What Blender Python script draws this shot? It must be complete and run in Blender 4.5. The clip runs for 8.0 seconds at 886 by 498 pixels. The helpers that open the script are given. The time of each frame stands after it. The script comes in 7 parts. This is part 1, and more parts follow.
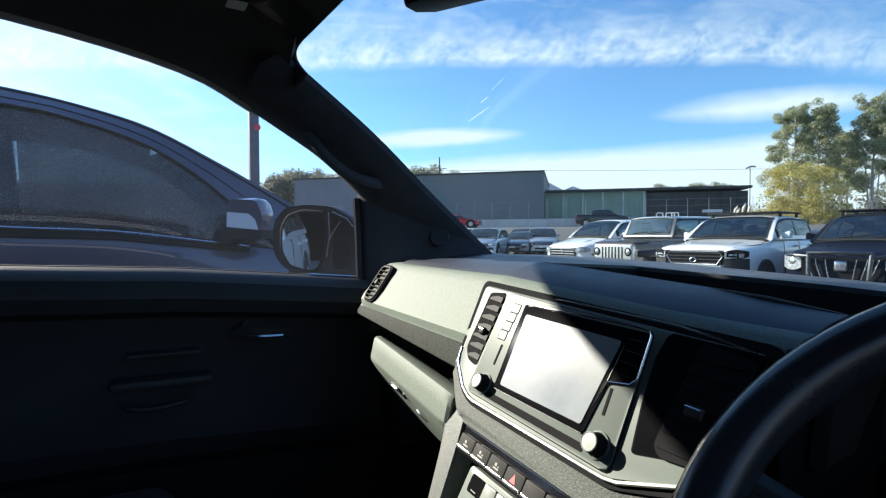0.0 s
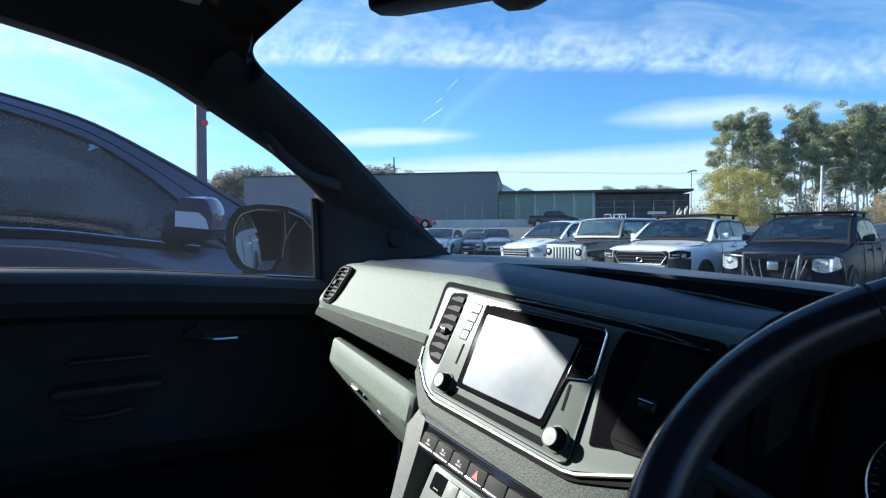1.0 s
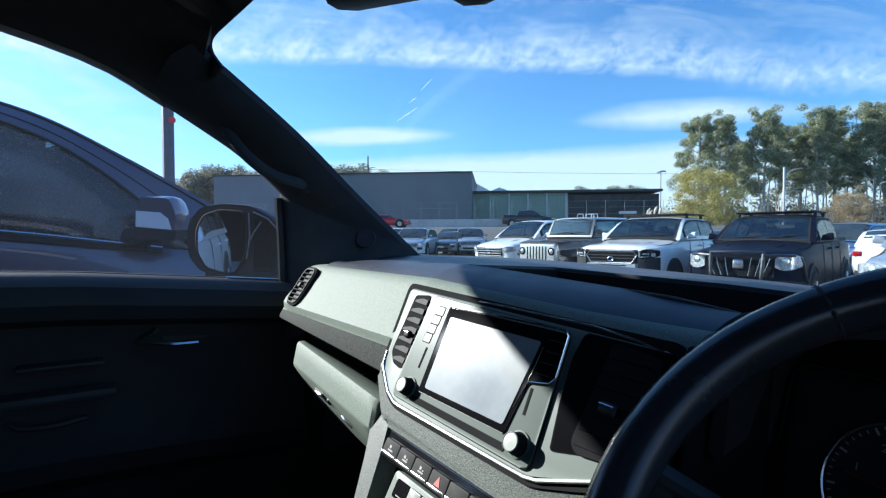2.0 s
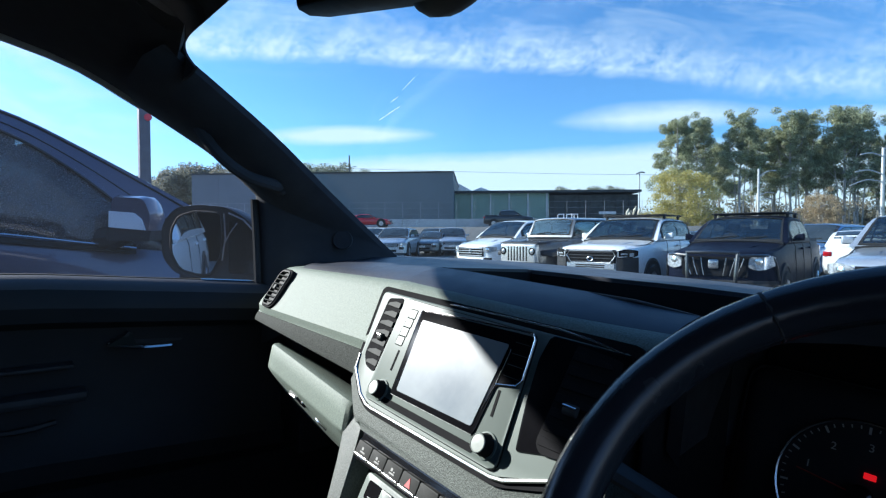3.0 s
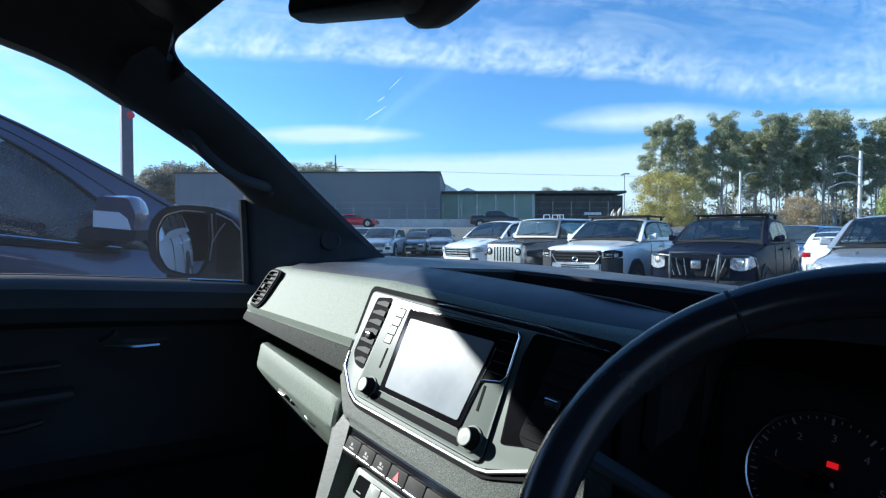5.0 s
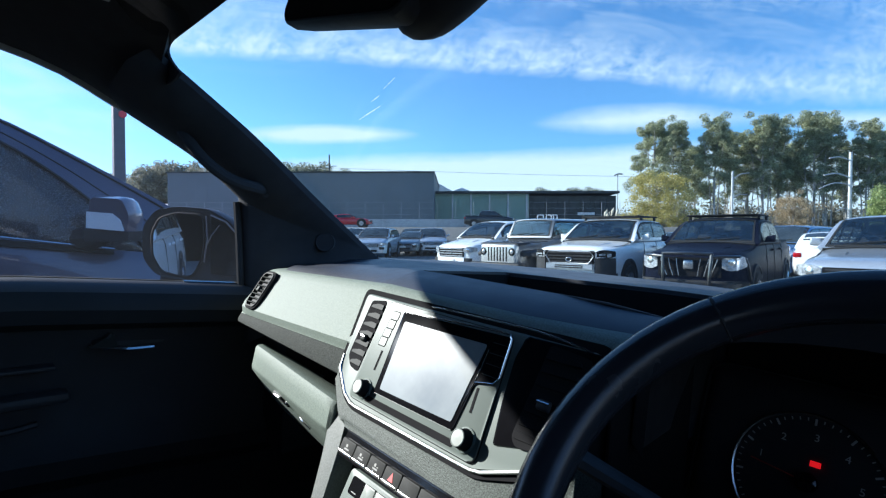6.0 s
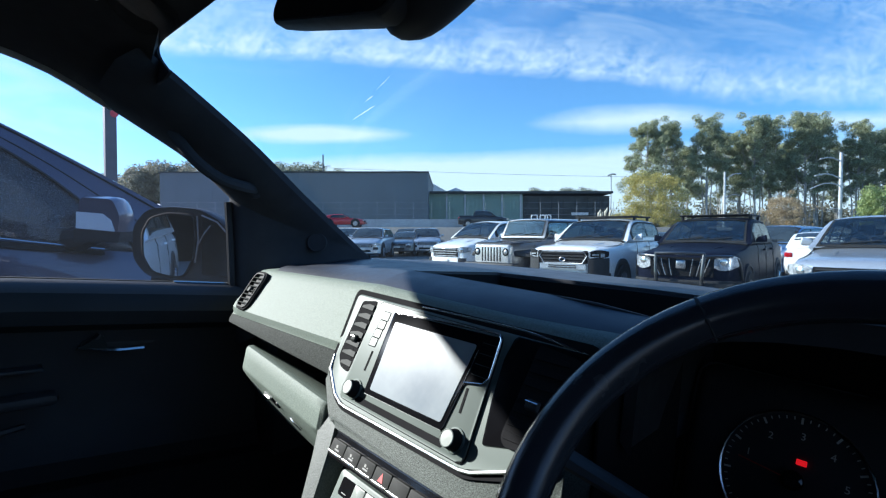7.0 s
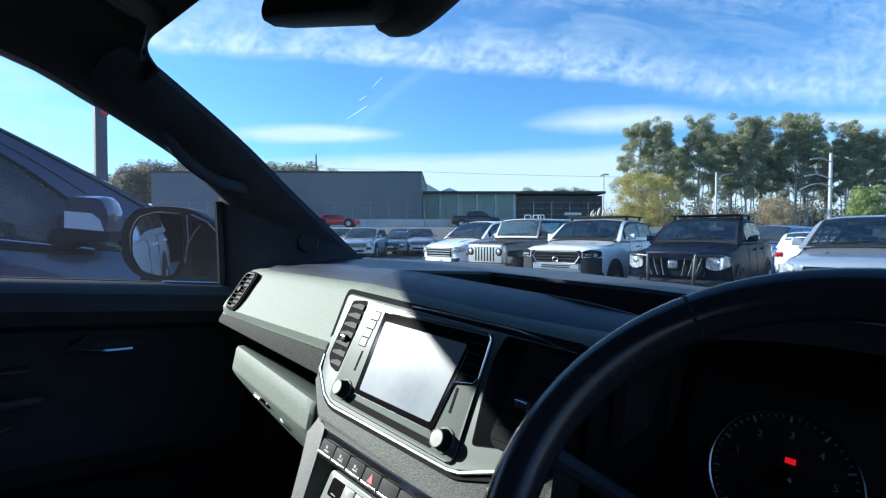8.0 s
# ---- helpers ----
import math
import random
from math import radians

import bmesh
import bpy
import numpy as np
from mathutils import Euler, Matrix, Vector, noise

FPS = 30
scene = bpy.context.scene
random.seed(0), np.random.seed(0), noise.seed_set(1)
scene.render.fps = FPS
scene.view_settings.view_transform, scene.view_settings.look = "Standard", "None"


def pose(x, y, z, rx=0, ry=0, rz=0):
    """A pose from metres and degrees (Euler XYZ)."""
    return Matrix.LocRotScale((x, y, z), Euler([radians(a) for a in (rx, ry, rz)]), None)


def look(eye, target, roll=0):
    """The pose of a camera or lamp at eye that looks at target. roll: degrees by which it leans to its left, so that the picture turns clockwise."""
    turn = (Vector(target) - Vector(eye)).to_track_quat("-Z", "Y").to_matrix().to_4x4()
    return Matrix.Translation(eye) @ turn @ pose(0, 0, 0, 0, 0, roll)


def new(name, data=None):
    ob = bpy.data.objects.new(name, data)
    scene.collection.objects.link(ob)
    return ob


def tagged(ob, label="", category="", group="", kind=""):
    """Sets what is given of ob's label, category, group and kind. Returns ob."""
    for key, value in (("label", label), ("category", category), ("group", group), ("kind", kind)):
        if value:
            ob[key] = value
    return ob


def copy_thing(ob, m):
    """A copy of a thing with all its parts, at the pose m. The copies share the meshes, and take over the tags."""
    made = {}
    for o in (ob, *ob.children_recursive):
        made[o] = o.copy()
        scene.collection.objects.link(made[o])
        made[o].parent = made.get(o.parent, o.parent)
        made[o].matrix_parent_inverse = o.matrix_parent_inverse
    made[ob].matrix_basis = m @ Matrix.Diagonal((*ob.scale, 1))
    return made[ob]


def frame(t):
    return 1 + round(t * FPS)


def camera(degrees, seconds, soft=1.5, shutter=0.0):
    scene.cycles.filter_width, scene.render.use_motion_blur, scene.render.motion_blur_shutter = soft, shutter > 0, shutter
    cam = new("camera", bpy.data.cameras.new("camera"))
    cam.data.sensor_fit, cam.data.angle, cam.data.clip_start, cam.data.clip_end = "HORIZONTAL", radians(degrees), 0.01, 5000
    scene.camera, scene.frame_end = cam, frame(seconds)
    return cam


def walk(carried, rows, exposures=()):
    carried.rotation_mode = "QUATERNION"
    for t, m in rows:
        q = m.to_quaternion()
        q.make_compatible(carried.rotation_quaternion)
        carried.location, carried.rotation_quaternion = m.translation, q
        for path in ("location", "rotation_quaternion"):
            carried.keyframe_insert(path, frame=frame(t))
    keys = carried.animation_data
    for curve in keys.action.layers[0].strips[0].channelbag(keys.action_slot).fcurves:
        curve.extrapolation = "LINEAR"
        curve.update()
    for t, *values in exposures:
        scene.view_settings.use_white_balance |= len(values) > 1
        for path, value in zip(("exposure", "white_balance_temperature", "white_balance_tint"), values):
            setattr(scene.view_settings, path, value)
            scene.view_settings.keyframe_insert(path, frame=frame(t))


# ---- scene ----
cam = camera(81.2, 8.0, soft=1.25)
# seconds, place, yaw, pitch, roll
PATH = (
    (0.0, 0.4306, -0.0007, 1.4850, 59.99, -1.51, -0.36),
    (0.5, 0.4275, -0.0159, 1.4855, 57.09, -1.51, -0.27),
    (1.0, 0.4325, -0.0146, 1.4871, 54.94, -1.53, -0.15),
    (1.5, 0.4283, -0.0031, 1.4869, 53.48, -1.54, -0.21),
    (3.0, 0.4446, 0.0111, 1.4943, 50.13, -1.62, -0.16),
    (3.5, 0.4549, 0.0015, 1.4894, 49.72, -1.57, -0.03),
    (4.0, 0.4596, -0.0067, 1.4939, 49.33, -1.59, -0.02),
    (4.5, 0.4560, -0.0002, 1.4935, 49.01, -1.61, -0.05),
    (6.0, 0.4662, -0.0090, 1.5010, 47.97, -1.61, 0.03),
    (6.5, 0.4589, 0.0016, 1.5002, 47.77, -1.67, -0.08),
    (7.0, 0.4697, -0.0053, 1.5013, 47.32, -1.60, 0.01),
    (7.5, 0.4698, -0.0012, 1.4994, 46.96, -1.60, -0.02),
    (8.0, 0.4700, 0.0000, 1.5000, 46.60, -1.60, 0.00),
)
walk(cam, [(t, pose(x, y, z, 90 + pitch, -roll, yaw)) for t, x, y, z, yaw, pitch, roll in PATH],
     ((0.0, 1.64, 7100, 8), (0.5, 1.6, 6600, 8), (1.0, 1.56, 6330, 7), (1.5, 1.52, 6170, 7), (3.0, 1.52, 6130, 7), (8.0, 1.52, 6130, 7)))

# ---- sky, sun ----
SUN_FROM = Vector((-0.84, -0.53, 0.499)).normalized()
world = bpy.data.worlds.new("sky")
scene.world = world
world.use_nodes = True


def build_sky(nt):
    n, l = nt.nodes, nt.links
    n.clear()
    out = n.new("ShaderNodeOutputWorld")
    bg = n.new("ShaderNodeBackground")
    sky = n.new("ShaderNodeTexSky")
    sky.sky_type, sky.sun_disc = "NISHITA", False
    sky.sun_elevation = math.asin(SUN_FROM.z)
    sky.sun_rotation = math.atan2(SUN_FROM.x, SUN_FROM.y) % (2 * math.pi)
    sky.dust_density, sky.ozone_density, sky.air_density = 0.6, 2.0, 1.0
    tc = n.new("ShaderNodeTexCoord")
    # turned so that +y is the middle of the view
    turn = n.new("ShaderNodeVectorRotate")
    turn.rotation_type = "Z_AXIS"
    turn.inputs["Angle"].default_value = radians(-47)
    l.new(tc.outputs["Generated"], turn.inputs["Vector"])
    sep = n.new("ShaderNodeSeparateXYZ")
    l.new(turn.outputs["Vector"], sep.inputs[0])

    def math_node(op, a, b=None, clamp=False):
        m = n.new("ShaderNodeMath")
        m.operation, m.use_clamp = op, clamp
        for i, v in enumerate((a, b)):
            if v is None:
                continue
            if isinstance(v, (int, float)):
                m.inputs[i].default_value = v
            else:
                l.new(v, m.inputs[i])
        return m.outputs[0]

    def noise_node(scale, detail, vec, rough=0.55, dist=0.0):
        t = n.new("ShaderNodeTexNoise")
        t.inputs["Scale"].default_value = scale
        t.inputs["Detail"].default_value = detail
        t.inputs["Roughness"].default_value = rough
        t.inputs["Distortion"].default_value = dist
        l.new(vec, t.inputs["Vector"])
        return t.outputs["Fac"]

    x, y, z = sep.outputs
    ay = math_node("MAXIMUM", math_node("ABSOLUTE", y), 0.15)
    u = math_node("DIVIDE", x, ay)
    v = math_node("DIVIDE", z, ay)
    def sheared(a, b, c, d):
        """Cloud coordinates (a u + b v, c u + d v)."""
        xy = n.new("ShaderNodeCombineXYZ")
        l.new(math_node("ADD", math_node("MULTIPLY", u, a), math_node("MULTIPLY", v, b)), xy.inputs[0])
        l.new(math_node("ADD", math_node("MULTIPLY", u, c), math_node("MULTIPLY", v, d)), xy.inputs[1])
        return xy.outputs[0]

    soft = noise_node(2.2, 4, sheared(1, 0, 0, 3.2), 0.5, 0.3)
    fibre = noise_node(11.0, 9, sheared(1.5, -1.1, 0.5, 1.35), 0.66, 0.7)
    streak = noise_node(4.2, 9, sheared(1.0, -0.6, 0.9, 4.2), 0.62, 0.6)
    wisp = noise_node(38.0, 7, sheared(1, -0.5, 0.3, 1.3), 0.68, 0.4)

    def band(centre, slope, under, over, u0, u1, gain, waver=0.03):
        """A streak of cloud: the height of its core, its rise to the right, how far it fades below and above, and its ends."""
        off = math_node("SUBTRACT", v, math_node("ADD", math_node("MULTIPLY", u, slope), centre))
        off = math_node("ADD", off, math_node("MULTIPLY", math_node("SUBTRACT", soft, 0.5), waver))
        low = math_node("ADD", 1.0, math_node("DIVIDE", off, under), True)
        high = math_node("SUBTRACT", 1.0, math_node("DIVIDE", off, over), True)
        core = math_node("MULTIPLY", low, high)
        lo = math_node("MULTIPLY", math_node("SUBTRACT", u, u0), 5.0, True)
        hi = math_node("MULTIPLY", math_node("SUBTRACT", u1, u), 5.0, True)
        return math_node("MULTIPLY", math_node("MULTIPLY", math_node("MULTIPLY", lo, hi), core), gain)

    def gather(bands):
        total = band(*bands[0])
        for b in bands[1:]:
            total = math_node("ADD", total, band(*b))
        return total

    # fibrous high sheet with a firm lower edge, streaks over it, smooth low banks
    sheet_part = gather(((0.330, -0.072, 0.026, 0.095, -3, 0.55, 1.05), (0.292, -0.02, 0.045, 0.10, 0.35, 3, 0.9), (0.36, 0.02, 0.09, 0.08, 0.66, 3, 0.7), (0.46, -0.02, 0.06, 0.2, -3, 3, 0.35)))
    texture = math_node("ADD", math_node("MULTIPLY", math_node("SUBTRACT", fibre, 0.30), 1.75), math_node("MULTIPLY", math_node("SUBTRACT", wisp, 0.30), 1.0))
    sheet_mask = math_node("MULTIPLY", math_node("SUBTRACT", math_node("MULTIPLY", sheet_part, texture), 0.10), 1.25, True)
    veil = gather(((0.42, 0.0, 0.13, 0.5, -3, 3, 0.8), (0.25, 0.0, 0.25, 0.5, -30.0, -0.50, 0.75)))
    streak_mask = math_node("MULTIPLY", math_node("MULTIPLY", math_node("SUBTRACT", streak, 0.45), 3.6, True), veil)
    banks = gather(((0.192, 0.0, 0.024, 0.026, -0.48, -0.02, 1.35), (0.112, 0.035, 0.10, 0.060, -0.6, 3.0, 1.5), (0.208, 0.02, 0.035, 0.045, 0.10, 0.62, 1.0), (0.205, 0.02, 0.04, 0.03, 0.5, 3, 0.8), (0.243, 0.0, 0.010, 0.010, 0.24, 0.32, 1.0), (0.06, 0.0, 0.08, 0.06, -3, 3, 1.0)))
    bank_mask = math_node("MULTIPLY", math_node("SUBTRACT", math_node("MULTIPLY", banks, math_node("ADD", 0.55, math_node("MULTIPLY", math_node("ADD", streak, wisp), 0.45))), 0.25), 1.6, True)
    mask = math_node("ADD", math_node("ADD", sheet_mask, math_node("MULTIPLY", streak_mask, 0.55)), bank_mask, True)
    mask = math_node("MULTIPLY", mask, 0.86)
    tint = n.new("ShaderNodeMix")
    tint.data_type = "RGBA"
    cloud = n.new("ShaderNodeRGB")
    cloud.outputs[0].default_value = CLOUD
    blue = n.new("ShaderNodeMix")
    blue.data_type, blue.blend_type = "RGBA", "MULTIPLY"
    blue.inputs[0].default_value = 1.0
    l.new(sky.outputs[0], blue.inputs[6])
    blue.inputs[7].default_value = SKY_TINT
    l.new(mask, tint.inputs[0])
    l.new(blue.outputs[2], tint.inputs[6])
    l.new(cloud.outputs[0], tint.inputs[7])
    l.new(tint.outputs[2], bg.inputs[0])
    bg.inputs[1].default_value = 0.12
    l.new(bg.outputs[0], out.inputs[0])


CLOUD = (4.5, 5.4, 6.25, 1)
SKY_TINT = (0.545, 0.885, 1.215, 1)
build_sky(world.node_tree)
sun = new("sun", bpy.data.lights.new("sun", "SUN"))
sun.data.energy, sun.data.angle, sun.data.color = 5.0, radians(0.55), (1.0, 0.965, 0.915)
sun.matrix_world = look(SUN_FROM * 50, (0, 0, 0))

# ---- tools ----
EYE = Vector((0.47, 0.0, 1.5))
# the parked cab leans a little on the sloping yard: cab coordinates to world
CAB = Matrix.Translation(EYE) @ pose(0, 0, 0, -1.5, 0, 0) @ pose(0, 0, 0, 0, 3.6, 0) @ Matrix.Translation(-EYE)
ORIGIN = {}


def thing(name, at, label, category, group="", m=None, kind=""):
    """An Empty at a thing's base; its parts are meshed in the coordinates of m (cab or world)."""
    ob = new(name)
    ob.empty_display_size = 0.05
    ob.matrix_world = (m or Matrix()) @ Matrix.Translation(at)
    ORIGIN[ob.name] = Matrix.Translation(-Vector(at))
    return tagged(ob, label, category, group, kind)


def to_mesh(name, bm, material, smooth=True, angle=35):
    me = bpy.data.meshes.new(name)
    bmesh.ops.recalc_face_normals(bm, faces=bm.faces)
    for f in bm.faces:
        f.smooth = smooth
    if smooth:
        lim = radians(angle)
        for e in bm.edges:
            if len(e.link_faces) == 2 and e.calc_face_angle(0) > lim:
                e.smooth = False
    bm.to_mesh(me)
    bm.free()
    me.materials.append(material)
    return me


def part(name, bm, material, parent, label="", smooth=True, kind=""):
    ob = new(name, to_mesh(name, bm, material, smooth))
    ob.parent = parent
    if parent.name in ORIGIN:
        ob.matrix_parent_inverse = ORIGIN[parent.name]
    return tagged(ob, label, kind=kind)


def solo(name, bm, material, label, category, m=None, kind="", smooth=True):
    """A top-level thing that is one mesh."""
    ob = new(name, to_mesh(name, bm, material, smooth))
    ob.matrix_world = m or Matrix()
    return tagged(ob, label, category, kind=kind)


def box(bm, lo, hi, bevel=0.0, seg=2, m=None):
    lo, hi = Vector(lo), Vector(hi)
    made = bmesh.ops.create_cube(bm, size=1)["verts"]
    bmesh.ops.scale(bm, vec=hi - lo, verts=made)
    bmesh.ops.translate(bm, vec=(lo + hi) / 2, verts=made)
    if bevel:
        edges = list({e for v in made for e in v.link_edges})
        made = list(set(bmesh.ops.bevel(bm, geom=edges, offset=bevel, segments=seg, profile=0.5, affect="EDGES")["verts"]) | {v for v in made if v.is_valid})
    if m:
        bmesh.ops.transform(bm, matrix=m, verts=[v for v in made if v.is_valid])
    return bm


def hull8(bm, bottom, top, bevel=0.0, seg=2):
    """A block from four bottom and four top corners, in the same order round."""
    vs = [bm.verts.new(p) for p in (*bottom, *top)]
    for q in ((3, 2, 1, 0), (4, 5, 6, 7), (0, 1, 5, 4), (1, 2, 6, 5), (2, 3, 7, 6), (3, 0, 4, 7)):
        bm.faces.new([vs[i] for i in q])
    if bevel:
        edges = list({e for v in vs for e in v.link_edges})
        bmesh.ops.bevel(bm, geom=edges, offset=bevel, segments=seg, profile=0.5, affect="EDGES")
    return bm


def loft(bm, rings, closed=True, caps=True):
    """Skin over rings of points of equal number."""
    vs = [[bm.verts.new(p) for p in ring] for ring in rings]
    n = len(vs[0])
    for a, b in zip(vs, vs[1:]):
        for i in range(n if closed else n - 1):
            j = (i + 1) % n
            bm.faces.new((a[i], a[j], b[j], b[i]))
    if caps and closed:
        bm.faces.new(vs[0][::-1]), bm.faces.new(vs[-1])
    return bm


def slab(bm, outline, depth):
    """A plate: a flat outline of 3D points, thickened by the vector depth."""
    d = Vector(depth)
    return loft(bm, [outline, [Vector(p) + d for p in outline]])


def smooth_line(pts, steps=6):
    """Catmull-Rom through the points."""
    p = [Vector(q) for q in pts]
    p = [p[0] * 2 - p[1], *p, p[-1] * 2 - p[-2]]
    out = []
    for a, b, c, d in zip(p, p[1:], p[2:], p[3:]):
        for i in range(steps):
            t = i / steps
            out.append(0.5 * (2 * b + (c - a) * t + (2 * a - 5 * b + 4 * c - d) * t * t + (3 * b - a - 3 * c + d) * t**3))
    return [*out, p[-2]]


def tube(bm, pts, radius, sides=8, closed=False, flat=1.0):
    """A rod along points; radius a number or one per point."""
    p = [Vector(q) for q in pts]
    n = len(p)
    r = radius if isinstance(radius, (list, tuple)) else [radius] * n
    rings, up = [], None
    for i in range(n):
        ahead = (p[(i + 1) % n if closed else min(i + 1, n - 1)] - p[(i - 1) % n if closed else max(i - 1, 0)]).normalized()
        if up is None:
            up = Vector((0, 0, 1)) if abs(ahead.z) < 0.9 else Vector((1, 0, 0))
        side = ahead.cross(up).normalized()
        up = side.cross(ahead).normalized()
        rings.append([p[i] + r[i] * (math.cos(a) * side + flat * math.sin(a) * up) for a in (2 * math.pi * k / sides for k in range(sides))])
    if closed:
        rings.append(rings[0])
    loft(bm, rings, caps=not closed)
    if closed:
        bmesh.ops.remove_doubles(bm, verts=bm.verts, dist=1e-6)
    return bm


def lathe(bm, profile, centre, axis, sides=24, caps=False):
    """Turn (radius, along) pairs round an axis."""
    axis = Vector(axis).normalized()
    a = axis.orthogonal().normalized()
    b = axis.cross(a)
    c = Vector(centre)
    rings = [[c + axis * h + r * (math.cos(t) * a + math.sin(t) * b) for t in (2 * math.pi * k / sides for k in range(sides))] for r, h in profile]
    return loft(bm, rings, caps=caps)


def lerp(a, b, t):
    return a + (b - a) * t


def fresh():
    return bmesh.new()


def place(d, l, z=0.0):
    """A spot in the yard: metres ahead along the middle line of view, metres to its right, height."""
    return Vector((0.47 - 0.7266 * d + 0.6871 * l, 0.6871 * d + 0.7266 * l, z))

# ---- materials ----
def material(name, colour, rough=0.5, metal=0.0, spec=0.5, vary=0.15, scale=8.0, bump=0.0, bump_scale=400.0, second=None, second_scale=2.0, second_amount=0.35,
             coat=0.0, rough_vary=0.1, per_object=0.0, stretch=None):
    m = bpy.data.materials.new(name)
    m.use_nodes = True
    n, l = m.node_tree.nodes, m.node_tree.links
    b = n["Principled BSDF"]
    b.inputs["Roughness"].default_value, b.inputs["Metallic"].default_value = rough, metal
    b.inputs["Specular IOR Level"].default_value = spec
    b.inputs["Coat Weight"].default_value = coat
    b.inputs["Coat Roughness"].default_value = 0.04
    tc = n.new("ShaderNodeTexCoord")
    src = tc.outputs["Object"]
    if stretch:
        mp = n.new("ShaderNodeMapping")
        mp.inputs["Scale"].default_value = stretch
        l.new(src, mp.inputs[0])
        src = mp.outputs[0]

    def tex(s, detail=4):
        t = n.new("ShaderNodeTexNoise")
        t.inputs["Scale"].default_value, t.inputs["Detail"].default_value = s, detail
        l.new(src, t.inputs["Vector"])
        return t.outputs["Fac"]

    fac = tex(scale)
    ramp = n.new("ShaderNodeMapRange")
    ramp.inputs["To Min"].default_value, ramp.inputs["To Max"].default_value = 1 - vary, 1 + vary
    ramp.inputs["From Min"].default_value, ramp.inputs["From Max"].default_value = 0.3, 0.7
    l.new(fac, ramp.inputs["Value"])
    mix = n.new("ShaderNodeMix")
    mix.data_type = "RGBA"
    mix.inputs[6].default_value = (*colour, 1)
    mix.inputs[7].default_value = (*(second or colour), 1)
    big = n.new("ShaderNodeMapRange")
    big.inputs["From Min"].default_value, big.inputs["From Max"].default_value = 0.45, 0.7
    big.inputs["To Max"].default_value = second_amount
    l.new(tex(second_scale, 6), big.inputs["Value"])
    l.new(big.outputs[0], mix.inputs[0])
    mul = n.new("ShaderNodeMix")
    mul.data_type, mul.blend_type = "RGBA", "MULTIPLY"
    mul.inputs[0].default_value = 1.0
    l.new(mix.outputs[2], mul.inputs[6])
    l.new(ramp.outputs[0], mul.inputs[7])
    colour_out = mul.outputs[2]
    if per_object:
        oi = n.new("ShaderNodeObjectInfo")
        mr = n.new("ShaderNodeMapRange")
        mr.inputs["To Min"].default_value, mr.inputs["To Max"].default_value = 1 - per_object, 1 + per_object
        l.new(oi.outputs["Random"], mr.inputs["Value"])
        m2 = n.new("ShaderNodeMix")
        m2.data_type, m2.blend_type = "RGBA", "MULTIPLY"
        m2.inputs[0].default_value = 1.0
        l.new(colour_out, m2.inputs[6]), l.new(mr.outputs[0], m2.inputs[7])
        colour_out = m2.outputs[2]
    l.new(colour_out, b.inputs["Base Color"])
    rr = n.new("ShaderNodeMapRange")
    rr.inputs["To Min"].default_value, rr.inputs["To Max"].default_value = max(rough - rough_vary, 0.02), min(rough + rough_vary, 1)
    l.new(tex(scale * 2.3), rr.inputs["Value"])
    l.new(rr.outputs[0], b.inputs["Roughness"])
    if bump:
        bp = n.new("ShaderNodeBump")
        bp.inputs["Strength"].default_value, bp.inputs["Distance"].default_value = bump, 0.4 / bump_scale
        l.new(tex(bump_scale, 2), bp.inputs["Height"])
        l.new(bp.outputs[0], b.inputs["Normal"])
    return m


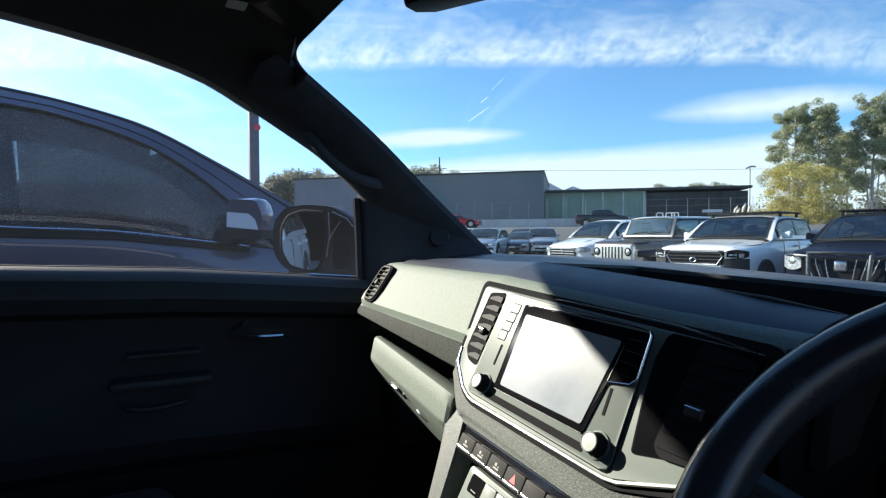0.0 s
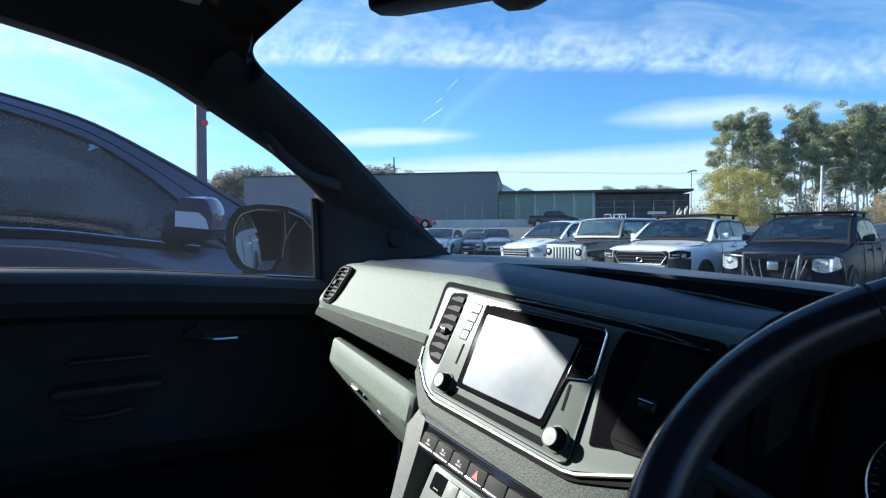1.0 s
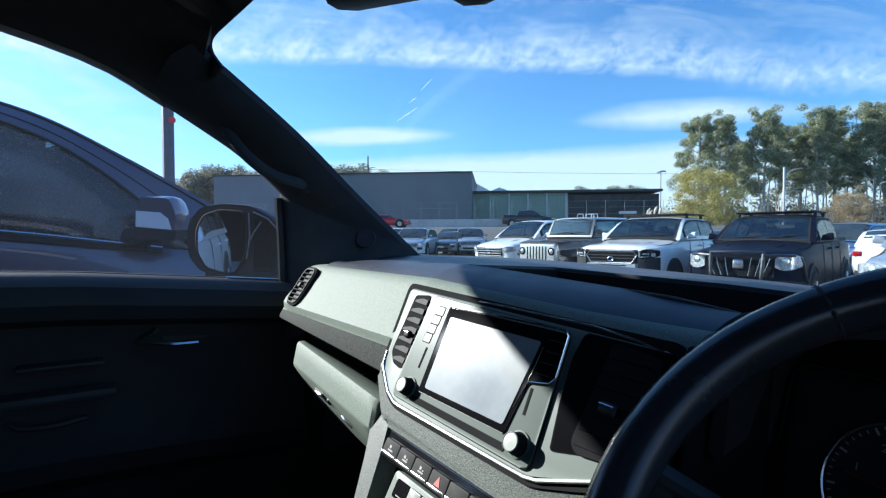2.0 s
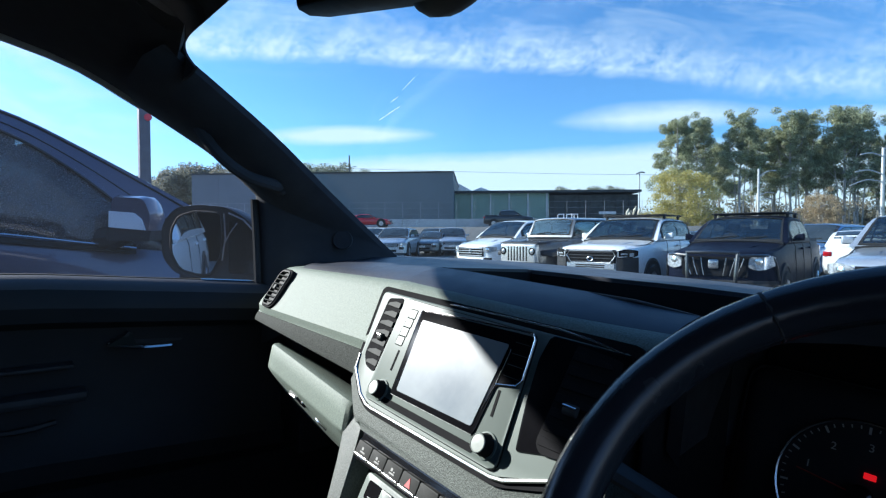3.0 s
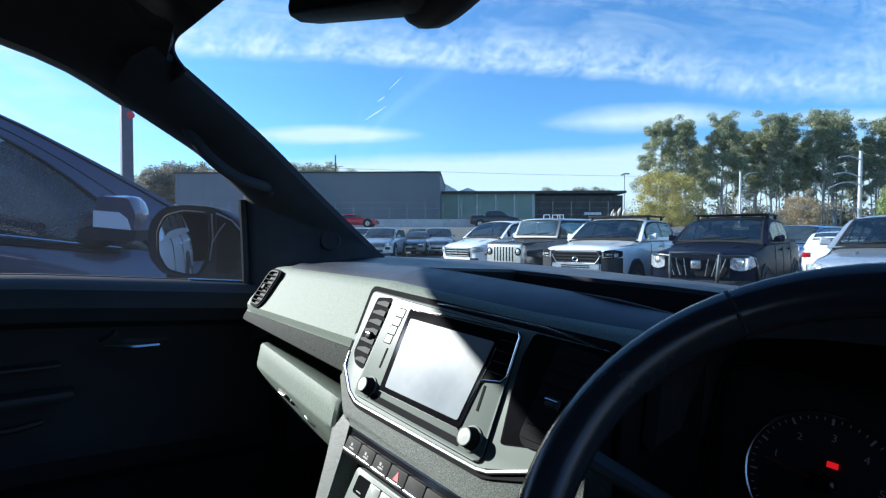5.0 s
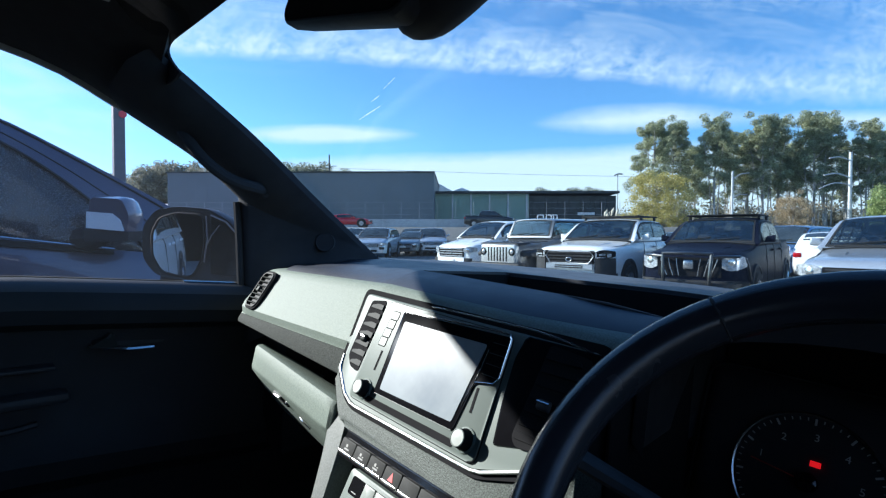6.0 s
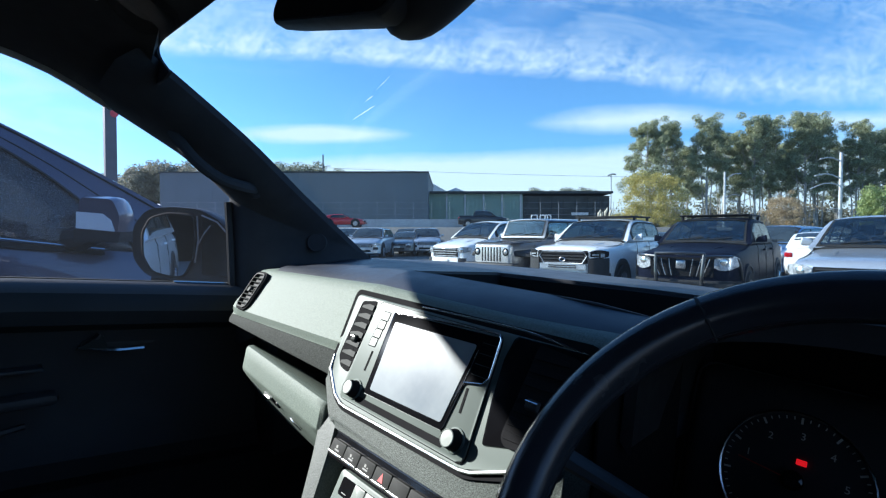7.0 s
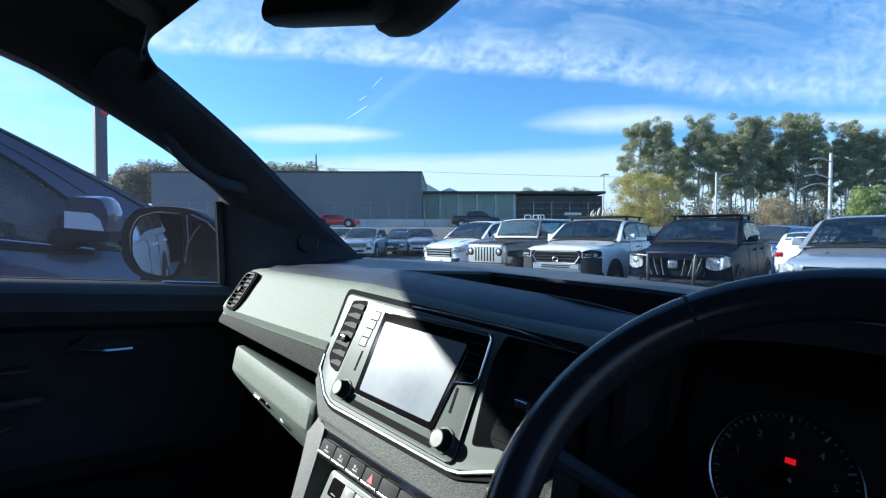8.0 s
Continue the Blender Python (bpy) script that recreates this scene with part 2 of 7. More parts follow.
def glass(name, tint=(0.8, 0.85, 0.85), rough=0.0, dust=0.0, dust_colour=(0.5, 0.5, 0.48), dust_scale=60.0, gloss=1.0, film=0.35, spread=(0.42, 0.68)):
    """A thin pane: clear or tinted, a clean reflection, and dust spots that catch the light."""
    m = bpy.data.materials.new(name)
    m.use_nodes = True
    n, l = m.node_tree.nodes, m.node_tree.links
    n.remove(n["Principled BSDF"])
    out = n["Material Output"]
    tr, gl, mx = n.new("ShaderNodeBsdfTransparent"), n.new("ShaderNodeBsdfGlossy"), n.new("ShaderNodeMixShader")
    tr.inputs[0].default_value = (*tint, 1)
    gl.inputs["Roughness"].default_value = rough
    fr = n.new("ShaderNodeFresnel")
    fr.inputs[0].default_value = 1.5
    g = n.new("ShaderNodeMath")
    g.operation, g.use_clamp = "MULTIPLY", True
    g.inputs[1].default_value = gloss
    l.new(fr.outputs[0], g.inputs[0])
    l.new(g.outputs[0], mx.inputs[0]), l.new(tr.outputs[0], mx.inputs[1]), l.new(gl.outputs[0], mx.inputs[2])
    last = mx.outputs[0]
    if dust:
        tc = n.new("ShaderNodeTexCoord")
        a, b = n.new("ShaderNodeTexNoise"), n.new("ShaderNodeTexNoise")
        a.inputs["Scale"].default_value, b.inputs["Scale"].default_value = dust_scale, 3.0
        a.inputs["Detail"].default_value = 6
        a.inputs["Roughness"].default_value = 0.75
        l.new(tc.outputs["Object"], a.inputs["Vector"]), l.new(tc.outputs["Object"], b.inputs["Vector"])
        mr = n.new("ShaderNodeMapRange")
        mr.inputs["From Min"].default_value, mr.inputs["From Max"].default_value = spread
        mr.inputs["To Max"].default_value = dust
        mr.inputs["To Min"].default_value = dust * film
        l.new(a.outputs["Fac"], mr.inputs["Value"])
        k = n.new("ShaderNodeMath")
        k.operation = "MULTIPLY"
        l.new(mr.outputs[0], k.inputs[0]), l.new(b.outputs["Fac"], k.inputs[1])
        df, tl, ad = n.new("ShaderNodeBsdfDiffuse"), n.new("ShaderNodeBsdfTranslucent"), n.new("ShaderNodeMixShader")
        df.inputs[0].default_value = tl.inputs[0].default_value = (*dust_colour, 1)
        l.new(df.outputs[0], ad.inputs[1]), l.new(tl.outputs[0], ad.inputs[2])
        m2 = n.new("ShaderNodeMixShader")
        l.new(k.outputs[0], m2.inputs[0]), l.new(last, m2.inputs[1]), l.new(ad.outputs[0], m2.inputs[2])
        last = m2.outputs[0]
    l.new(last, out.inputs[0])
    return m


def glow(name, colour, strength):
    m = bpy.data.materials.new(name)
    m.use_nodes = True
    b = m.node_tree.nodes["Principled BSDF"]
    b.inputs["Base Color"].default_value = (*colour, 1)
    b.inputs["Emission Color"].default_value = (*colour, 1)
    b.inputs["Emission Strength"].default_value = strength
    return m


PAD = material("soft_dash_pad", (0.022, 0.026, 0.036), 0.44, spec=0.48, bump=0.5, bump_scale=900, vary=0.12, scale=14)
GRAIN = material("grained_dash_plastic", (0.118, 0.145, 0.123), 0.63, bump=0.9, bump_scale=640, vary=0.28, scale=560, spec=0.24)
COARSE = material("coarse_grained_plastic", (0.047, 0.057, 0.050), 0.62, bump=1.0, bump_scale=700, vary=0.75, scale=760, spec=0.26)
STRIPGREY = material("sparkling_strip_plastic", (0.026, 0.030, 0.027), 0.78, bump=1.0, bump_scale=700, vary=0.9, scale=700, spec=0.12)
SATIN = material("satin_grey_plastic", (0.100, 0.122, 0.109), 0.5, vary=0.05, scale=12, spec=0.28)
BLACK = material("black_plastic", (0.024, 0.024, 0.026), 0.6, spec=0.35, vary=0.2, scale=20, bump=0.3, bump_scale=900)
GLOSS = material("gloss_black_plastic", (0.006, 0.006, 0.007), 0.12, vary=0.1, rough_vary=0.05)
CHROME = material("satin_chrome", (0.72, 0.72, 0.70), 0.22, metal=1.0, vary=0.04, rough_vary=0.06)
DOORTRIM = material("door_trim_plastic", (0.014, 0.0145, 0.016), 0.6, spec=0.3, bump=0.5, bump_scale=800, vary=0.12)
CLOTH = material("dark_cloth", (0.02, 0.02, 0.022), 0.9, bump=0.6, bump_scale=1200, vary=0.2, scale=40)
LINING = material("dark_roof_lining", (0.028, 0.028, 0.030), 0.95, bump=0.4, bump_scale=900, vary=0.12, scale=30)
PILLAR = material("pillar_trim", (0.033, 0.036, 0.044), 0.85, spec=0.2, bump=0.4, bump_scale=900, vary=0.12, scale=20)
LEATHER = material("wheel_leather", (0.018, 0.019, 0.023), 0.24, spec=0.45, bump=0.12, bump_scale=900, vary=0.15)
RUBBER = material("rubber", (0.012, 0.012, 0.012), 0.8, vary=0.25, scale=30)
# pale base and blue-grey smudges: dust, and sky reflection put into the colour
SCREEN = material("touch_screen_glass", (0.135, 0.155, 0.160), 0.34, spec=0.10, coat=0.6, vary=0.10, scale=14, second=(0.045, 0.062, 0.075), second_scale=11, second_amount=0.85, rough_vary=0.06)
MIRROR = material("mirror_glass", (0.85, 0.88, 0.88), 0.01, metal=1.0, vary=0.0, rough_vary=0.0)
CLEAR = glass("clear_glass", (0.74, 0.76, 0.757), gloss=0.06, dust=0.034, dust_scale=90, dust_colour=(0.74, 0.74, 0.70))
SIDEGLASS = glass("side_glass", (0.765, 0.745, 0.770), gloss=0.06, dust=0.024, dust_scale=260, dust_colour=(0.62, 0.70, 0.80))
PRIVACY = glass("privacy_glass", (0.12, 0.13, 0.13), gloss=0.3)
DUSTY = glass("dusty_tinted_glass", (0.30, 0.34, 0.37), dust=0.82, dust_scale=230, gloss=0.9, dust_colour=(0.80, 0.83, 0.86), film=0.19, spread=(0.52, 0.68))
CARGLASS = glass("car_glass", (0.74, 0.78, 0.77), dust=0.012, dust_scale=20, gloss=0.45, dust_colour=(0.70, 0.74, 0.76), film=0.5)
DARKGLASS = material("dark_car_glass", (0.035, 0.046, 0.052), 0.06, spec=0.75, vary=0.3, scale=2, rough_vary=0.03)
LAMP = material("headlamp_lens", (0.46, 0.49, 0.52), 0.15, metal=0.3, vary=0.45, scale=26, coat=1.0, second=(0.25, 0.27, 0.29), second_scale=16, second_amount=0.8)
REDLENS = material("red_lens", (0.5, 0.01, 0.015), 0.15, coat=1.0)
PLATE = material("plate_white", (0.7, 0.7, 0.66), 0.5)
TYRE = material("tyre", (0.018, 0.018, 0.018), 0.85, vary=0.3, scale=20)
RIM = material("alloy_rim", (0.45, 0.45, 0.46), 0.3, metal=0.9)
ROADMAT = material("asphalt", (0.125, 0.125, 0.122), 0.9, vary=0.25, scale=60, second=(0.13, 0.125, 0.115), second_scale=0.25, second_amount=0.6, bump=0.6, bump_scale=120)
CONCRETE = material("pale_concrete", (0.52, 0.53, 0.53), 0.85, vary=0.12, scale=3, second=(0.28, 0.28, 0.27), second_scale=0.6, bump=0.3, bump_scale=60)
STEELPOST = material("galvanised_steel", (0.34, 0.36, 0.38), 0.5, metal=0.4, vary=0.15, scale=6)
# near black, hardly any sheen: black gaps, and shade coloured into recesses
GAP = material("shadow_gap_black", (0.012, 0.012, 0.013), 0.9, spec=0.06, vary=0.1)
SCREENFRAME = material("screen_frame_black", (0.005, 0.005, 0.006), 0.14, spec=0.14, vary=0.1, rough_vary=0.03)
VENTGREY = material("vent_grey", (0.020, 0.023, 0.021), 0.6, spec=0.12, vary=0.08)
KNOBCAP = material("pale_knob_cap", (0.20, 0.22, 0.20), 0.45, spec=0.3, vary=0.06)
RAILGREY = material("grained_rail_plastic", (0.062, 0.072, 0.066), 0.55, bump=0.8, bump_scale=560, vary=0.3, scale=480, spec=0.35)
SWITCHGREY = material("switch_grey", (0.026, 0.027, 0.026), 0.7, spec=0.16, vary=0.08)
HAZARD = material("hazard_red", (0.40, 0.03, 0.03), 0.5)
FRAMEGREY = material("grey_window_frame", (0.45, 0.47, 0.48), 0.5, vary=0.08)
DIMMARK = material("grey_ink", (0.22, 0.22, 0.21), 0.6)


def paint(name, colour, metal=0.0, rough=0.3):
    return material(name, colour, rough, metal=metal, vary=0.04, scale=3, coat=0.9, second=tuple(c * 0.8 for c in colour), second_scale=1.5, second_amount=0.3, rough_vary=0.05)


WHITE = paint("white_paint", (0.84, 0.85, 0.84))
SILVER = paint("silver_paint", (0.46, 0.50, 0.55), 0.5)
NAVY = material("dark_blue_paint", (0.007, 0.009, 0.019), 0.38, spec=0.03, coat=0.0, vary=0.05, scale=3, rough_vary=0.03)
NEIGHBOUR = paint("dark_slate_blue_paint", (0.083, 0.083, 0.120), 0.2)
GREY = paint("grey_paint", (0.16, 0.17, 0.18), 0.4)
OLIVE = paint("stone_grey_paint", (0.13, 0.14, 0.155), 0.3)
BLUE = paint("blue_paint", (0.10, 0.20, 0.38), 0.3)
PALEGREY = paint("pale_silver_paint", (0.42, 0.43, 0.43), 0.3)
RED = paint("red_paint", (0.52, 0.012, 0.02))
BLACKPAINT = paint("black_paint", (0.012, 0.012, 0.013))

# ---- ground, far structures ----
def ground_height(d):
    """The yard is flat near by, then climbs to the road behind it."""
    t = min(max((d - 37.0) / 14.0, 0.0), 1.0)
    return 0.008 * min(max(d, 0), 37) + 1.95 * t * t * (3 - 2 * t) + min(max((d - 60) / 200.0, 0.0), 1.0) * 3.0


def build_ground():
    bm = fresh()
    ds = [-1500, -300, -60, -20, 0, 12, 24, 32, 37, 38, 39, 40, 41, 42, 43, 44, 45, 46, 47, 48, 49, 50, 51, 52, 58, 66, 80, 120, 200, 320, 800, 3000]
    ls = [-2500, -600, -200, -100, -60, -40, -25, -12, 0, 12, 25, 40, 60, 100, 200, 600, 2500]
    grid = [[bm.verts.new(place(d, l, ground_height(d) - 0.02)) for l in ls] for d in ds]
    for a, b in zip(grid, grid[1:]):
        for i in range(len(ls) - 1):
            bm.faces.new((a[i], a[i + 1], b[i + 1], b[i]))
    return solo("ground", bm, ROADMAT, "grey worn asphalt yard rising to a road behind", "ground", kind="structure")


build_ground()
CLAD = material("dark_grey_cladding", (0.160, 0.183, 0.200), 0.6, vary=0.06, scale=0.4, second=(0.135, 0.158, 0.172), second_scale=0.15, second_amount=0.7)
GREEN = material("green_grey_panel", (0.24, 0.34, 0.28), 0.6, vary=0.08, scale=0.5, second=(0.19, 0.27, 0.22), second_scale=0.2)
DARKCLAD = material("dark_weathered_cladding", (0.05, 0.055, 0.055), 0.7, vary=0.3, scale=1.2)
WHITEWALL = material("white_wall", (0.78, 0.79, 0.80), 0.7)
ROOFTILE = material("grey_roof", (0.68, 0.69, 0.70), 0.7, vary=0.15, scale=0.5)


def block(bm, d0, d1, l0, l1, z0, z1):
    return hull8(bm, [place(d0, l0, z0), place(d0, l1, z0), place(d1, l1, z0), place(d1, l0, z0)], [place(d0, l0, z1), place(d0, l1, z1), place(d1, l1, z1), place(d1, l0, z1)])


def warehouse():
    """Long blank building with vertical sheet joints and a thin parapet cap."""
    w = thing("warehouse", place(64, -18, 2.0), "long dark grey metal clad warehouse with blank wall", "warehouse")
    part("wall", block(fresh(), 64, 84, -36, -2.65, 1.5, 9.15), CLAD, w)
    for i in range(22):
        l = -35.6 + i * 1.53
        part("wall_rib", block(fresh(), 63.985, 64.0, l, l + 0.04, 2.0, 9.05), CLAD, w)
    part("parapet_cap", block(fresh(), 63.86, 84.1, -36.1, -2.58, 9.15, 9.3), DARKCLAD, w, "dark metal capping")
    part("roof_vent", block(fresh(), 70, 71, -14.4, -13.4, 9.3, 9.75), GREY, w)
    return w


warehouse()


def shed():
    """Low shed behind: pale columns between green-grey panels, then a dark open bay."""
    s = thing("shed", place(68, 10, 2.0), "low green grey panelled shed with pale columns", "shed")
    part("wall", block(fresh(), 68, 80, -3, 9.6, 1.5, 6.85), GREEN, s)
    for i in range(6):
        l = -2.9 + i * 2.42
        part("column", block(fresh(), 67.8, 68, l, l + 0.20, 1.5, 6.8), CONCRETE, s, "pale concrete column")
    for i in range(5):
        for k in range(1, 4):
            l = -2.9 + i * 2.42 + 0.34 + k * 0.52
            part("panel_rib", block(fresh(), 67.94, 68, l, l + 0.05, 1.7, 6.7), GREEN, s)
    part("dark_bay", block(fresh(), 68.3, 80, 9.6, 21.0, 1.5, 6.6), DARKCLAD, s, "dark weathered open bay")
    for i in range(7):
        l = 10.2 + i * 1.6
        part("bay_rib", block(fresh(), 68.2, 68.3, l, l + 0.1, 1.5, 6.6), DARKCLAD, s)
    part("fascia", block(fresh(), 67.4, 80.2, -2.6, 21.2, 6.85, 7.15), DARKCLAD, s, "dark fascia")
    part("bay_sign", block(fresh(), 68.12, 68.2, 16.0, 18.2, 4.05, 4.4), WHITEWALL, s, "pale faded sign strip")
    return s


shed()


def house(d, l, w, h, label):
    o = thing("house", place(d, l, 2), label, "house", "houses behind the sheds")
    part("wall", block(fresh(), d, d + 9, l - w / 2, l + w / 2, 1.5, h - 1.6), WHITEWALL, o)
    bm = fresh()
    a = [place(d - 0.3, l - w / 2 - 0.4, h - 1.6), place(d - 0.3, l + w / 2 + 0.4, h - 1.6), place(d - 0.3, l, h)]
    loft(bm, [a, [p + place(10, 0) - place(0, 0) for p in a]])
    part("roof", bm, ROOFTILE, o, "grey pitched roof")
    return o


house(95, -3.2, 5.0, 10.9, "white house with a grey pitched roof behind the shed")
house(100, 1.2, 7.5, 10.5, "low white house with a grey gabled roof")
house(95, -57, 14, 7.5, "pale house with grey roof among trees")


def fence():
    """Low pale retaining wall with a post and wire fence on it."""
    f = thing("boundary_wall", place(57, 0, 2.1), "low pale concrete wall below a wire fence", "wall")
    for i in range(9):
        l = -32 + i * 6.0
        part("wall_panel", block(fresh(), 57, 57.25, l, l + 5.96, 1.6, 3.2), CONCRETE, f)
    for i in range(28):
        l = -32 + i * 2.0
        bm = fresh()
        tube(bm, [place(57.1, l, 3.2), place(57.1, l, 5.1)], 0.02, 6)
        part("fence_post", bm, STEELPOST, f)
    for z in (3.7, 4.4, 5.05):
        bm = fresh()
        tube(bm, [place(57.1, -32, z), place(57.1, 22, z)], 0.008, 4)
        part("fence_wire", bm, STEELPOST, f)
    return f


fence()


def street_pole(name, d, l, top, r, label, category, arms=(), mat=None, square=False):
    p = thing(name, place(d, l, ground_height(d)), label, category)
    bm = fresh()
    z0 = ground_height(d) - 0.3
    if square:
        c = place(d, l, 0)
        box(bm, (c.x - r, c.y - r, z0), (c.x + r, c.y + r, top), 0.02)
    else:
        tube(bm, [place(d, l, z0), place(d, l, top)], [r, r * 0.75], 10)
    part("post", bm, mat or STEELPOST, p)
    for name2, a, b, rr in arms:
        bm = fresh()
        tube(bm, smooth_line([place(d, l + q[0], q[1]) for q in (a, ((a[0] + b[0]) / 2, (a[1] + b[1]) / 2 + abs(b[0] - a[0]) * 0.12), b)], 4), rr, 6)
        part(name2, bm, mat or STEELPOST, p)
    return p


DARKPOST = material("dark_painted_steel", (0.055, 0.065, 0.08), 0.5, vary=0.12, scale=5)
POSTGREY = material("grey_painted_steel", (0.095, 0.105, 0.125), 0.6, spec=0.3, vary=0.12, scale=5)
REDSIGN = material("red_sign", (0.6, 0.03, 0.05), 0.5)
yard_post = street_pole("yard_post", 12.0, -7.91, 5.6, 0.12, "tall square slate painted steel post beside the yard", "post", mat=POSTGREY, square=True)
bm = fresh()
c = place(12.0, -7.69, 4.30)
lathe(bm, [(0.0, -0.012), (0.085, -0.01), (0.085, 0.01), (0.0, 0.012)], c + Vector((-0.02, -0.09, 0.0)), (1, 0, 0), 16, caps=False)
part("red_sign", bm, REDSIGN, yard_post, "small red sign on the post")
street_pole("street_lamp", 78, 24.2, 10.4, 0.09, "thin street lamp behind the shed", "street lamp", (("lamp_head", (-0.5, 10.3), (0.7, 10.5), 0.12),))
street_pole("utility_pole", 90, -22, 15.4, 0.16, "timber utility pole above the warehouse roof", "utility pole", (("crossarm", (-0.2, 13.0), (1.3, 13.4), 0.06),), mat=DARKPOST)
MAST = material("pale_mast_steel", (0.5, 0.52, 0.53), 0.5, metal=0.2, vary=0.1)
street_pole("railway_mast", 55, 41.1, 10.1, 0.2, "pale steel railway mast with cantilever arms", "mast",
            (("arm", (0, 9.2), (-2.2, 9.45), 0.07), ("arm", (0, 7.4), (-2.7, 7.7), 0.07), ("arm", (0, 6.7), (-3.2, 6.3), 0.06), ("arm", (-0.1, 4.2), (-1.3, 4.0), 0.05)), mat=MAST)
street_pole("railway_mast", 70, 36.9, 9.9, 0.17, "pale railway mast with short cantilever arms", "mast",
            (("arm", (0, 8.9), (2.2, 9.7), 0.07), ("arm", (0, 6.4), (2.0, 6.8), 0.06), ("arm", (0, 5.7), (1.8, 5.9), 0.05)), mat=MAST)
street_pole("thin_pole", 75, 37.0, 10.2, 0.08, "thin grey pole in front of the trees", "pole")
street_pole("thin_pole", 62, 42.1, 7.4, 0.08, "thin dark pole by the railway", "pole", mat=DARKPOST)


def power_line(z0, z1, d):
    bm = fresh()
    tube(bm, [place(d, l, lerp(z0, z1, (l + 25) / 95) - 0.6 * math.sin(math.pi * (l + 25) / 95)) for l in range(-25, 71, 5)], 0.022, 4)
    return solo("power_line", bm, DARKPOST, "thin overhead power line", "cable")


power_line(13.0, 11.0, 88)


def tube_frame(d, l, w, h):
    """Pale bent-tube hoop standing on the raised road."""
    z = ground_height(d)
    bm = fresh()
    tube(bm, smooth_line([place(d, l, z - 0.1), place(d, l, z + h * 0.9), place(d, l + w * 0.12, z + h), place(d, l + w * 0.88, z + h), place(d, l + w, z + h * 0.9), place(d, l + w, z - 0.1)], 4), 0.045, 6)
    return solo("tube_hoop", bm, WHITEWALL, "pale bent tube hoop on the raised road", "hoop")


for d, l, w in ((50, 7.9, 0.7), (51, 8.9, 0.9), (50.5, 9.3, 0.7)):
    tube_frame(d, l, w * 0.8, 1.15)
PLUME = material("pampas_plume", (0.62, 0.56, 0.44), 0.9, vary=0.2, scale=6)


def pampas(d, l, h):
    """Leaning cream plume on a thin stalk."""
    z = ground_height(d)
    bm = fresh()
    tube(bm, smooth_line([place(d, l, z - 0.1), place(d, l + 0.1, z + h * 0.6), place(d, l + 0.35, z + h)], 5), [0.02, 0.02, 0.02, 0.02, 0.03, 0.06, 0.11, 0.14, 0.12, 0.07, 0.02], 7)
    return solo("pampas_plume", bm, PLUME, "cream pampas grass plume beside the shed", "grass plume")


for d, l, h in ((50, 14.2, 1.7), (50.5, 15.0, 1.9), (50, 15.3, 1.8), (51, 14.7, 1.5)):
    pampas(d, l, h)


def contrail(a, b, r):
    """Short bright vapour streak, very far off, lit by its own glow."""
    bm = fresh()
    tube(bm, [a, (a + b) / 2, b], [r * 0.4, r, r * 0.5], 6)
    return solo("vapour_trail", bm, VAPOURGLOW, "short white vapour trail high in the sky", "vapour trail")


# emission stands in for sunlight on the vapour
VAPOURGLOW = glow("vapour", (0.9, 0.95, 1.0), 0.35)
contrail(place(2500, -463, 556), place(2500, -362, 620), 1.9)
contrail(place(2500, -405, 642), place(2500, -368, 668), 1.7)
contrail(place(2500, -348, 700), place(2500, -290, 757), 1.0)


def rear_building():
    """Dark garage front behind the yard with a pale fascia, seen only in the door mirror."""
    g = thing("garage", (-2.0, -17.0, 0.0), "dark garage front with pale fascia behind the yard", "garage")
    bm = fresh()
    box(bm, (-14, -22, -0.3), (4, -17, 3.6))
    part("wall", bm, DARKCLAD, g)
    bm = fresh()
    box(bm, (-14.2, -22.2, 3.6), (4.2, -16.7, 4.3), 0.03)
    part("fascia", bm, CONCRETE, g, "pale fascia")
    for i in range(4):
        x = -13 + i * 4.3
        bm = fresh()
        box(bm, (x, -17.06, -0.1), (x + 3.4, -17.0, 3.0), 0.02)
        part("roller_door", bm, BROWNDOOR, g, "dark brown roller door")


BROWNDOOR = material("dark_brown_door", (0.05, 0.04, 0.04), 0.6, vary=0.1)
rear_building()

# ---- trees ----
def leaf_material(name, a, b):
    m = bpy.data.materials.new(name)
    m.use_nodes = True
    n, l = m.node_tree.nodes, m.node_tree.links
    p = n["Principled BSDF"]
    p.inputs["Roughness"].default_value = 0.6
    g = n.new("ShaderNodeNewGeometry")
    mix = n.new("ShaderNodeMix")
    mix.data_type = "RGBA"
    mix.inputs[6].default_value, mix.inputs[7].default_value = (*a, 1), (*b, 1)
    l.new(g.outputs["Random Per Island"], mix.inputs[0])
    l.new(mix.outputs[2], p.inputs["Base Color"])
    tl, ms = n.new("ShaderNodeBsdfTranslucent"), n.new("ShaderNodeMixShader")
    l.new(mix.outputs[2], tl.inputs[0])
    ms.inputs[0].default_value = 0.45
    l.new(p.outputs[0], ms.inputs[1]), l.new(tl.outputs[0], ms.inputs[2]), l.new(ms.outputs[0], n["Material Output"].inputs[0])
    return m


GUMLEAF = leaf_material("gum_leaf", (0.13, 0.148, 0.085), (0.58, 0.59, 0.36))
YELLOWLEAF = leaf_material("yellow_leaf", (0.33, 0.305, 0.09), (0.60, 0.50, 0.18))
TWIGLEAF = leaf_material("dry_twig", (0.30, 0.23, 0.14), (0.54, 0.42, 0.26))
GREENLEAF = leaf_material("bright_leaf", (0.20, 0.27, 0.09), (0.42, 0.48, 0.20))
HILLLEAF = leaf_material("far_leaf", (0.17, 0.185, 0.13), (0.36, 0.35, 0.25))
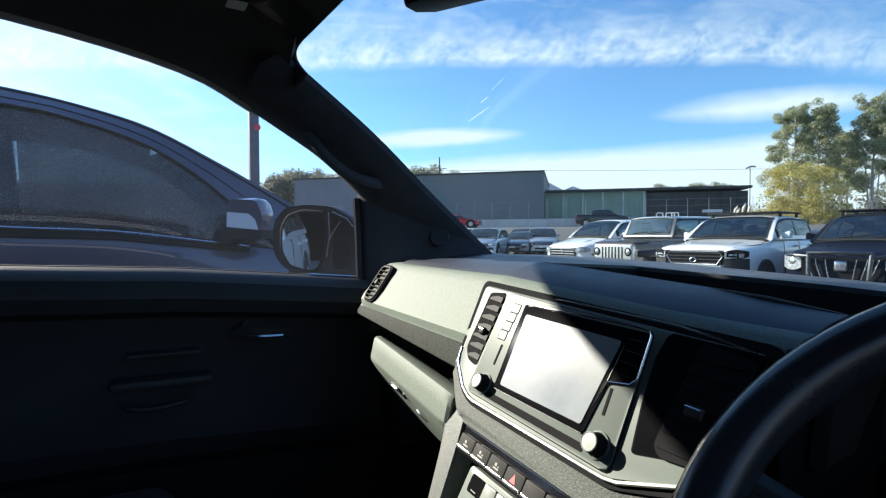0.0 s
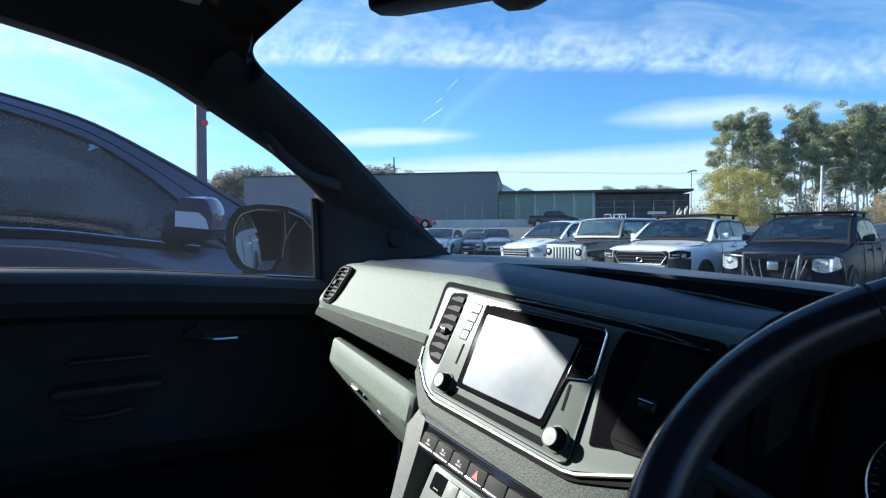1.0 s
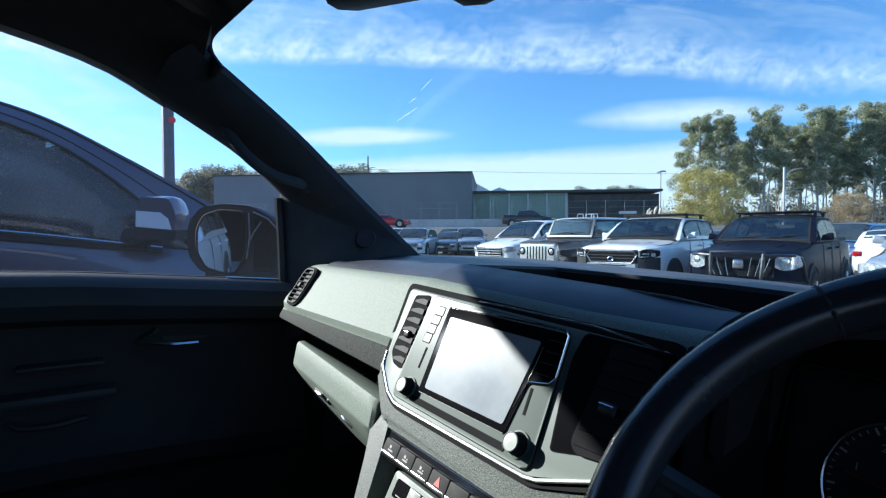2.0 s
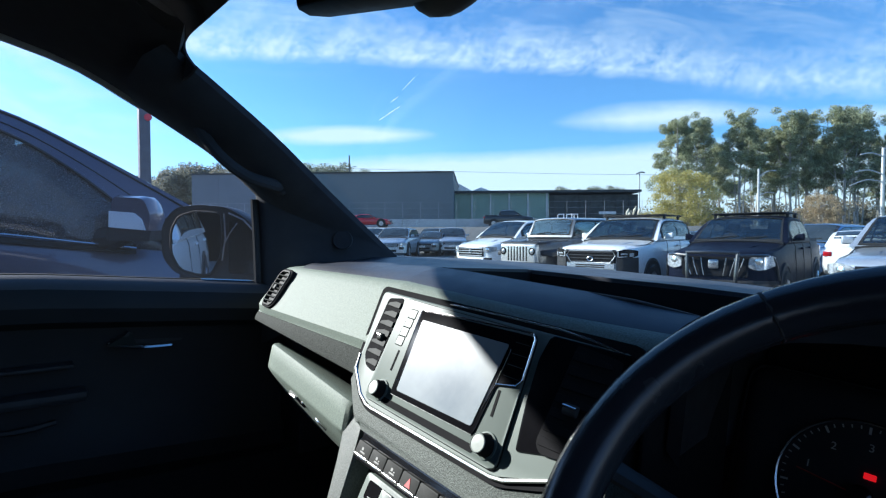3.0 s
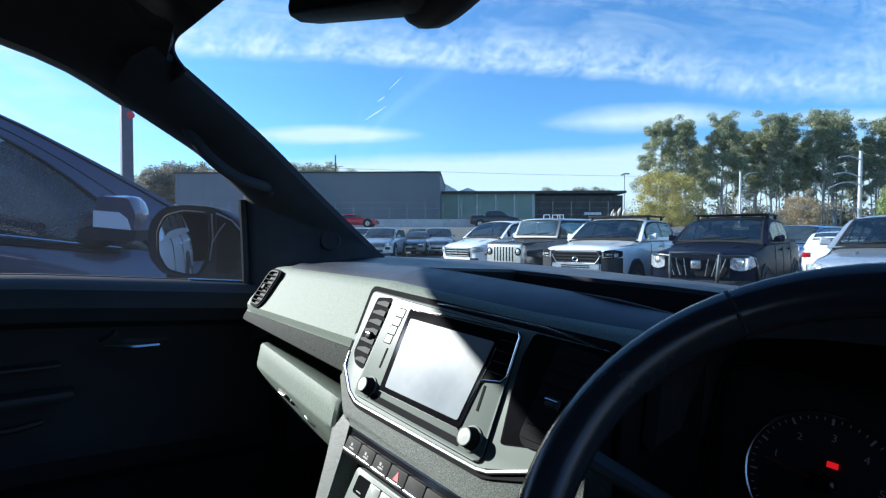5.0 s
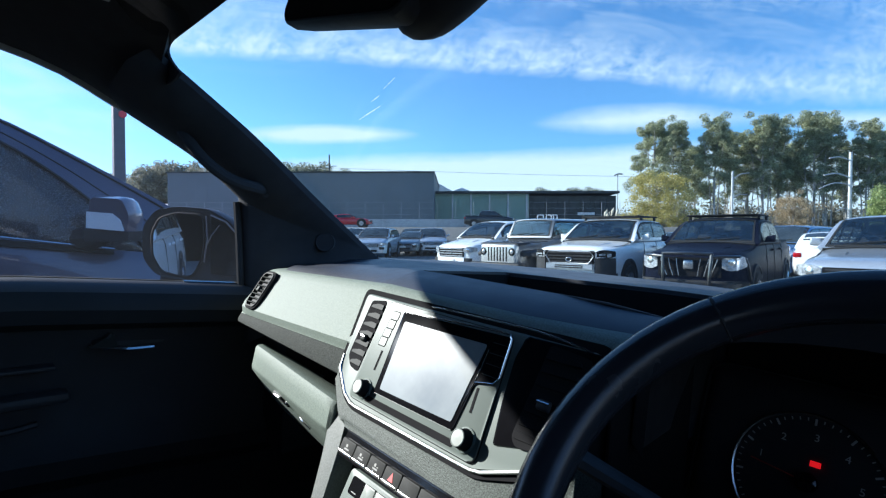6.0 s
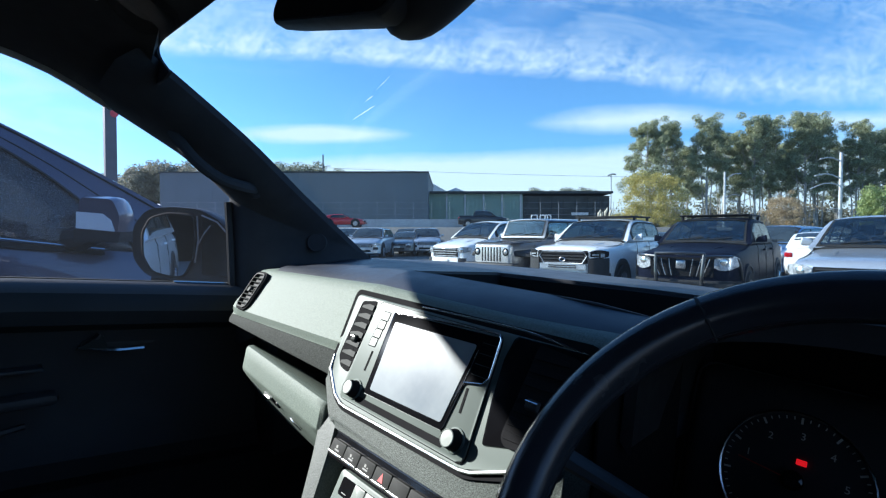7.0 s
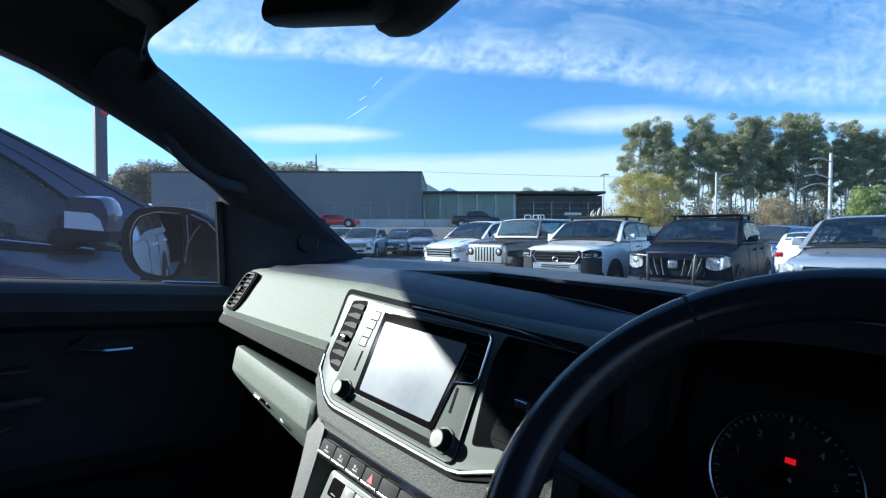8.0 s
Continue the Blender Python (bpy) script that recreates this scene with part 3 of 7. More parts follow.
SCRUBLEAF = leaf_material("scrub_leaf", (0.11, 0.105, 0.075), (0.30, 0.28, 0.20))
BARK = material("pale_bark", (0.46, 0.43, 0.39), 0.85, vary=0.35, scale=2.5, second=(0.16, 0.14, 0.12), second_scale=0.8, second_amount=0.8, stretch=(1, 1, 0.25))


def leaves(name, clumps, size, count, rng):
    """Small leaf sprays scattered through the clumps (centre, radii), as one mesh."""
    vs, fs = [], []
    for c, r in clumps:
        for _ in range(count):
            q = rng.normal(size=3)
            q /= np.linalg.norm(q)
            p = np.array(c) + q * np.array(r) * rng.uniform(0.35, 1.0) ** 0.6
            out = q + rng.normal(size=3) * 0.45
            a = np.cross(out, rng.normal(size=3))
            a /= np.linalg.norm(a)
            b = np.cross(out, a)
            b /= np.linalg.norm(b)
            s = size * rng.uniform(0.5, 1.3)
            k = len(vs)
            vs += [p - a * s, p + b * s * 0.45, p + a * s, p - b * s * 0.45]
            fs.append((k, k + 1, k + 2, k + 3))
    me = bpy.data.meshes.new(name)
    me.from_pydata([tuple(v) for v in vs], [], fs)
    return me


def tree(seed, height, spread, leaf, label, name="gum_tree", first=0.42, clump=1.25, count=170, size=0.22, limbs=11, group="", trunk_r=0.24, lean=0.5, kind_of="tree", dome=0, stems=0):
    """Tapered trunk, rising limbs and a loose crown of clumps at the limbs' ends."""
    rng = np.random.default_rng(seed)
    t = thing(name, (0, 0, 0), label, kind_of, group)
    spine = smooth_line([(0, 0, -0.4), (lean * rng.uniform(-1, 1), lean * rng.uniform(-1, 1), height * 0.35), (lean * rng.uniform(-1, 1), lean * rng.uniform(-1, 1), height * 0.7), (0, 0, height * 0.93)], 5)
    bm = fresh()
    n = len(spine)
    tube(bm, spine, [trunk_r * (1 - 0.85 * i / (n - 1)) for i in range(n)], 8)
    clumps = []
    for k in range(limbs):
        f = first + (0.95 - first) * (k + rng.uniform(0, 0.7)) / limbs
        base = spine[min(int(f * (n - 1)), n - 1)]
        a = k * 2.4 + rng.uniform(-0.5, 0.5)
        reach = spread * (1.05 - 0.65 * max(f - first, 0) / (1 - first)) * rng.uniform(0.55, 1.0)
        rise = reach * rng.uniform(0.5, 1.0)
        tip = base + Vector((math.cos(a) * reach, math.sin(a) * reach, rise))
        tip.z = min(tip.z, height * 0.97)
        mid = (base + tip) / 2 + Vector((0, 0, -0.12 * reach))
        tube(bm, smooth_line([base, mid, tip], 3), [trunk_r * 0.36, trunk_r * 0.3, trunk_r * 0.26, trunk_r * 0.2, trunk_r * 0.16, trunk_r * 0.1, trunk_r * 0.05], 5)
        for q in (tip, mid.lerp(tip, 0.72) + Vector(rng.normal(size=3)) * 0.5, tip + Vector(rng.normal(size=3)) * clump * 0.8):
            r = clump * rng.uniform(0.65, 1.2)
            clumps.append(((q.x, q.y, q.z), (r, r, r * 0.75)))
    top = spine[-1]
    clumps.append(((top.x, top.y, top.z), (clump, clump, clump * 0.85)))
    for _ in range(dome):
        q = rng.normal(size=3)
        q /= np.linalg.norm(q)
        k = rng.uniform(0.45, 0.95)
        r = clump * rng.uniform(0.6, 1.1)
        clumps.append(((q[0] * spread * k, q[1] * spread * k, max(abs(q[2]) * height * 0.9 * k, r * 0.5)), (r, r, r * 0.8)))
    for k in range(stems):
        a = k * 2.1 + rng.uniform(0, 1)
        foot = Vector((math.cos(a) * 0.5, math.sin(a) * 0.5, -0.4))
        head = Vector((math.cos(a) * spread * rng.uniform(0.4, 0.75), math.sin(a) * spread * rng.uniform(0.4, 0.75), height * rng.uniform(0.72, 0.9)))
        tube(bm, smooth_line([foot, foot.lerp(head, 0.45) - Vector((math.cos(a), math.sin(a), 0)) * 0.25, head], 5), [trunk_r * 0.6 * (1 - 0.07 * i) for i in range(11)], 6)
        r = clump * rng.uniform(0.8, 1.2)
        clumps.append(((head.x, head.y, head.z), (r, r, r * 0.8)))
    part("trunk", bm, BARK, t)
    me = leaves("crown", clumps, size, count, rng)
    me.materials.append(leaf)
    crown = new("crown", me)
    crown.parent = t
    return t


def plant(ob, d, l, z, turn=0.0, scale=1.0, copy=True):
    m = Matrix.Translation(place(d, l, z)) @ pose(0, 0, 0, 0, 0, turn)
    if copy:
        ob = copy_thing(ob, m)
    ob.matrix_world = m
    ob.scale = (scale, scale, scale)
    return ob


gums = [tree(s, 17.0, 3.1, GUMLEAF, "tall eucalyptus with bare pale trunk and open dark crown", group="row of gum trees", first=0.26, limbs=40, clump=0.84, count=260, size=0.115, stems=3, trunk_r=0.2) for s in (3, 8, 15)]
spots = [(76, 28.6, 17.8, 10), (78, 32.8, 18.2, 80), (76, 37.6, 18.0, 200), (80, 41.6, 17.2, 140), (77, 45.2, 18.9, 30), (80, 48.6, 18.4, 300), (77, 52.4, 19.6, 250),
         (80, 56.4, 19.2, 100), (77, 60.0, 17.6, 60), (79, 64.4, 17.0, 340), (78, 68.5, 17.4, 170), (84, 46.8, 16.5, 220), (85, 54.3, 16.0, 20), (85, 38.5, 15.2, 310), (84, 62.5, 15.4, 130), (88, 72.0, 16.5, 190), (86, 78.0, 16.0, 90)]
for i, (d, l, h, turn) in enumerate(spots):
    plant(gums[i % 3], d, l, ground_height(d), turn, 0.90 * h / 17.0, copy=i > 2)
willow = tree(21, 6.0, 4.6, YELLOWLEAF, "rounded shrub with thin yellow green spring leaves", "willow", first=0.03, clump=0.85, count=110, size=0.10, limbs=30, trunk_r=0.14, lean=0.2, dome=110)
plant(willow, 58, 22.3, ground_height(58), 0, 0.94, copy=False)
bush = tree(22, 3.2, 2.4, TWIGLEAF, "bare brown twiggy bush", "bush", first=0.03, clump=0.6, count=90, size=0.08, limbs=18, trunk_r=0.08, dome=50, kind_of="bush")
plant(bush, 56, 36.2, ground_height(56), 0, 0.98, copy=False)
green_bush = tree(23, 4.6, 2.6, GREENLEAF, "dense bright green bush", "bush", first=0.05, clump=0.9, count=140, size=0.14, limbs=16, trunk_r=0.1, kind_of="bush", dome=60)
plant(green_bush, 52, 42.5, ground_height(52), 0, 0.74, copy=False)
far_tree = tree(31, 9.0, 3.4, HILLLEAF, "distant dark round tree", "tree", first=0.2, clump=1.5, count=260, size=0.20, limbs=13, group="distant trees", trunk_r=0.2)
for i, (d, l, h) in enumerate(((110, -66.5, 12.2), (112, -62, 13.2), (115, -58, 12.6), (118, -70, 11.6), (110, -52, 11.4), (120, -46, 12.4), (122, -41, 13.4), (124, -36, 14), (126, -31, 13.2), (128, -75, 12.5), (125, -82, 12),
                               (130, 17, 8.0), (132, 21.5, 8.9), (130, 26, 8.4), (134, 31, 9.3), (134, 36, 9.0), (136, 10, 7.8), (130, -26, 11.8))):
    plant(far_tree, d, l, ground_height(d), i * 53, h / 9.0, copy=i > 0)


def undergrowth():
    """Dark scrub along the railway behind the trunks, and far woods on the horizon."""
    rng = np.random.default_rng(5)
    clumps = []
    for i in range(190):
        p = place(rng.uniform(92, 106), rng.uniform(33, 120), 0)
        h = rng.uniform(1.6, 4.0) + (rng.uniform(0, 3.0) if i % 4 == 0 else 0)
        clumps.append(((p.x, p.y, ground_height(95) + h * 0.5), (1.9, 1.9, h)))
    me = leaves("undergrowth", clumps, 0.34, 130, rng)
    me.materials.append(SCRUBLEAF)
    tagged(new("undergrowth", me), "dark scrub behind the row of gum trees", "scrub", kind="stuff")
    clumps = []
    for i in range(420):
        l = rng.uniform(-330, 420)
        p = place(rng.uniform(285, 315), l, 0)
        h = rng.uniform(3.0, 6.5)
        clumps.append(((p.x, p.y, ground_height(300) + h * 0.6), (5.5, 5.5, h)))
    me = leaves("far_woods", clumps, 1.1, 70, rng)
    me.materials.append(HILLLEAF)
    tagged(new("far_woods", me), "distant low woods on the skyline", "woods", kind="stuff")


undergrowth()

# ---- parked vehicles ----
def wheel(parent, c, r, w, side):
    """Tyre and rim, turned round the axle; side is +1 or -1, the outer face's way along x."""
    bm = fresh()
    lathe(bm, [(r * 0.62, -w / 2), (r * 0.93, -w / 2), (r, -w * 0.32), (r, w * 0.32), (r * 0.93, w / 2), (r * 0.62, w / 2)], c, (side, 0, 0), 22)
    t = part("wheel", bm, TYRE, parent, "black tyre")
    bm = fresh()
    lathe(bm, [(r * 0.64, w * 0.42), (r * 0.6, w * 0.30), (r * 0.2, w * 0.36), (0.02, w * 0.4)], c, (side, 0, 0), 14, caps=True)
    for k in range(6):
        a = k * math.pi / 3
        e = Vector(c) + Vector((side * w * 0.40, math.cos(a) * r * 0.58, math.sin(a) * r * 0.58))
        s = Vector(c) + Vector((side * w * 0.44, math.cos(a) * r * 0.12, math.sin(a) * r * 0.12))
        tube(bm, [s, e], r * 0.075, 5)
    rim = new("rim", to_mesh("rim", bm, RIM))
    rim.parent = t
    return t


def body_ring(y, hw, z0, z1, crown):
    """Cross-section of a car body: tucked sill, full side, shoulder, crowned top."""
    half = [(0.80, z0), (0.94, z0 + 0.05), (1.0, lerp(z0, z1, 0.35)), (0.995, lerp(z0, z1, 0.62)), (0.965, lerp(z0, z1, 0.86)), (0.90, z1 - 0.02), (0.78, z1 + crown * 0.35), (0.42, z1 + crown * 0.85)]
    right = [Vector((hw * a, y, z)) for a, z in half]
    left = [Vector((-hw * a, y, z)) for a, z in half[::-1]]
    return [*right, Vector((0, y, z1 + crown)), *left]


def sheet(fn, u0, u1, v0, v1, nu, nv, out, thick=0.006):
    """A curved plate lying proud of the surface fn(u, v), with closed edges."""
    def grid(off):
        rows = []
        for j in range(nv + 1):
            row = []
            for i in range(nu + 1):
                u, v = lerp(u0, u1, i / nu), lerp(v0, v1, j / nv)
                e = 0.004
                n = (fn(u + e, v) - fn(u - e, v)).cross(fn(u, v + e) - fn(u, v - e))
                row.append(fn(u, v) + (n.normalized() * off if n.length > 1e-9 else Vector((0, 0, off))))
            rows.append(row)
        return rows
    bm = fresh()
    a, b = grid(out), grid(out - thick)
    loft(bm, [ra + rb[::-1] for ra, rb in zip(a, b)])
    return bm


def cabin_interior(v, b0, belt, H, ws0, ws1, roof1, cab1):
    """What shows through a parked vehicle's panes: floor, dashboard, wheel on the car's right, seats, lining and mirror."""
    bm = fresh()
    box(bm, (-b0 * 0.9, ws0 + 0.1, belt + 0.05), (b0 * 0.9, cab1 - 0.05, belt + 0.075))
    part("cabin_floor", bm, CLOTH, v)
    bm = fresh()
    box(bm, (-b0 * 0.88, ws0 + 0.16, belt + 0.0), (b0 * 0.88, ws0 + 0.62, belt + 0.075), 0.03, 2)
    part("dashboard", bm, PAD, v)
    bm = fresh()
    c0 = Vector((-0.37, ws0 + 0.72, belt + 0.07))
    tube(bm, [c0 + Vector((0.18 * math.cos(a), 0.07 * math.sin(a), 0.165 * math.sin(a))) for a in (2 * math.pi * k / 20 for k in range(20))], 0.017, 6, closed=True)
    part("steering_wheel", bm, LEATHER, v)
    rows = (ws0 + 1.35, ws0 + 2.2) if roof1 - ws1 < 1.6 else (ws0 + 1.35, ws0 + 2.3)
    for r, y in enumerate(rows):
        for x in (-0.37, 0.37):
            bm = fresh()
            hull8(bm, [(x - 0.24, y - 0.1, belt), (x + 0.24, y - 0.1, belt), (x + 0.24, y + 0.06, belt), (x - 0.24, y + 0.06, belt)], [(x - 0.19, y + 0.02, belt + 0.17), (x + 0.19, y + 0.02, belt + 0.17), (x + 0.19, y + 0.12, belt + 0.17), (x - 0.19, y + 0.12, belt + 0.17)], 0.03, 2)
            box(bm, (x - 0.12, y + 0.06, belt + 0.2), (x + 0.12, y + 0.15, belt + (0.38 if r == 0 else 0.33)), 0.03, 2)
            part("seat_back", bm, CLOTH, v)
    bm = fresh()
    box(bm, (-b0 * 0.66, ws1 + 0.1, H - 0.075), (b0 * 0.66, roof1 - 0.1, H - 0.06), 0.005)
    part("roof_lining", bm, LINING, v)
    bm = fresh()
    box(bm, (-0.11, ws1 + 0.0, H - 0.19), (0.11, ws1 + 0.03, H - 0.125), 0.015, 2)
    part("interior_mirror", bm, GLOSS, v)


def vehicle(name, label, at, turn, L, W, H, bonnet, belt, ws0, ws1, roof1, cab1, coat, group="parked vehicles", tray=False, rack=False, bullbar=False, grille="slats", trim=None, clear=0.24, wheel_r=0.38,
            nose_drop=0.16, category="car", detail=True, square=False, lamps="clear", valance=None, mirrors=True):
    """A parked vehicle with its nose at the origin, facing -y. Heights: bonnet, belt, roof H; lengths from the nose: screen foot ws0, screen head ws1, roof end, cab end."""
    v = thing(name, (0, 0, 0), label, category, group)
    hw = W / 2
    trim = trim or BLACK
    crown = 0.02 if square else 0.05
    nz = bonnet - nose_drop
    if square:
        st = [(0.0, 0.62, clear + 0.22, nz - 0.05), (0.05, 0.66, clear + 0.2, nz), (0.4, 0.68, clear + 0.1, nz + 0.01), (0.95, 0.74, clear, bonnet), (ws0 - 0.12, 0.92, clear, bonnet + 0.02)]
    else:
        st = [(0.0, 0.60, clear + 0.20, nz - 0.13), (0.025, 0.72, clear + 0.12, nz - 0.07), (0.07, 0.82, clear + 0.07, nz - 0.028), (0.15, 0.905, clear + 0.04, nz), (0.28, 0.955, clear + 0.02, lerp(nz, bonnet, 0.25)), (0.5, 0.985, clear, lerp(nz, bonnet, 0.5)), (ws0 * 0.75, 0.99, clear, lerp(nz, bonnet, 0.92))]
    st += [(ws0 + 0.05, 1.0, clear, belt - 0.015), (ws0 + 1.2, 1.0, clear, belt), (cab1, 1.0, clear, belt), (cab1 + 0.03, 1.0, clear, belt + (0.015 if tray else 0)), (L - 0.35, 0.985, clear + 0.04, belt), (L - 0.06, 0.93, clear + 0.12, belt - 0.05), (L, 0.84, clear + 0.2, belt - 0.14)]
    bm = fresh()
    loft(bm, [body_ring(y, hw * k, a, b, crown) for y, k, a, b in st])
    part("body", bm, coat, v)
    front = [q for q in st if q[0] < ws0]
    ks, ky = [hw * q[1] for q in front], [q[0] for q in front]

    def nose(x):
        return float(np.interp(abs(x), ks, ky))

    # cabin: rounded rings from the screen foot to the back
    b0 = hw - (0.17 if square else 0.05)
    lean = 0.10 if square else 0.30
    if square:
        prof = [(ws0 - 0.02, belt + 0.01), (lerp(ws0, ws1, 0.5), lerp(belt, H, 0.52)), (ws1, H - 0.035), (ws1 + 0.1, H - 0.012), (lerp(ws1, roof1, 0.5), H), (roof1, H - 0.01), (cab1 - 0.04, H - 0.05), (cab1, belt + 0.02)]
    else:
        prof = [(ws0 - 0.02, belt + 0.005), (lerp(ws0, ws1, 0.35), lerp(belt, H, 0.40)), (lerp(ws0, ws1, 0.75), lerp(belt, H, 0.78)), (ws1, H - 0.045), (ws1 + 0.22, H - 0.014), (lerp(ws1, roof1, 0.5), H), (roof1, H - 0.03), (lerp(roof1, cab1, 0.6), lerp(H, belt, 0.35)), (cab1, belt + 0.01)]
    py, pz = [q[0] for q in prof], [q[1] for q in prof]

    def top_at(y):
        return float(np.interp(y, py, pz))

    def width_at(z):
        return b0 - lean * max(z - belt, 0.0)

    def side(y, a, s):
        """The flank of the cabin: a is 0 at the belt and 1 under the roof's edge."""
        z = belt + (top_at(y) - belt) * 0.84 * a
        return Vector((s * (width_at(z) + 0.012 * math.sin(math.pi * a)), y, z))

    def over(y, u):
        """The top of the cabin: u is -1 and 1 at its edges."""
        h = top_at(y)
        zs = belt + (h - belt) * 0.84
        return Vector((width_at(zs) * u, y, zs + (h - zs) * max(1 - abs(u) ** 3.2, 0.0) ** 0.6))

    us = (1, 0.985, 0.95, 0.88, 0.75, 0.5, 0.2, 0, -0.2, -0.5, -0.75, -0.88, -0.95, -0.985, -1)
    first, last = lerp(ws0, ws1, 0.62), lerp(roof1, cab1, 0.25)
    glazed = ((lerp(ws0, ws1, 0.05), lerp(ws0, ws1, 0.96)), (first - 0.12, last + 0.02), (lerp(cab1, roof1, 0.9), lerp(cab1, roof1, 0.3)))
    ys = sorted({*py, *[lerp(ws1, roof1, k / 6) for k in range(7)], *[lerp(ws0, ws1, k / 5) for k in range(1, 5)], *(sum(glazed, ()) if detail else ())})
    bm = fresh()
    loft(bm, [[Vector((b0 * 0.95, y, belt - 0.05)), *[side(y, a, 1) for a in (0, 0.33, 0.66)], *[over(y, u) for u in us], *[side(y, a, -1) for a in (0.66, 0.33, 0)], Vector((-b0 * 0.95, y, belt - 0.05))] for y in ys])
    if detail:
        # openings for the screen, the side windows and the back window
        bm.faces.ensure_lookup_table()
        n_col, gone = len(us) + 8, []
        for r, (ya, yb) in enumerate(zip(ys, ys[1:])):
            y = (ya + yb) / 2
            for i in range(n_col):
                top = 4 <= i < 3 + len(us)
                mid_u = (us[i - 4] + us[i - 3]) / 2 if top else 1
                if (top and abs(mid_u) < 0.87 and any(a < y < b for a, b in (glazed[0], glazed[2]))) or (i in (1, 2, 3, n_col - 5, n_col - 4, n_col - 3) and glazed[1][0] < y < glazed[1][1]):
                    gone.append(bm.faces[r * n_col + i])
        bmesh.ops.delete(bm, geom=gone, context="FACES")
    part("cabin", bm, coat, v)
    if detail:
        cabin_interior(v, b0, belt, H, ws0, ws1, roof1, cab1)

    def screen(u, w):
        return over(lerp(ws0, ws1, w), u)

    pane = CARGLASS if detail else DARKGLASS
    n_win = 3 if cab1 - ws0 > 2.95 else 2
    if detail:
        for u0, u1, w0, w1 in ((-0.90, -0.855, 0.0, 0.97), (0.855, 0.90, 0.0, 0.97), (-0.87, 0.87, 0.0, 0.055), (-0.87, 0.87, 0.91, 0.965)):
            part("screen_surround", sheet(screen, u0, u1, w0, w1, 6, 6, 0.008, 0.014), RUBBER, v)
    else:
        part("screen_surround", sheet(screen, -0.955, 0.955, 0.05, 0.99, 10, 6, 0.008), RUBBER, v)
    clear_panes = [part("windscreen", sheet(screen, -0.87, 0.87, 0.045, 0.93, 10, 6, 0.011, 0.004), pane, v)]
    for s in (1, -1):
        def flank(y, a):
            return side(y, a, s)

        if detail:
            for y0, y1, a0, a1 in ((first - 0.20, last + 0.08, 0.0, 0.17), (first - 0.16, last + 0.08, 0.90, 0.99), (first - 0.18, first - 0.06, 0.1, 0.95), (last - 0.03, last + 0.08, 0.1, 0.95), *[(lerp(first, last, k / n_win) - 0.035, lerp(first, last, k / n_win) + 0.035, 0.1, 0.95) for k in range(1, n_win)]):
                part("window_surround", sheet(flank, y0, y1, a0, a1, 8, 3, 0.005 * s, 0.016 * s), coat if a1 < 0.2 else RUBBER, v)
        else:
            part("window_surround", sheet(flank, first - 0.16, last + 0.06, 0.10, 0.955, 12, 4, 0.004 * s, 0.006 * s), RUBBER, v)
        for i in range(n_win):
            a, b = lerp(first, last, i / n_win) + 0.03, lerp(first, last, (i + 1) / n_win) - 0.03
            clear_panes.append(part("window", sheet(flank, a - (0.10 if i == 0 else 0), b, 0.16, 0.91, 6, 3, 0.009 * s, 0.004 * s), pane, v))
    clear_panes.append(part("rear_window", sheet(lambda u, w: over(lerp(cab1, roof1, w), u), -0.86, 0.86, 0.3, 0.9, 8, 4, -0.008, -0.004), pane, v))
    for g in clear_panes if detail else ():
        g.visible_shadow = False
    # cowl and bonnet lines
    bm = fresh()
    loft(bm, [[Vector((x, ws0 - 0.05 - 0.05 * (1 - (x / b0) ** 2), belt - 0.022 + crown * (1 - (x / hw) ** 2))), Vector((x, ws0 + 0.06, belt + 0.008 + crown * 0.5)), Vector((x, ws0 + 0.06, belt - 0.05)), Vector((x, ws0 - 0.05, belt - 0.05))] for x in [b0 * 0.92 * k / 5 for k in range(-5, 6)]])
    part("cowl", bm, RUBBER, v)
    for s in (1, -1):
        bm = fresh()
        tube(bm, [(s * hw * 0.70, 0.17, nz + 0.02), (s * hw * 0.80, 0.5, lerp(nz, bonnet, 0.5) + 0.004), (s * hw * 0.85, ws0 * 0.75, lerp(nz, bonnet, 0.92)), (s * hw * 0.86, ws0, belt - 0.012)] if not square else
             [(s * hw * 0.60, 0.1, nz + 0.002), (s * hw * 0.66, 0.95, bonnet), (s * hw * 0.78, ws0 - 0.12, bonnet + 0.02)], 0.007, 5)
        part("bonnet_gap", bm, RUBBER, v)
        bm = fresh()
        tube(bm, [(s * hw * 0.36, 0.25, nz + crown * 0.85), (s * hw * 0.46, ws0 * 0.55, lerp(nz, bonnet, 0.7) + crown * 0.85), (s * hw * 0.50, ws0 * 0.9, bonnet + crown * 0.85)], [0.008, 0.024, 0.012], 8, flat=0.6)
        part("bonnet_crease", bm, coat, v)
    # wheels with dark arches
    for y in (0.92, L - 1.02):
        for s in (1, -1):
            bm = fresh()
            lathe(bm, [(wheel_r + 0.10, -0.05), (wheel_r + 0.10, 0.012), (wheel_r + 0.045, 0.018), (wheel_r + 0.045, -0.05)], (s * (hw - 0.005), y, wheel_r + 0.03), (s, 0, 0), 20)
            part("wheel_arch", bm, trim, v, "dark wheel arch")
            bm = fresh()
            lathe(bm, [(0.02, 0.0), (wheel_r + 0.06, 0.004), (wheel_r + 0.06, -0.05)], (s * (hw - 0.003), y, wheel_r + 0.03), (s, 0, 0), 20)
            part("arch_liner", bm, RUBBER, v)
            wheel(v, (s * (hw - 0.085), y, wheel_r), wheel_r, 0.235, s)
    # nose: curved plates that follow the front
    zt, zb = nz - 0.055, clear + 0.30
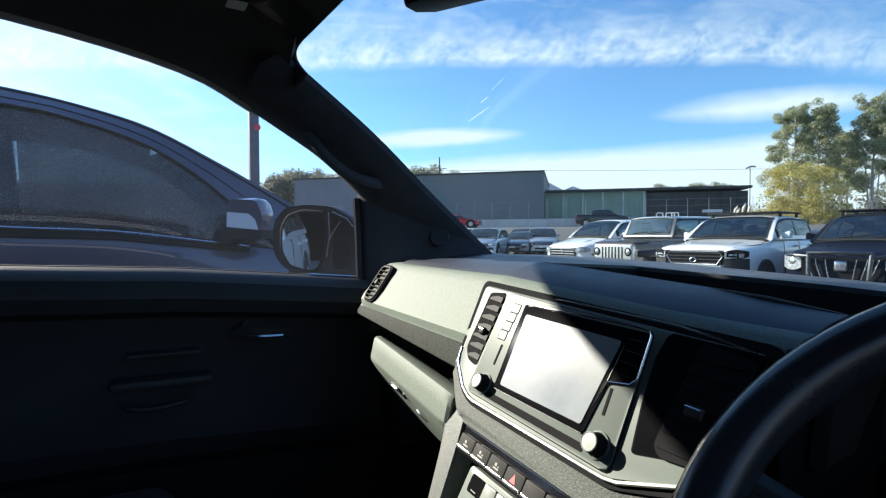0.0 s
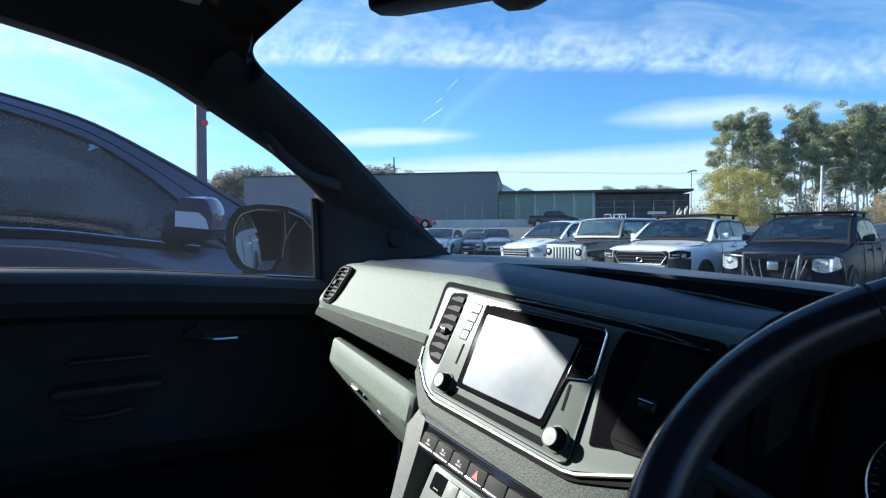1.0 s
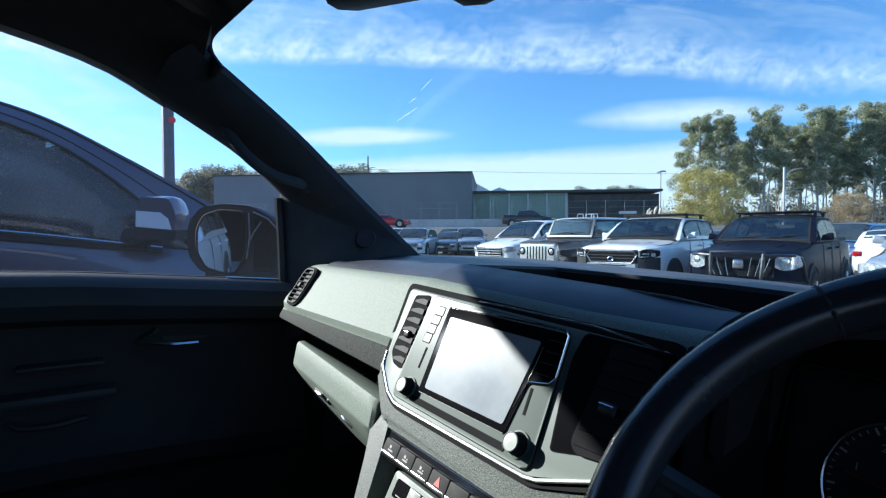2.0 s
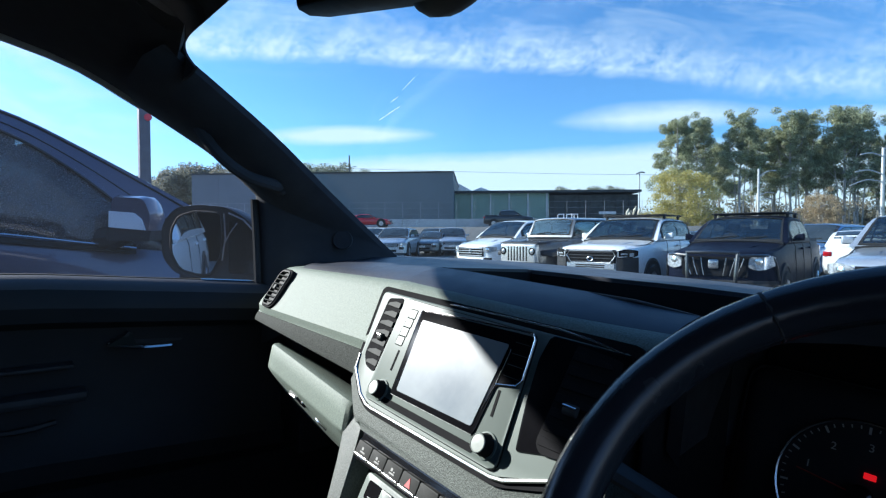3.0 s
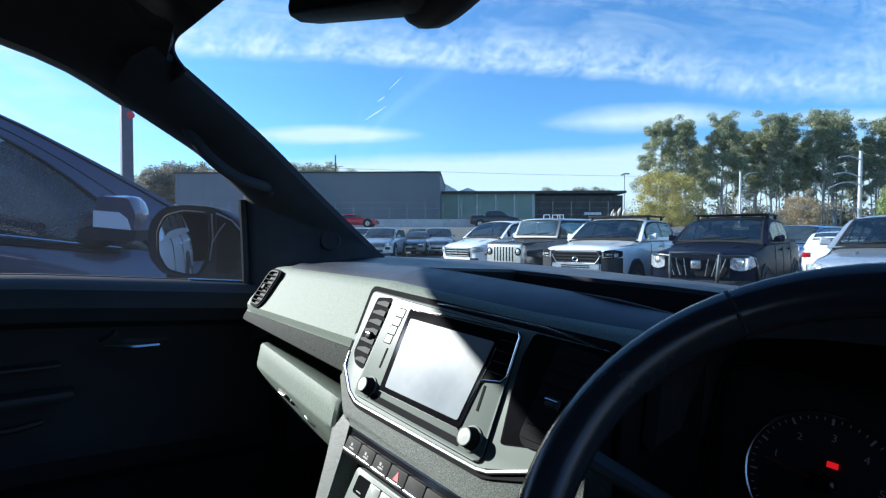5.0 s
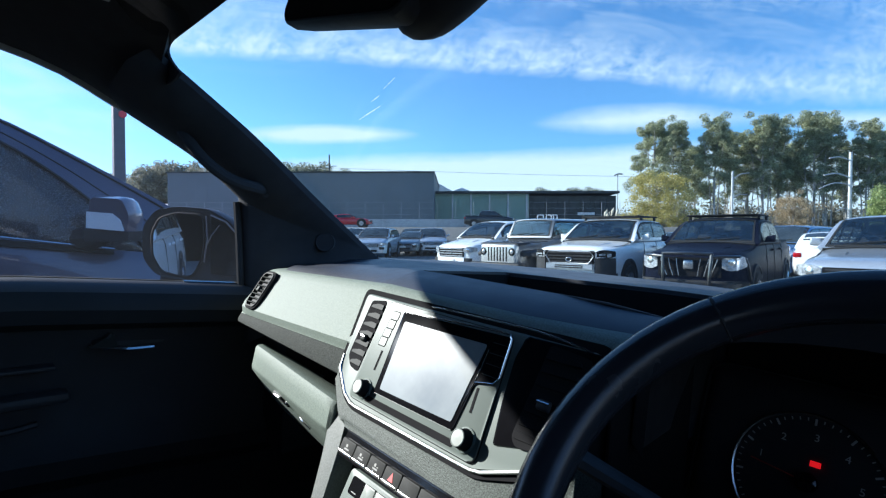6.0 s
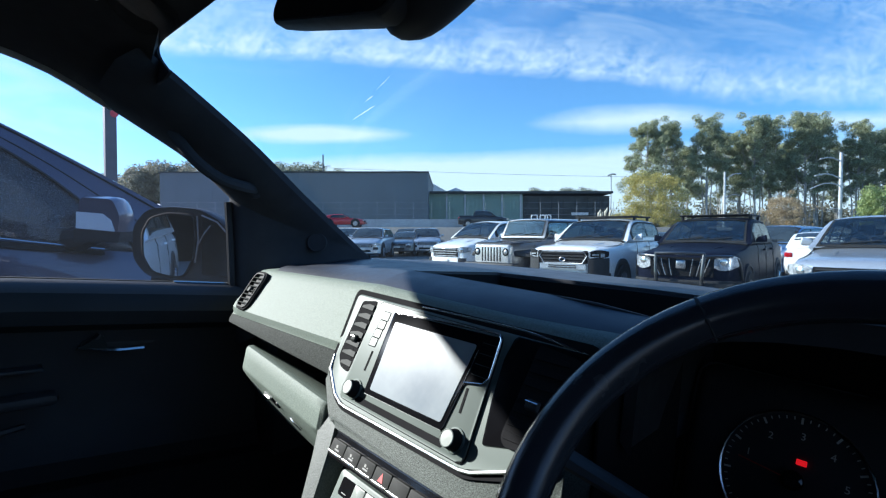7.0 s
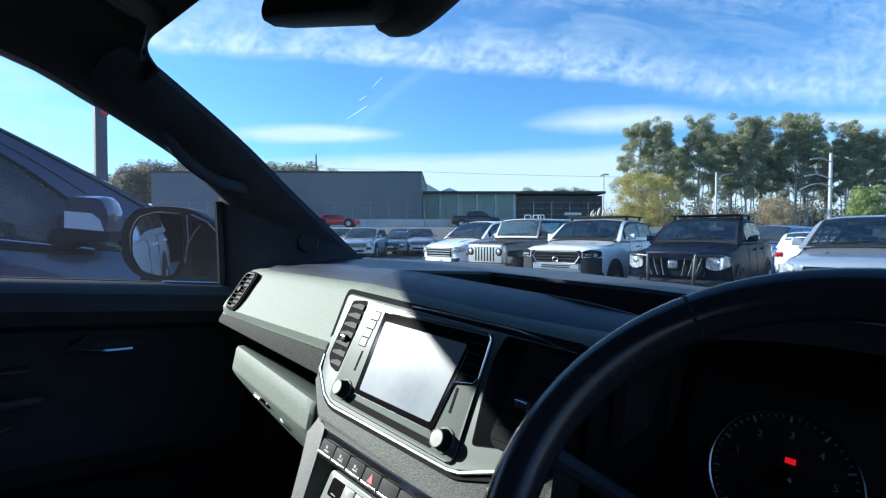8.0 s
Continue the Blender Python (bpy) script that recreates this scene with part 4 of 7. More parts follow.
    zm = lerp(zb, zt, 0.36)

    def face(x, z):
        return Vector((x, nose(x) - 0.02, z))

    def plate(x0, x1, z0, z1, out, thick=0.05, slant=0.0, n=8):
        """A plate on the nose between two heights; slant raises its lower edge towards x1."""
        return sheet(lambda u, w: face(lerp(x0, x1, u), lerp(z0 + slant * u, z1 + 0.35 * slant * u, w)), 0, 1, 0, 1, n, 2, out, thick)

    gw = hw * 0.58
    if square:
        bm = fresh()
        box(bm, (-0.61, -0.06, zm - 0.12), (0.61, 0.12, nz + 0.0), 0.07, 4)
        g = part("grille_panel", bm, PALEGREY, v, "pale seven slot grille panel")
        bm = fresh()
        hull8(bm, [(-0.66, -0.03, nz - 0.005), (0.66, -0.03, nz - 0.005), (0.70, 0.45, nz + 0.0), (-0.70, 0.45, nz + 0.0)], [(-0.60, -0.01, nz + 0.030), (0.60, -0.01, nz + 0.030), (0.66, 0.45, nz + 0.045), (-0.66, 0.45, nz + 0.045)], 0.02, 2)
        part("bonnet_lip", bm, BLACK, v, "black bonnet guard")
        for i in range(7):
            x = (i - 3) * 0.102
            bm = fresh()
            box(bm, (x - 0.031, -0.068, zm - 0.04), (x + 0.031, 0.0, nz - 0.07), 0.02)
            slot = new("grille_slot", to_mesh("grille_slot", bm, RUBBER))
            slot.parent = g
        for s in (1, -1):
            bm = fresh()
            lathe(bm, [(0.098, 0), (0.098, 0.014), (0.090, 0.018), (0.082, 0.006), (0.0, 0.004)], (s * 0.485, -0.058, lerp(zm, nz, 0.52)), (0, -1, 0), 24, caps=True)
            lamp_ob = part("headlight", bm, GAP, v, "round dark ringed headlight")
            bm = fresh()
            lathe(bm, [(0.062, 0.0), (0.058, 0.012), (0.03, 0.02), (0.0, 0.022)], (s * 0.485, -0.062, lerp(zm, nz, 0.52)), (0, -1, 0), 20, caps=True)
            lens = new("lamp_lens", to_mesh("lamp_lens", bm, RIM))
            lens.parent = lamp_ob
            bm = fresh()
            hull8(bm, [(s * 0.60, 0.12, nz - 0.30), (s * (hw + 0.02), 0.16, nz - 0.34), (s * (hw + 0.02), 1.34, nz - 0.30), (s * 0.60, 1.34, nz - 0.30)], [(s * 0.60, 0.10, nz - 0.16), (s * (hw - 0.02), 0.18, nz - 0.20), (s * (hw - 0.02), 1.32, nz - 0.12), (s * 0.60, 1.32, nz - 0.10)], 0.05, 3)
            part("wing_flare", bm, BLACK, v, "black wing flare")
        bm = fresh()
        box(bm, (-hw * 0.92, -0.22, clear + 0.22), (hw * 0.92, 0.1, clear + 0.44), 0.05, 3)
        part("bumper", bm, BLACK, v, "black steel bumper")
    else:
        low = zt - 0.25 if grille == "wide" else zm - 0.02
        g = part("grille", plate(-gw, gw, low, zt, 0.012), GAP, v, "dark grille")
        if grille == "teeth":
            for i in range(8):
                x = gw * (-0.80 + 1.6 * i / 7)
                if abs(x) < gw * 0.2:
                    continue
                bm = fresh()
                tube(bm, smooth_line([face(x * 1.12, zt - 0.02) + Vector((0, -0.035, 0)), face(x * 1.02, lerp(zm, zt, 0.5)) + Vector((0, -0.05, 0)), face(x * 0.86, zm - 0.01) + Vector((0, -0.04, 0))], 3), 0.011, 6, flat=0.7)
                tooth = new("grille_tooth", to_mesh("grille_tooth", bm, RIM))
                tooth.parent = g
            bm = fresh()
            box(bm, (-0.085, -0.085, lerp(zm, zt, 0.34)), (0.085, -0.03, lerp(zm, zt, 0.86)), 0.03, 3)
            block_ob = new("badge_block", to_mesh("badge_block", bm, RIM))
            block_ob.parent = g
        for i in range(4 if grille != "teeth" else 0):
            z = lerp(low + 0.03, zt - 0.03, i / 3)
            bar = new("grille_bar", to_mesh("grille_bar", plate(-gw * 0.94, gw * 0.94, z - 0.012, z + 0.012, 0.022, 0.012), STEELPOST if grille == "chrome" else BLACK))
            bar.parent = g
        if grille == "wide":
            rimbar = new("grille_rim", to_mesh("grille_rim", plate(-gw * 1.03, gw * 1.03, zt - 0.015, zt + 0.02, 0.026, 0.02), BLACK))
            rimbar.parent = g
        bm = fresh()
        tube(bm, [Vector((0.062 * math.cos(a), -0.055, (zm + zt) / 2 + 0.042 * math.sin(a))) for a in (2 * math.pi * k / 20 for k in range(20))], 0.009, 6, closed=True)
        part("badge", bm, CHROME, v, "plain chrome badge")
        for s in (1, -1):
            x0, x1 = s * gw * 1.02, s * hw * 0.945
            flip = 1 if s > 0 else -1
            tall = 0.235 if grille == "teeth" else 0.17

            def teardrop(u, w):
                swell = math.sin(math.pi * min(max(0.10 + 0.80 * u, 0.05), 0.95)) ** 0.55
                mid = zt - 0.075 + 0.03 * u - (tall - 0.17) * 0.35
                return face(lerp(x0, x1, u), mid + tall * 0.55 * swell * (2 * w - 1))

            head = part("headlight", sheet(teardrop, 0, 1, 0, 1, 12, 5, 0.018 * flip, 0.05 * flip), GLOSS if lamps == "dark" else LAMP, v, "dark headlight with pale running light" if lamps == "dark" else "clear headlight")
            if lamps == "dark":
                lens = new("lamp_lens", to_mesh("lamp_lens", plate(lerp(x0, x1, 0.10), lerp(x0, x1, 0.62), zt - 0.135, zt - 0.110, 0.026 * flip, 0.012 * flip, 0.02, 8), LAMP))
                lens.parent = head
                for k, w, z0, z1 in ((0.10, 0.05, 0.125, 0.02), (0.44, 0.17, 0.075, 0.045), (0.78, 0.09, 0.11, 0.04)):
                    lens = new("lamp_lens", to_mesh("lamp_lens", plate(lerp(x0, x1, k - w), lerp(x0, x1, k + w), zt - z0, zt - z1, 0.024 * flip, 0.012 * flip, 0.0, 3), LAMP))
                    lens.parent = head
            else:
                bm = fresh()
                c = face(lerp(x0, x1, 0.42), zt - 0.065)
                lathe(bm, [(0.058, -0.02), (0.058, 0.02), (0.045, 0.026), (0.0, 0.028)], c, (s * 0.4, -0.9, 0), 14, caps=True)
                lens = new("lamp_lens", to_mesh("lamp_lens", bm, CHROME))
                lens.parent = head
            part("fog_lamp_recess", plate(s * hw * 0.62, s * hw * 0.86, zb - 0.03, zb + 0.10, 0.05 * flip, 0.04 * flip), trim, v)
        part("bumper", plate(-hw * 0.955, hw * 0.955, clear + 0.10, zb + 0.09, 0.045, 0.09, n=14), valance or (trim if bullbar else coat), v, "black moulded bumper" if valance else "")
        part("lower_intake", plate(-hw * 0.5, hw * 0.5, clear + 0.15, clear + 0.26, 0.056, 0.03), RUBBER, v)
        if valance:
            for s in (1, -1):
                flip = 1 if s > 0 else -1
                part("cheek_panel", plate(s * hw * 0.60, s * hw * 0.95, zb + 0.02, zt - 0.13, 0.018 * flip, 0.05 * flip), valance, v, "black cheek beside the grille")
            part("bash_plate", plate(-hw * 0.56, hw * 0.56, low - 0.115, low - 0.012, 0.040, 0.04), SILVER, v, "silver plate under the grille")
            for z in (low - 0.045, low - 0.085):
                part("bumper_slot", plate(-hw * 0.34, hw * 0.34, z - 0.012, z + 0.012, 0.046, 0.02), RUBBER, v)
            # silver frame round the grille, pinched in at the bottom
            ring = [(-1.0, 0.62), (-0.86, 1.0), (0.86, 1.0), (1.0, 0.62), (0.80, 0.0), (-0.80, 0.0)]
            bm = fresh()
            tube(bm, [face(gw * x, lerp(low, zt, k)) + Vector((0, -0.02, 0)) for x, k in ring], 0.014, 6, closed=True)
            part("grille_frame", bm, STEELPOST, v, "silver grille frame")
    bm = fresh()
    box(bm, (-0.186, -0.10 if not square else -0.24, zb - 0.05), (0.186, -0.07 if not square else -0.2, zb + 0.055), 0.004)
    part("number_plate", bm, PLATE, v, "plain white plate")
    for s in (1, -1):
        # door mirrors, handles, shut lines, steps, tail lights
        bm = fresh()
        hull8(bm, [(s * (hw - 0.06), ws0 + 0.40, belt + 0.02), (s * (hw + 0.15), ws0 + 0.36, belt + 0.03), (s * (hw + 0.15), ws0 + 0.44, belt + 0.03), (s * (hw - 0.06), ws0 + 0.52, belt + 0.02)],
              [(s * (hw - 0.02), ws0 + 0.38, belt + 0.13), (s * (hw + 0.14), ws0 + 0.36, belt + 0.17), (s * (hw + 0.14), ws0 + 0.43, belt + 0.17), (s * (hw - 0.02), ws0 + 0.48, belt + 0.13)], 0.03, 3)
        if mirrors:
            part("door_mirror", bm, coat, v)
        if detail:
            for i in range(2):
                y = lerp(ws0, cab1, 0.46 + 0.36 * i)
                bm = fresh()
                box(bm, (min(s * (hw - 0.03), s * (hw + 0.014)), y, belt - 0.15), (max(s * (hw - 0.03), s * (hw + 0.014)), y + 0.2, belt - 0.11), 0.012)
                part("door_handle", bm, coat, v)
            for y in (lerp(ws0, cab1, 0.22), lerp(ws0, cab1, 0.57), lerp(ws0, cab1, 0.95)):
                bm = fresh()
                tube(bm, [(s * (hw - 0.002), y, clear + 0.2), (s * (hw + 0.001), y, lerp(clear, belt, 0.5)), (s * (hw * 0.975), y, belt - 0.1), (s * (hw * 0.94), y, belt - 0.01)], 0.005, 4)
                part("door_gap", bm, RUBBER, v)
            bm = fresh()
            box(bm, (min(s * (hw - 0.02), s * (hw + 0.04)), 1.5, clear - 0.02), (max(s * (hw - 0.02), s * (hw + 0.04)), L - 1.6, clear + 0.08), 0.02)
            part("side_step", bm, trim, v)
        bm = fresh()
        box(bm, (min(s * hw * 0.72, s * hw * 0.93), L - 0.16, belt - 0.24), (max(s * hw * 0.72, s * hw * 0.93), L + 0.012, belt - 0.11), 0.02)
        part("tail_light", bm, REDLENS, v, "red tail light")
        bm = fresh()
        tube(bm, [screen(-0.55 if s < 0 else 0.08, 0.07) + Vector((0, -0.02, 0.012)), screen(0.0 if s < 0 else 0.62, 0.15) + Vector((0, -0.018, 0.014))], 0.009, 4)
        part("wiper", bm, RUBBER, v)
    t0 = width_at(belt + (H - belt) * 0.84)
    if tray:
        bm = fresh()
        box(bm, (-hw + 0.12, cab1 + 0.12, belt - 0.3), (hw - 0.12, L - 0.12, belt + 0.06), 0.02)
        part("tray_cover", bm, RUBBER, v, "black tray cover")
    if rack:
        for s in (1, -1):
            bm = fresh()
            tube(bm, [(s * (t0 - 0.06), ws1 + 0.05, H + 0.030), (s * (t0 - 0.06), roof1 - 0.05, H + 0.030)], 0.020, 6)
            part("roof_rail", bm, RUBBER, v)
            for y in (ws1 + 0.25, roof1 - 0.25):
                bm = fresh()
                box(bm, (s * (t0 - 0.06) - 0.025, y - 0.035, H - 0.06), (s * (t0 - 0.06) + 0.025, y + 0.035, H + 0.04), 0.01)
                part("rack_foot", bm, RUBBER, v)
        for i in range(10):
            y = lerp(ws1 + 0.05, roof1 - 0.05, i / 9)
            bm = fresh()
            box(bm, (-t0 + 0.05, y - 0.045, H + 0.028), (t0 - 0.05, y + 0.045, H + 0.046), 0.006)
            part("rack_slat", bm, RUBBER, v)
    if bullbar:
        for s in (1, -1):
            bm = fresh()
            tube(bm, smooth_line([(s * 0.36, -0.16, clear + 0.15), (s * 0.38, -0.20, zm), (s * 0.40, -0.14, zt + 0.07)], 4), 0.032, 8)
            part("bar_upright", bm, BLACKPAINT, v)
            bm = fresh()
            tube(bm, smooth_line([(s * 0.40, -0.15, zt + 0.02), (s * 0.66, -0.05, zt + 0.03), (s * (hw - 0.06), 0.20, zt - 0.02), (s * (hw + 0.0), 0.34, zb + 0.1)], 4), 0.026, 8)
            part("bar_wing", bm, BLACKPAINT, v)
        bm = fresh()
        tube(bm, smooth_line([(-0.42, -0.14, zt + 0.07), (0, -0.19, zt + 0.08), (0.42, -0.14, zt + 0.07)], 4), 0.032, 8)
        part("bar_top", bm, BLACKPAINT, v)
        part("bar_channel", plate(-hw * 0.94, hw * 0.94, clear + 0.08, zb + 0.06, 0.13, 0.10, n=14), BLACKPAINT, v)
    if detail:
        bm = fresh()
        tube(bm, [(-t0 * 0.1, lerp(ws1, roof1, 0.08), H - 0.03), (-t0 * 0.1, lerp(ws1, roof1, 0.08) + 0.06, H + 0.14)], 0.008, 5)
        part("aerial", bm, RUBBER, v)
    v.matrix_world = Matrix.Translation(at) @ pose(0, 0, 0, 0, 0, turn)
    return v


def yard(x, y, dz=0.0):
    d = -0.7266 * (x - 0.47) + 0.6871 * y
    return Vector((x, y, ground_height(d) + dz))


UTE = dict(ws0=1.35, ws1=2.15, roof1=3.45, cab1=3.75, tray=True, category="utility vehicle")
WAGON = dict(ws0=1.35, ws1=2.05, category="wagon")
vehicle("ute", "white double cab utility with black roof platform and grille", yard(-5.80, 9.22), 8, 5.3, 1.86, 1.81, 1.19, 1.275, coat=WHITE, nose_drop=0.07, rack=True, wheel_r=0.39, grille="wide", lamps="dark", valance=BLACK, **{**UTE, "ws0": 1.32, "ws1": 2.02})
vehicle("ute", "dark blue double cab utility with black bull bar and roof rack", yard(-3.40, 9.33), 7, 5.25, 1.80, 1.80, 1.17, 1.26, coat=NAVY, nose_drop=0.09, rack=True, bullbar=True, grille="teeth", wheel_r=0.39, **UTE)
vehicle("off_roader", "stone grey square off-roader with seven slot grille", yard(-8.50, 10.02), 0, 4.6, 1.86, 1.85, 1.20, 1.30, 1.22, 1.42, 4.1, 4.4, OLIVE, square=True, wheel_r=0.41, nose_drop=0.05, category="off-roader")
vehicle("wagon", "white wagon with chrome barred grille", yard(-11.55, 11.2), 0, 4.9, 1.92, 1.84, 1.17, 1.25, 1.1, 1.8, 4.3, 4.75, WHITE, grille="chrome", category="wagon", wheel_r=0.39)
vehicle("wagon", "silver wagon with roof rails beyond the dark utility", Vector((-5.75, 3.14, 0.0)), 180, 4.8, 1.95, 2.02, 1.36, 1.44, 1.35, 2.1, 4.2, 4.65, SILVER, category="wagon", clear=0.42, wheel_r=0.46, nose_drop=0.10)
vehicle("wagon", "silver wagon with dark windscreen", yard(-0.78, 8.72), 0, 4.8, 1.9, 1.78, 1.15, 1.235, 1.35, 2.1, 4.2, 4.65, SILVER, category="wagon", wheel_r=0.38, nose_drop=0.10)

# ---- vehicles farther back ----
def spot(d, l):
    return place(d, l, ground_height(d))


SUV = dict(L=4.5, W=1.85, H=1.68, bonnet=1.04, belt=1.12, ws0=1.05, ws1=1.85, roof1=3.9, cab1=4.35, detail=False)
SEDAN = dict(L=4.6, W=1.8, H=1.46, bonnet=0.93, belt=1.0, ws0=1.2, ws1=2.0, roof1=3.4, cab1=4.1, detail=False)
vehicle("wagon", "pale silver wagon parked facing the yard", spot(26.5, -4.5), 42, coat=SILVER, category="wagon", grille="chrome", **SUV)
vehicle("wagon", "white wagon parked at the end of the row", spot(29, -6.3), 42, coat=WHITE, category="wagon", **SUV)
vehicle("wagon", "silver wagon with dark bonnet standing alone in the lane", spot(30.5, -1.35), 50, coat=SILVER, category="wagon", grille="chrome", **SUV)
vehicle("sedan", "small dark sedan parked in a row", spot(30, -3.05), 35, coat=GREY, category="sedan", **SEDAN)
vehicle("hatchback", "small silver hatchback parked in a row", spot(33, -3.3), 35, coat=SILVER, category="hatchback", **SEDAN)
vehicle("wagon", "small grey wagon parked in a row", spot(36.5, -3.5), 35, coat=GREY, category="wagon", **SUV)
vehicle("coupe", "red coupe standing on the raised road", spot(53, -8.6), 47 + 90, coat=RED, detail=False, category="coupe", L=4.6, W=1.85, H=1.36, bonnet=0.88, belt=0.92, ws0=1.5, ws1=2.2, roof1=3.1, cab1=4.2)
vehicle("ute", "black utility standing on the raised road", spot(55, 6.2), 47 + 90, 5.3, 1.9, 1.80, 1.12, 1.18, coat=BLACKPAINT, detail=False, **UTE)
vehicle("hatchback", "blue hatchback parked behind the dark utility", yard(-4.6, 16.6), -8, coat=BLUE, category="hatchback", **SUV)
vehicle("hatchback", "white hatchback with red tail lights behind the utility", yard(-3.34, 20.85), 188, coat=WHITE, category="hatchback", **SEDAN)
vehicle("sedan", "blue sedan seen past the white utility", yard(-9.3, 19.5), 0, coat=BLUE, category="sedan", **SEDAN)
vehicle("sedan", "white sedan in the next row", yard(-7.0, 18.5), 0, coat=WHITE, category="sedan", **SEDAN)
vehicle("sedan", "silver sedan in the far row", yard(-3.0, 24.5), 0, coat=SILVER, category="sedan", **SEDAN)
vehicle("sedan", "dark sedan in the far row", yard(-5.6, 24.0), 0, coat=NAVY, category="sedan", **SEDAN)
vehicle("wagon", "white wagon in the far row", yard(0.2, 23.0), 0, coat=WHITE, category="wagon", **SUV)
vehicle("hatchback", "pale blue hatchback in the middle of the row", spot(39.5, -3.3), 35, coat=SILVER, category="hatchback", **SEDAN)

# ---- the cab: shell ----
# door side outline in (y, z): belt from rear to front, window head from rear to front
BELT_X = -0.83
BELT = [(-1.9, 1.40), (-0.62, 1.362), (-0.24, 1.342), (0.06, 1.334), (0.489, 1.305)]
HEAD = [(-1.9, 1.780), (-1.2, 1.820), (-0.62, 1.832), (-0.237, 1.816), (0.06, 1.769), (0.218, 1.699), (0.36, 1.610), (0.473, 1.521)]
# windscreen edge of the pillar, head to foot
SCREEN_EDGE = [(-0.640, 0.236, 1.785), (-0.650, 0.323, 1.732), (-0.66, 0.458, 1.642), (-0.685, 0.61, 1.530), (-0.715, 0.79, 1.405), (-0.73, 0.90, 1.33)]


def mirrored(p):
    return Vector((-p[0], p[1], p[2]))


def cab_shell():
    for side, word in ((1, "left"), (-1, "right")):
        def sx(pts):
            return [Vector(p) if side == 1 else mirrored(p) for p in pts]

        # pillar between the door opening and the windscreen
        door_edge = [(BELT_X, 0.218, 1.690), (BELT_X, 0.30, 1.645), (BELT_X, 0.36, 1.610), (BELT_X, 0.42, 1.566), (BELT_X, 0.473, 1.521), (BELT_X, 0.485, 1.36)]
        a = smooth_line(door_edge[:5], 4) + [Vector((BELT_X, 0.481, 1.42)), Vector((BELT_X, 0.489, 1.30)), Vector((BELT_X, 0.50, 1.15))]
        b = smooth_line(SCREEN_EDGE, 4)
        n = 24
        def along(line, t):
            f = t * (len(line) - 1)
            i = min(int(f), len(line) - 2)
            return line[i].lerp(line[i + 1], f - i)

        rings = []
        for i in range(n + 1):
            t = i / n
            p, q = along(a, t), along(b, t)
            inward = Vector((0.045, -0.05, 0.0))
            mid1, mid2 = p.lerp(q, 0.3) + inward * 0.9, p.lerp(q, 0.72) + inward * 0.75
            out = (p - EYE).normalized() * 0.006
            rings.append(sx([p, p.lerp(q, 0.02) + inward * 0.12, p.lerp(q, 0.12) + inward * 0.55, mid1, mid2, p.lerp(q, 0.94) + inward * 0.3, q, q + (q - EYE).normalized() * 0.04, p + out]))
        pil = thing("windscreen_pillar", sx([(BELT_X, 0.49, 1.3)])[0], "dark trimmed windscreen pillar of the cab", "pillar", m=CAB, kind="structure")
        bm = fresh()
        loft(bm, rings)
        part("pillar_trim", bm, PILLAR, pil)
        # round speaker grille at the pillar's foot
        bm = fresh()
        lathe(bm, [(0.024, -0.04), (0.024, -0.0165), (0.0225, -0.0155), (0.021, -0.0165), (0.0, -0.016)], sx([(-0.70, 0.641, 1.425)])[0], sx([(0.80, -0.60, 0.05)])[0], 18, caps=True)
        part("speaker_grille", bm, PILLAR, pil, "round tweeter grille")
        # rail over the doors and roof edge
        head = smooth_line([(BELT_X, y, z) for y, z in (*HEAD[:6], (0.262, 1.667))], 4)
        rail = thing("roof_rail_trim", sx([(BELT_X, -0.4, 1.8)])[0], "dark trim over the door opening", "trim", m=CAB, kind="structure")
        bm = fresh()
        loft(bm, [sx([p, p + Vector((0.05, 0, 0.012)), p + Vector((0.13, -0.01, 0.062)), p + Vector((0.26, -0.02, 0.138)), p + Vector((0.10, 0.02, 0.14)), p + Vector((-0.03, 0.01, 0.03))]) for p in head])
        part("rail", bm, LINING, rail)
        bm = fresh()
        tube(bm, sx([p + Vector((-0.004, 0.008, 0.015)) for p in smooth_line([(BELT_X, y, z) for y, z in HEAD], 4)]), 0.011, 6)
        part("weather_seal", bm, RUBBER, rail)
        # seal tube added here to block the sun from the pillar's outer facet
        bm = fresh()
        tube(bm, sx([(BELT_X + 0.002, 0.484, 1.300), (BELT_X + 0.002, 0.475, 1.42), (BELT_X + 0.002, 0.4675, 1.50), (BELT_X + 0.002, 0.4665, 1.512)]), 0.009, 8)
        part("front_seal", bm, PILLAR, rail, "black seal added at the window's front edge to shade the pillar")
        bm = fresh()
        loft(bm, [sx([p + Vector((-0.022, 0.004, -0.007)), p + Vector((-0.034, 0.004, -0.007)), p + Vector((-0.036, 0.012, 0.030)), p + Vector((-0.024, 0.012, 0.030))]) for p in smooth_line([(BELT_X, y, z) for y, z in HEAD[:6]], 4)])
        part("door_window_frame", bm, FRAMEGREY, rail, "grey outer window frame")
    # roof lining: crowned sheet with thickness from the screen header to the rear wall
    bm = fresh()
    rings = []
    for y, z, w in ((0.262, 1.803, 0.655), (0.252, 1.815, 0.68), (0.20, 1.832, 0.70), (0.02, 1.856, 0.72), (-0.6, 1.875, 0.74), (-1.3, 1.86, 0.73), (-1.92, 1.80, 0.72)):
        low = [Vector((w * k, y + (0.004 * (1 - k * k) if y > 0.1 else 0), z + (0.004 if y > 0.25 else 0.03) * (1 - k * k))) for k in (-1, -0.75, -0.4, 0, 0.4, 0.75, 1)]
        rings.append(low + [p + Vector((0, 0.0, 0.05)) for p in low[::-1]])
    loft(bm, rings)
    solo("ceiling", bm, LINING, "dark woven roof lining of the cab", "ceiling", CAB, "structure")
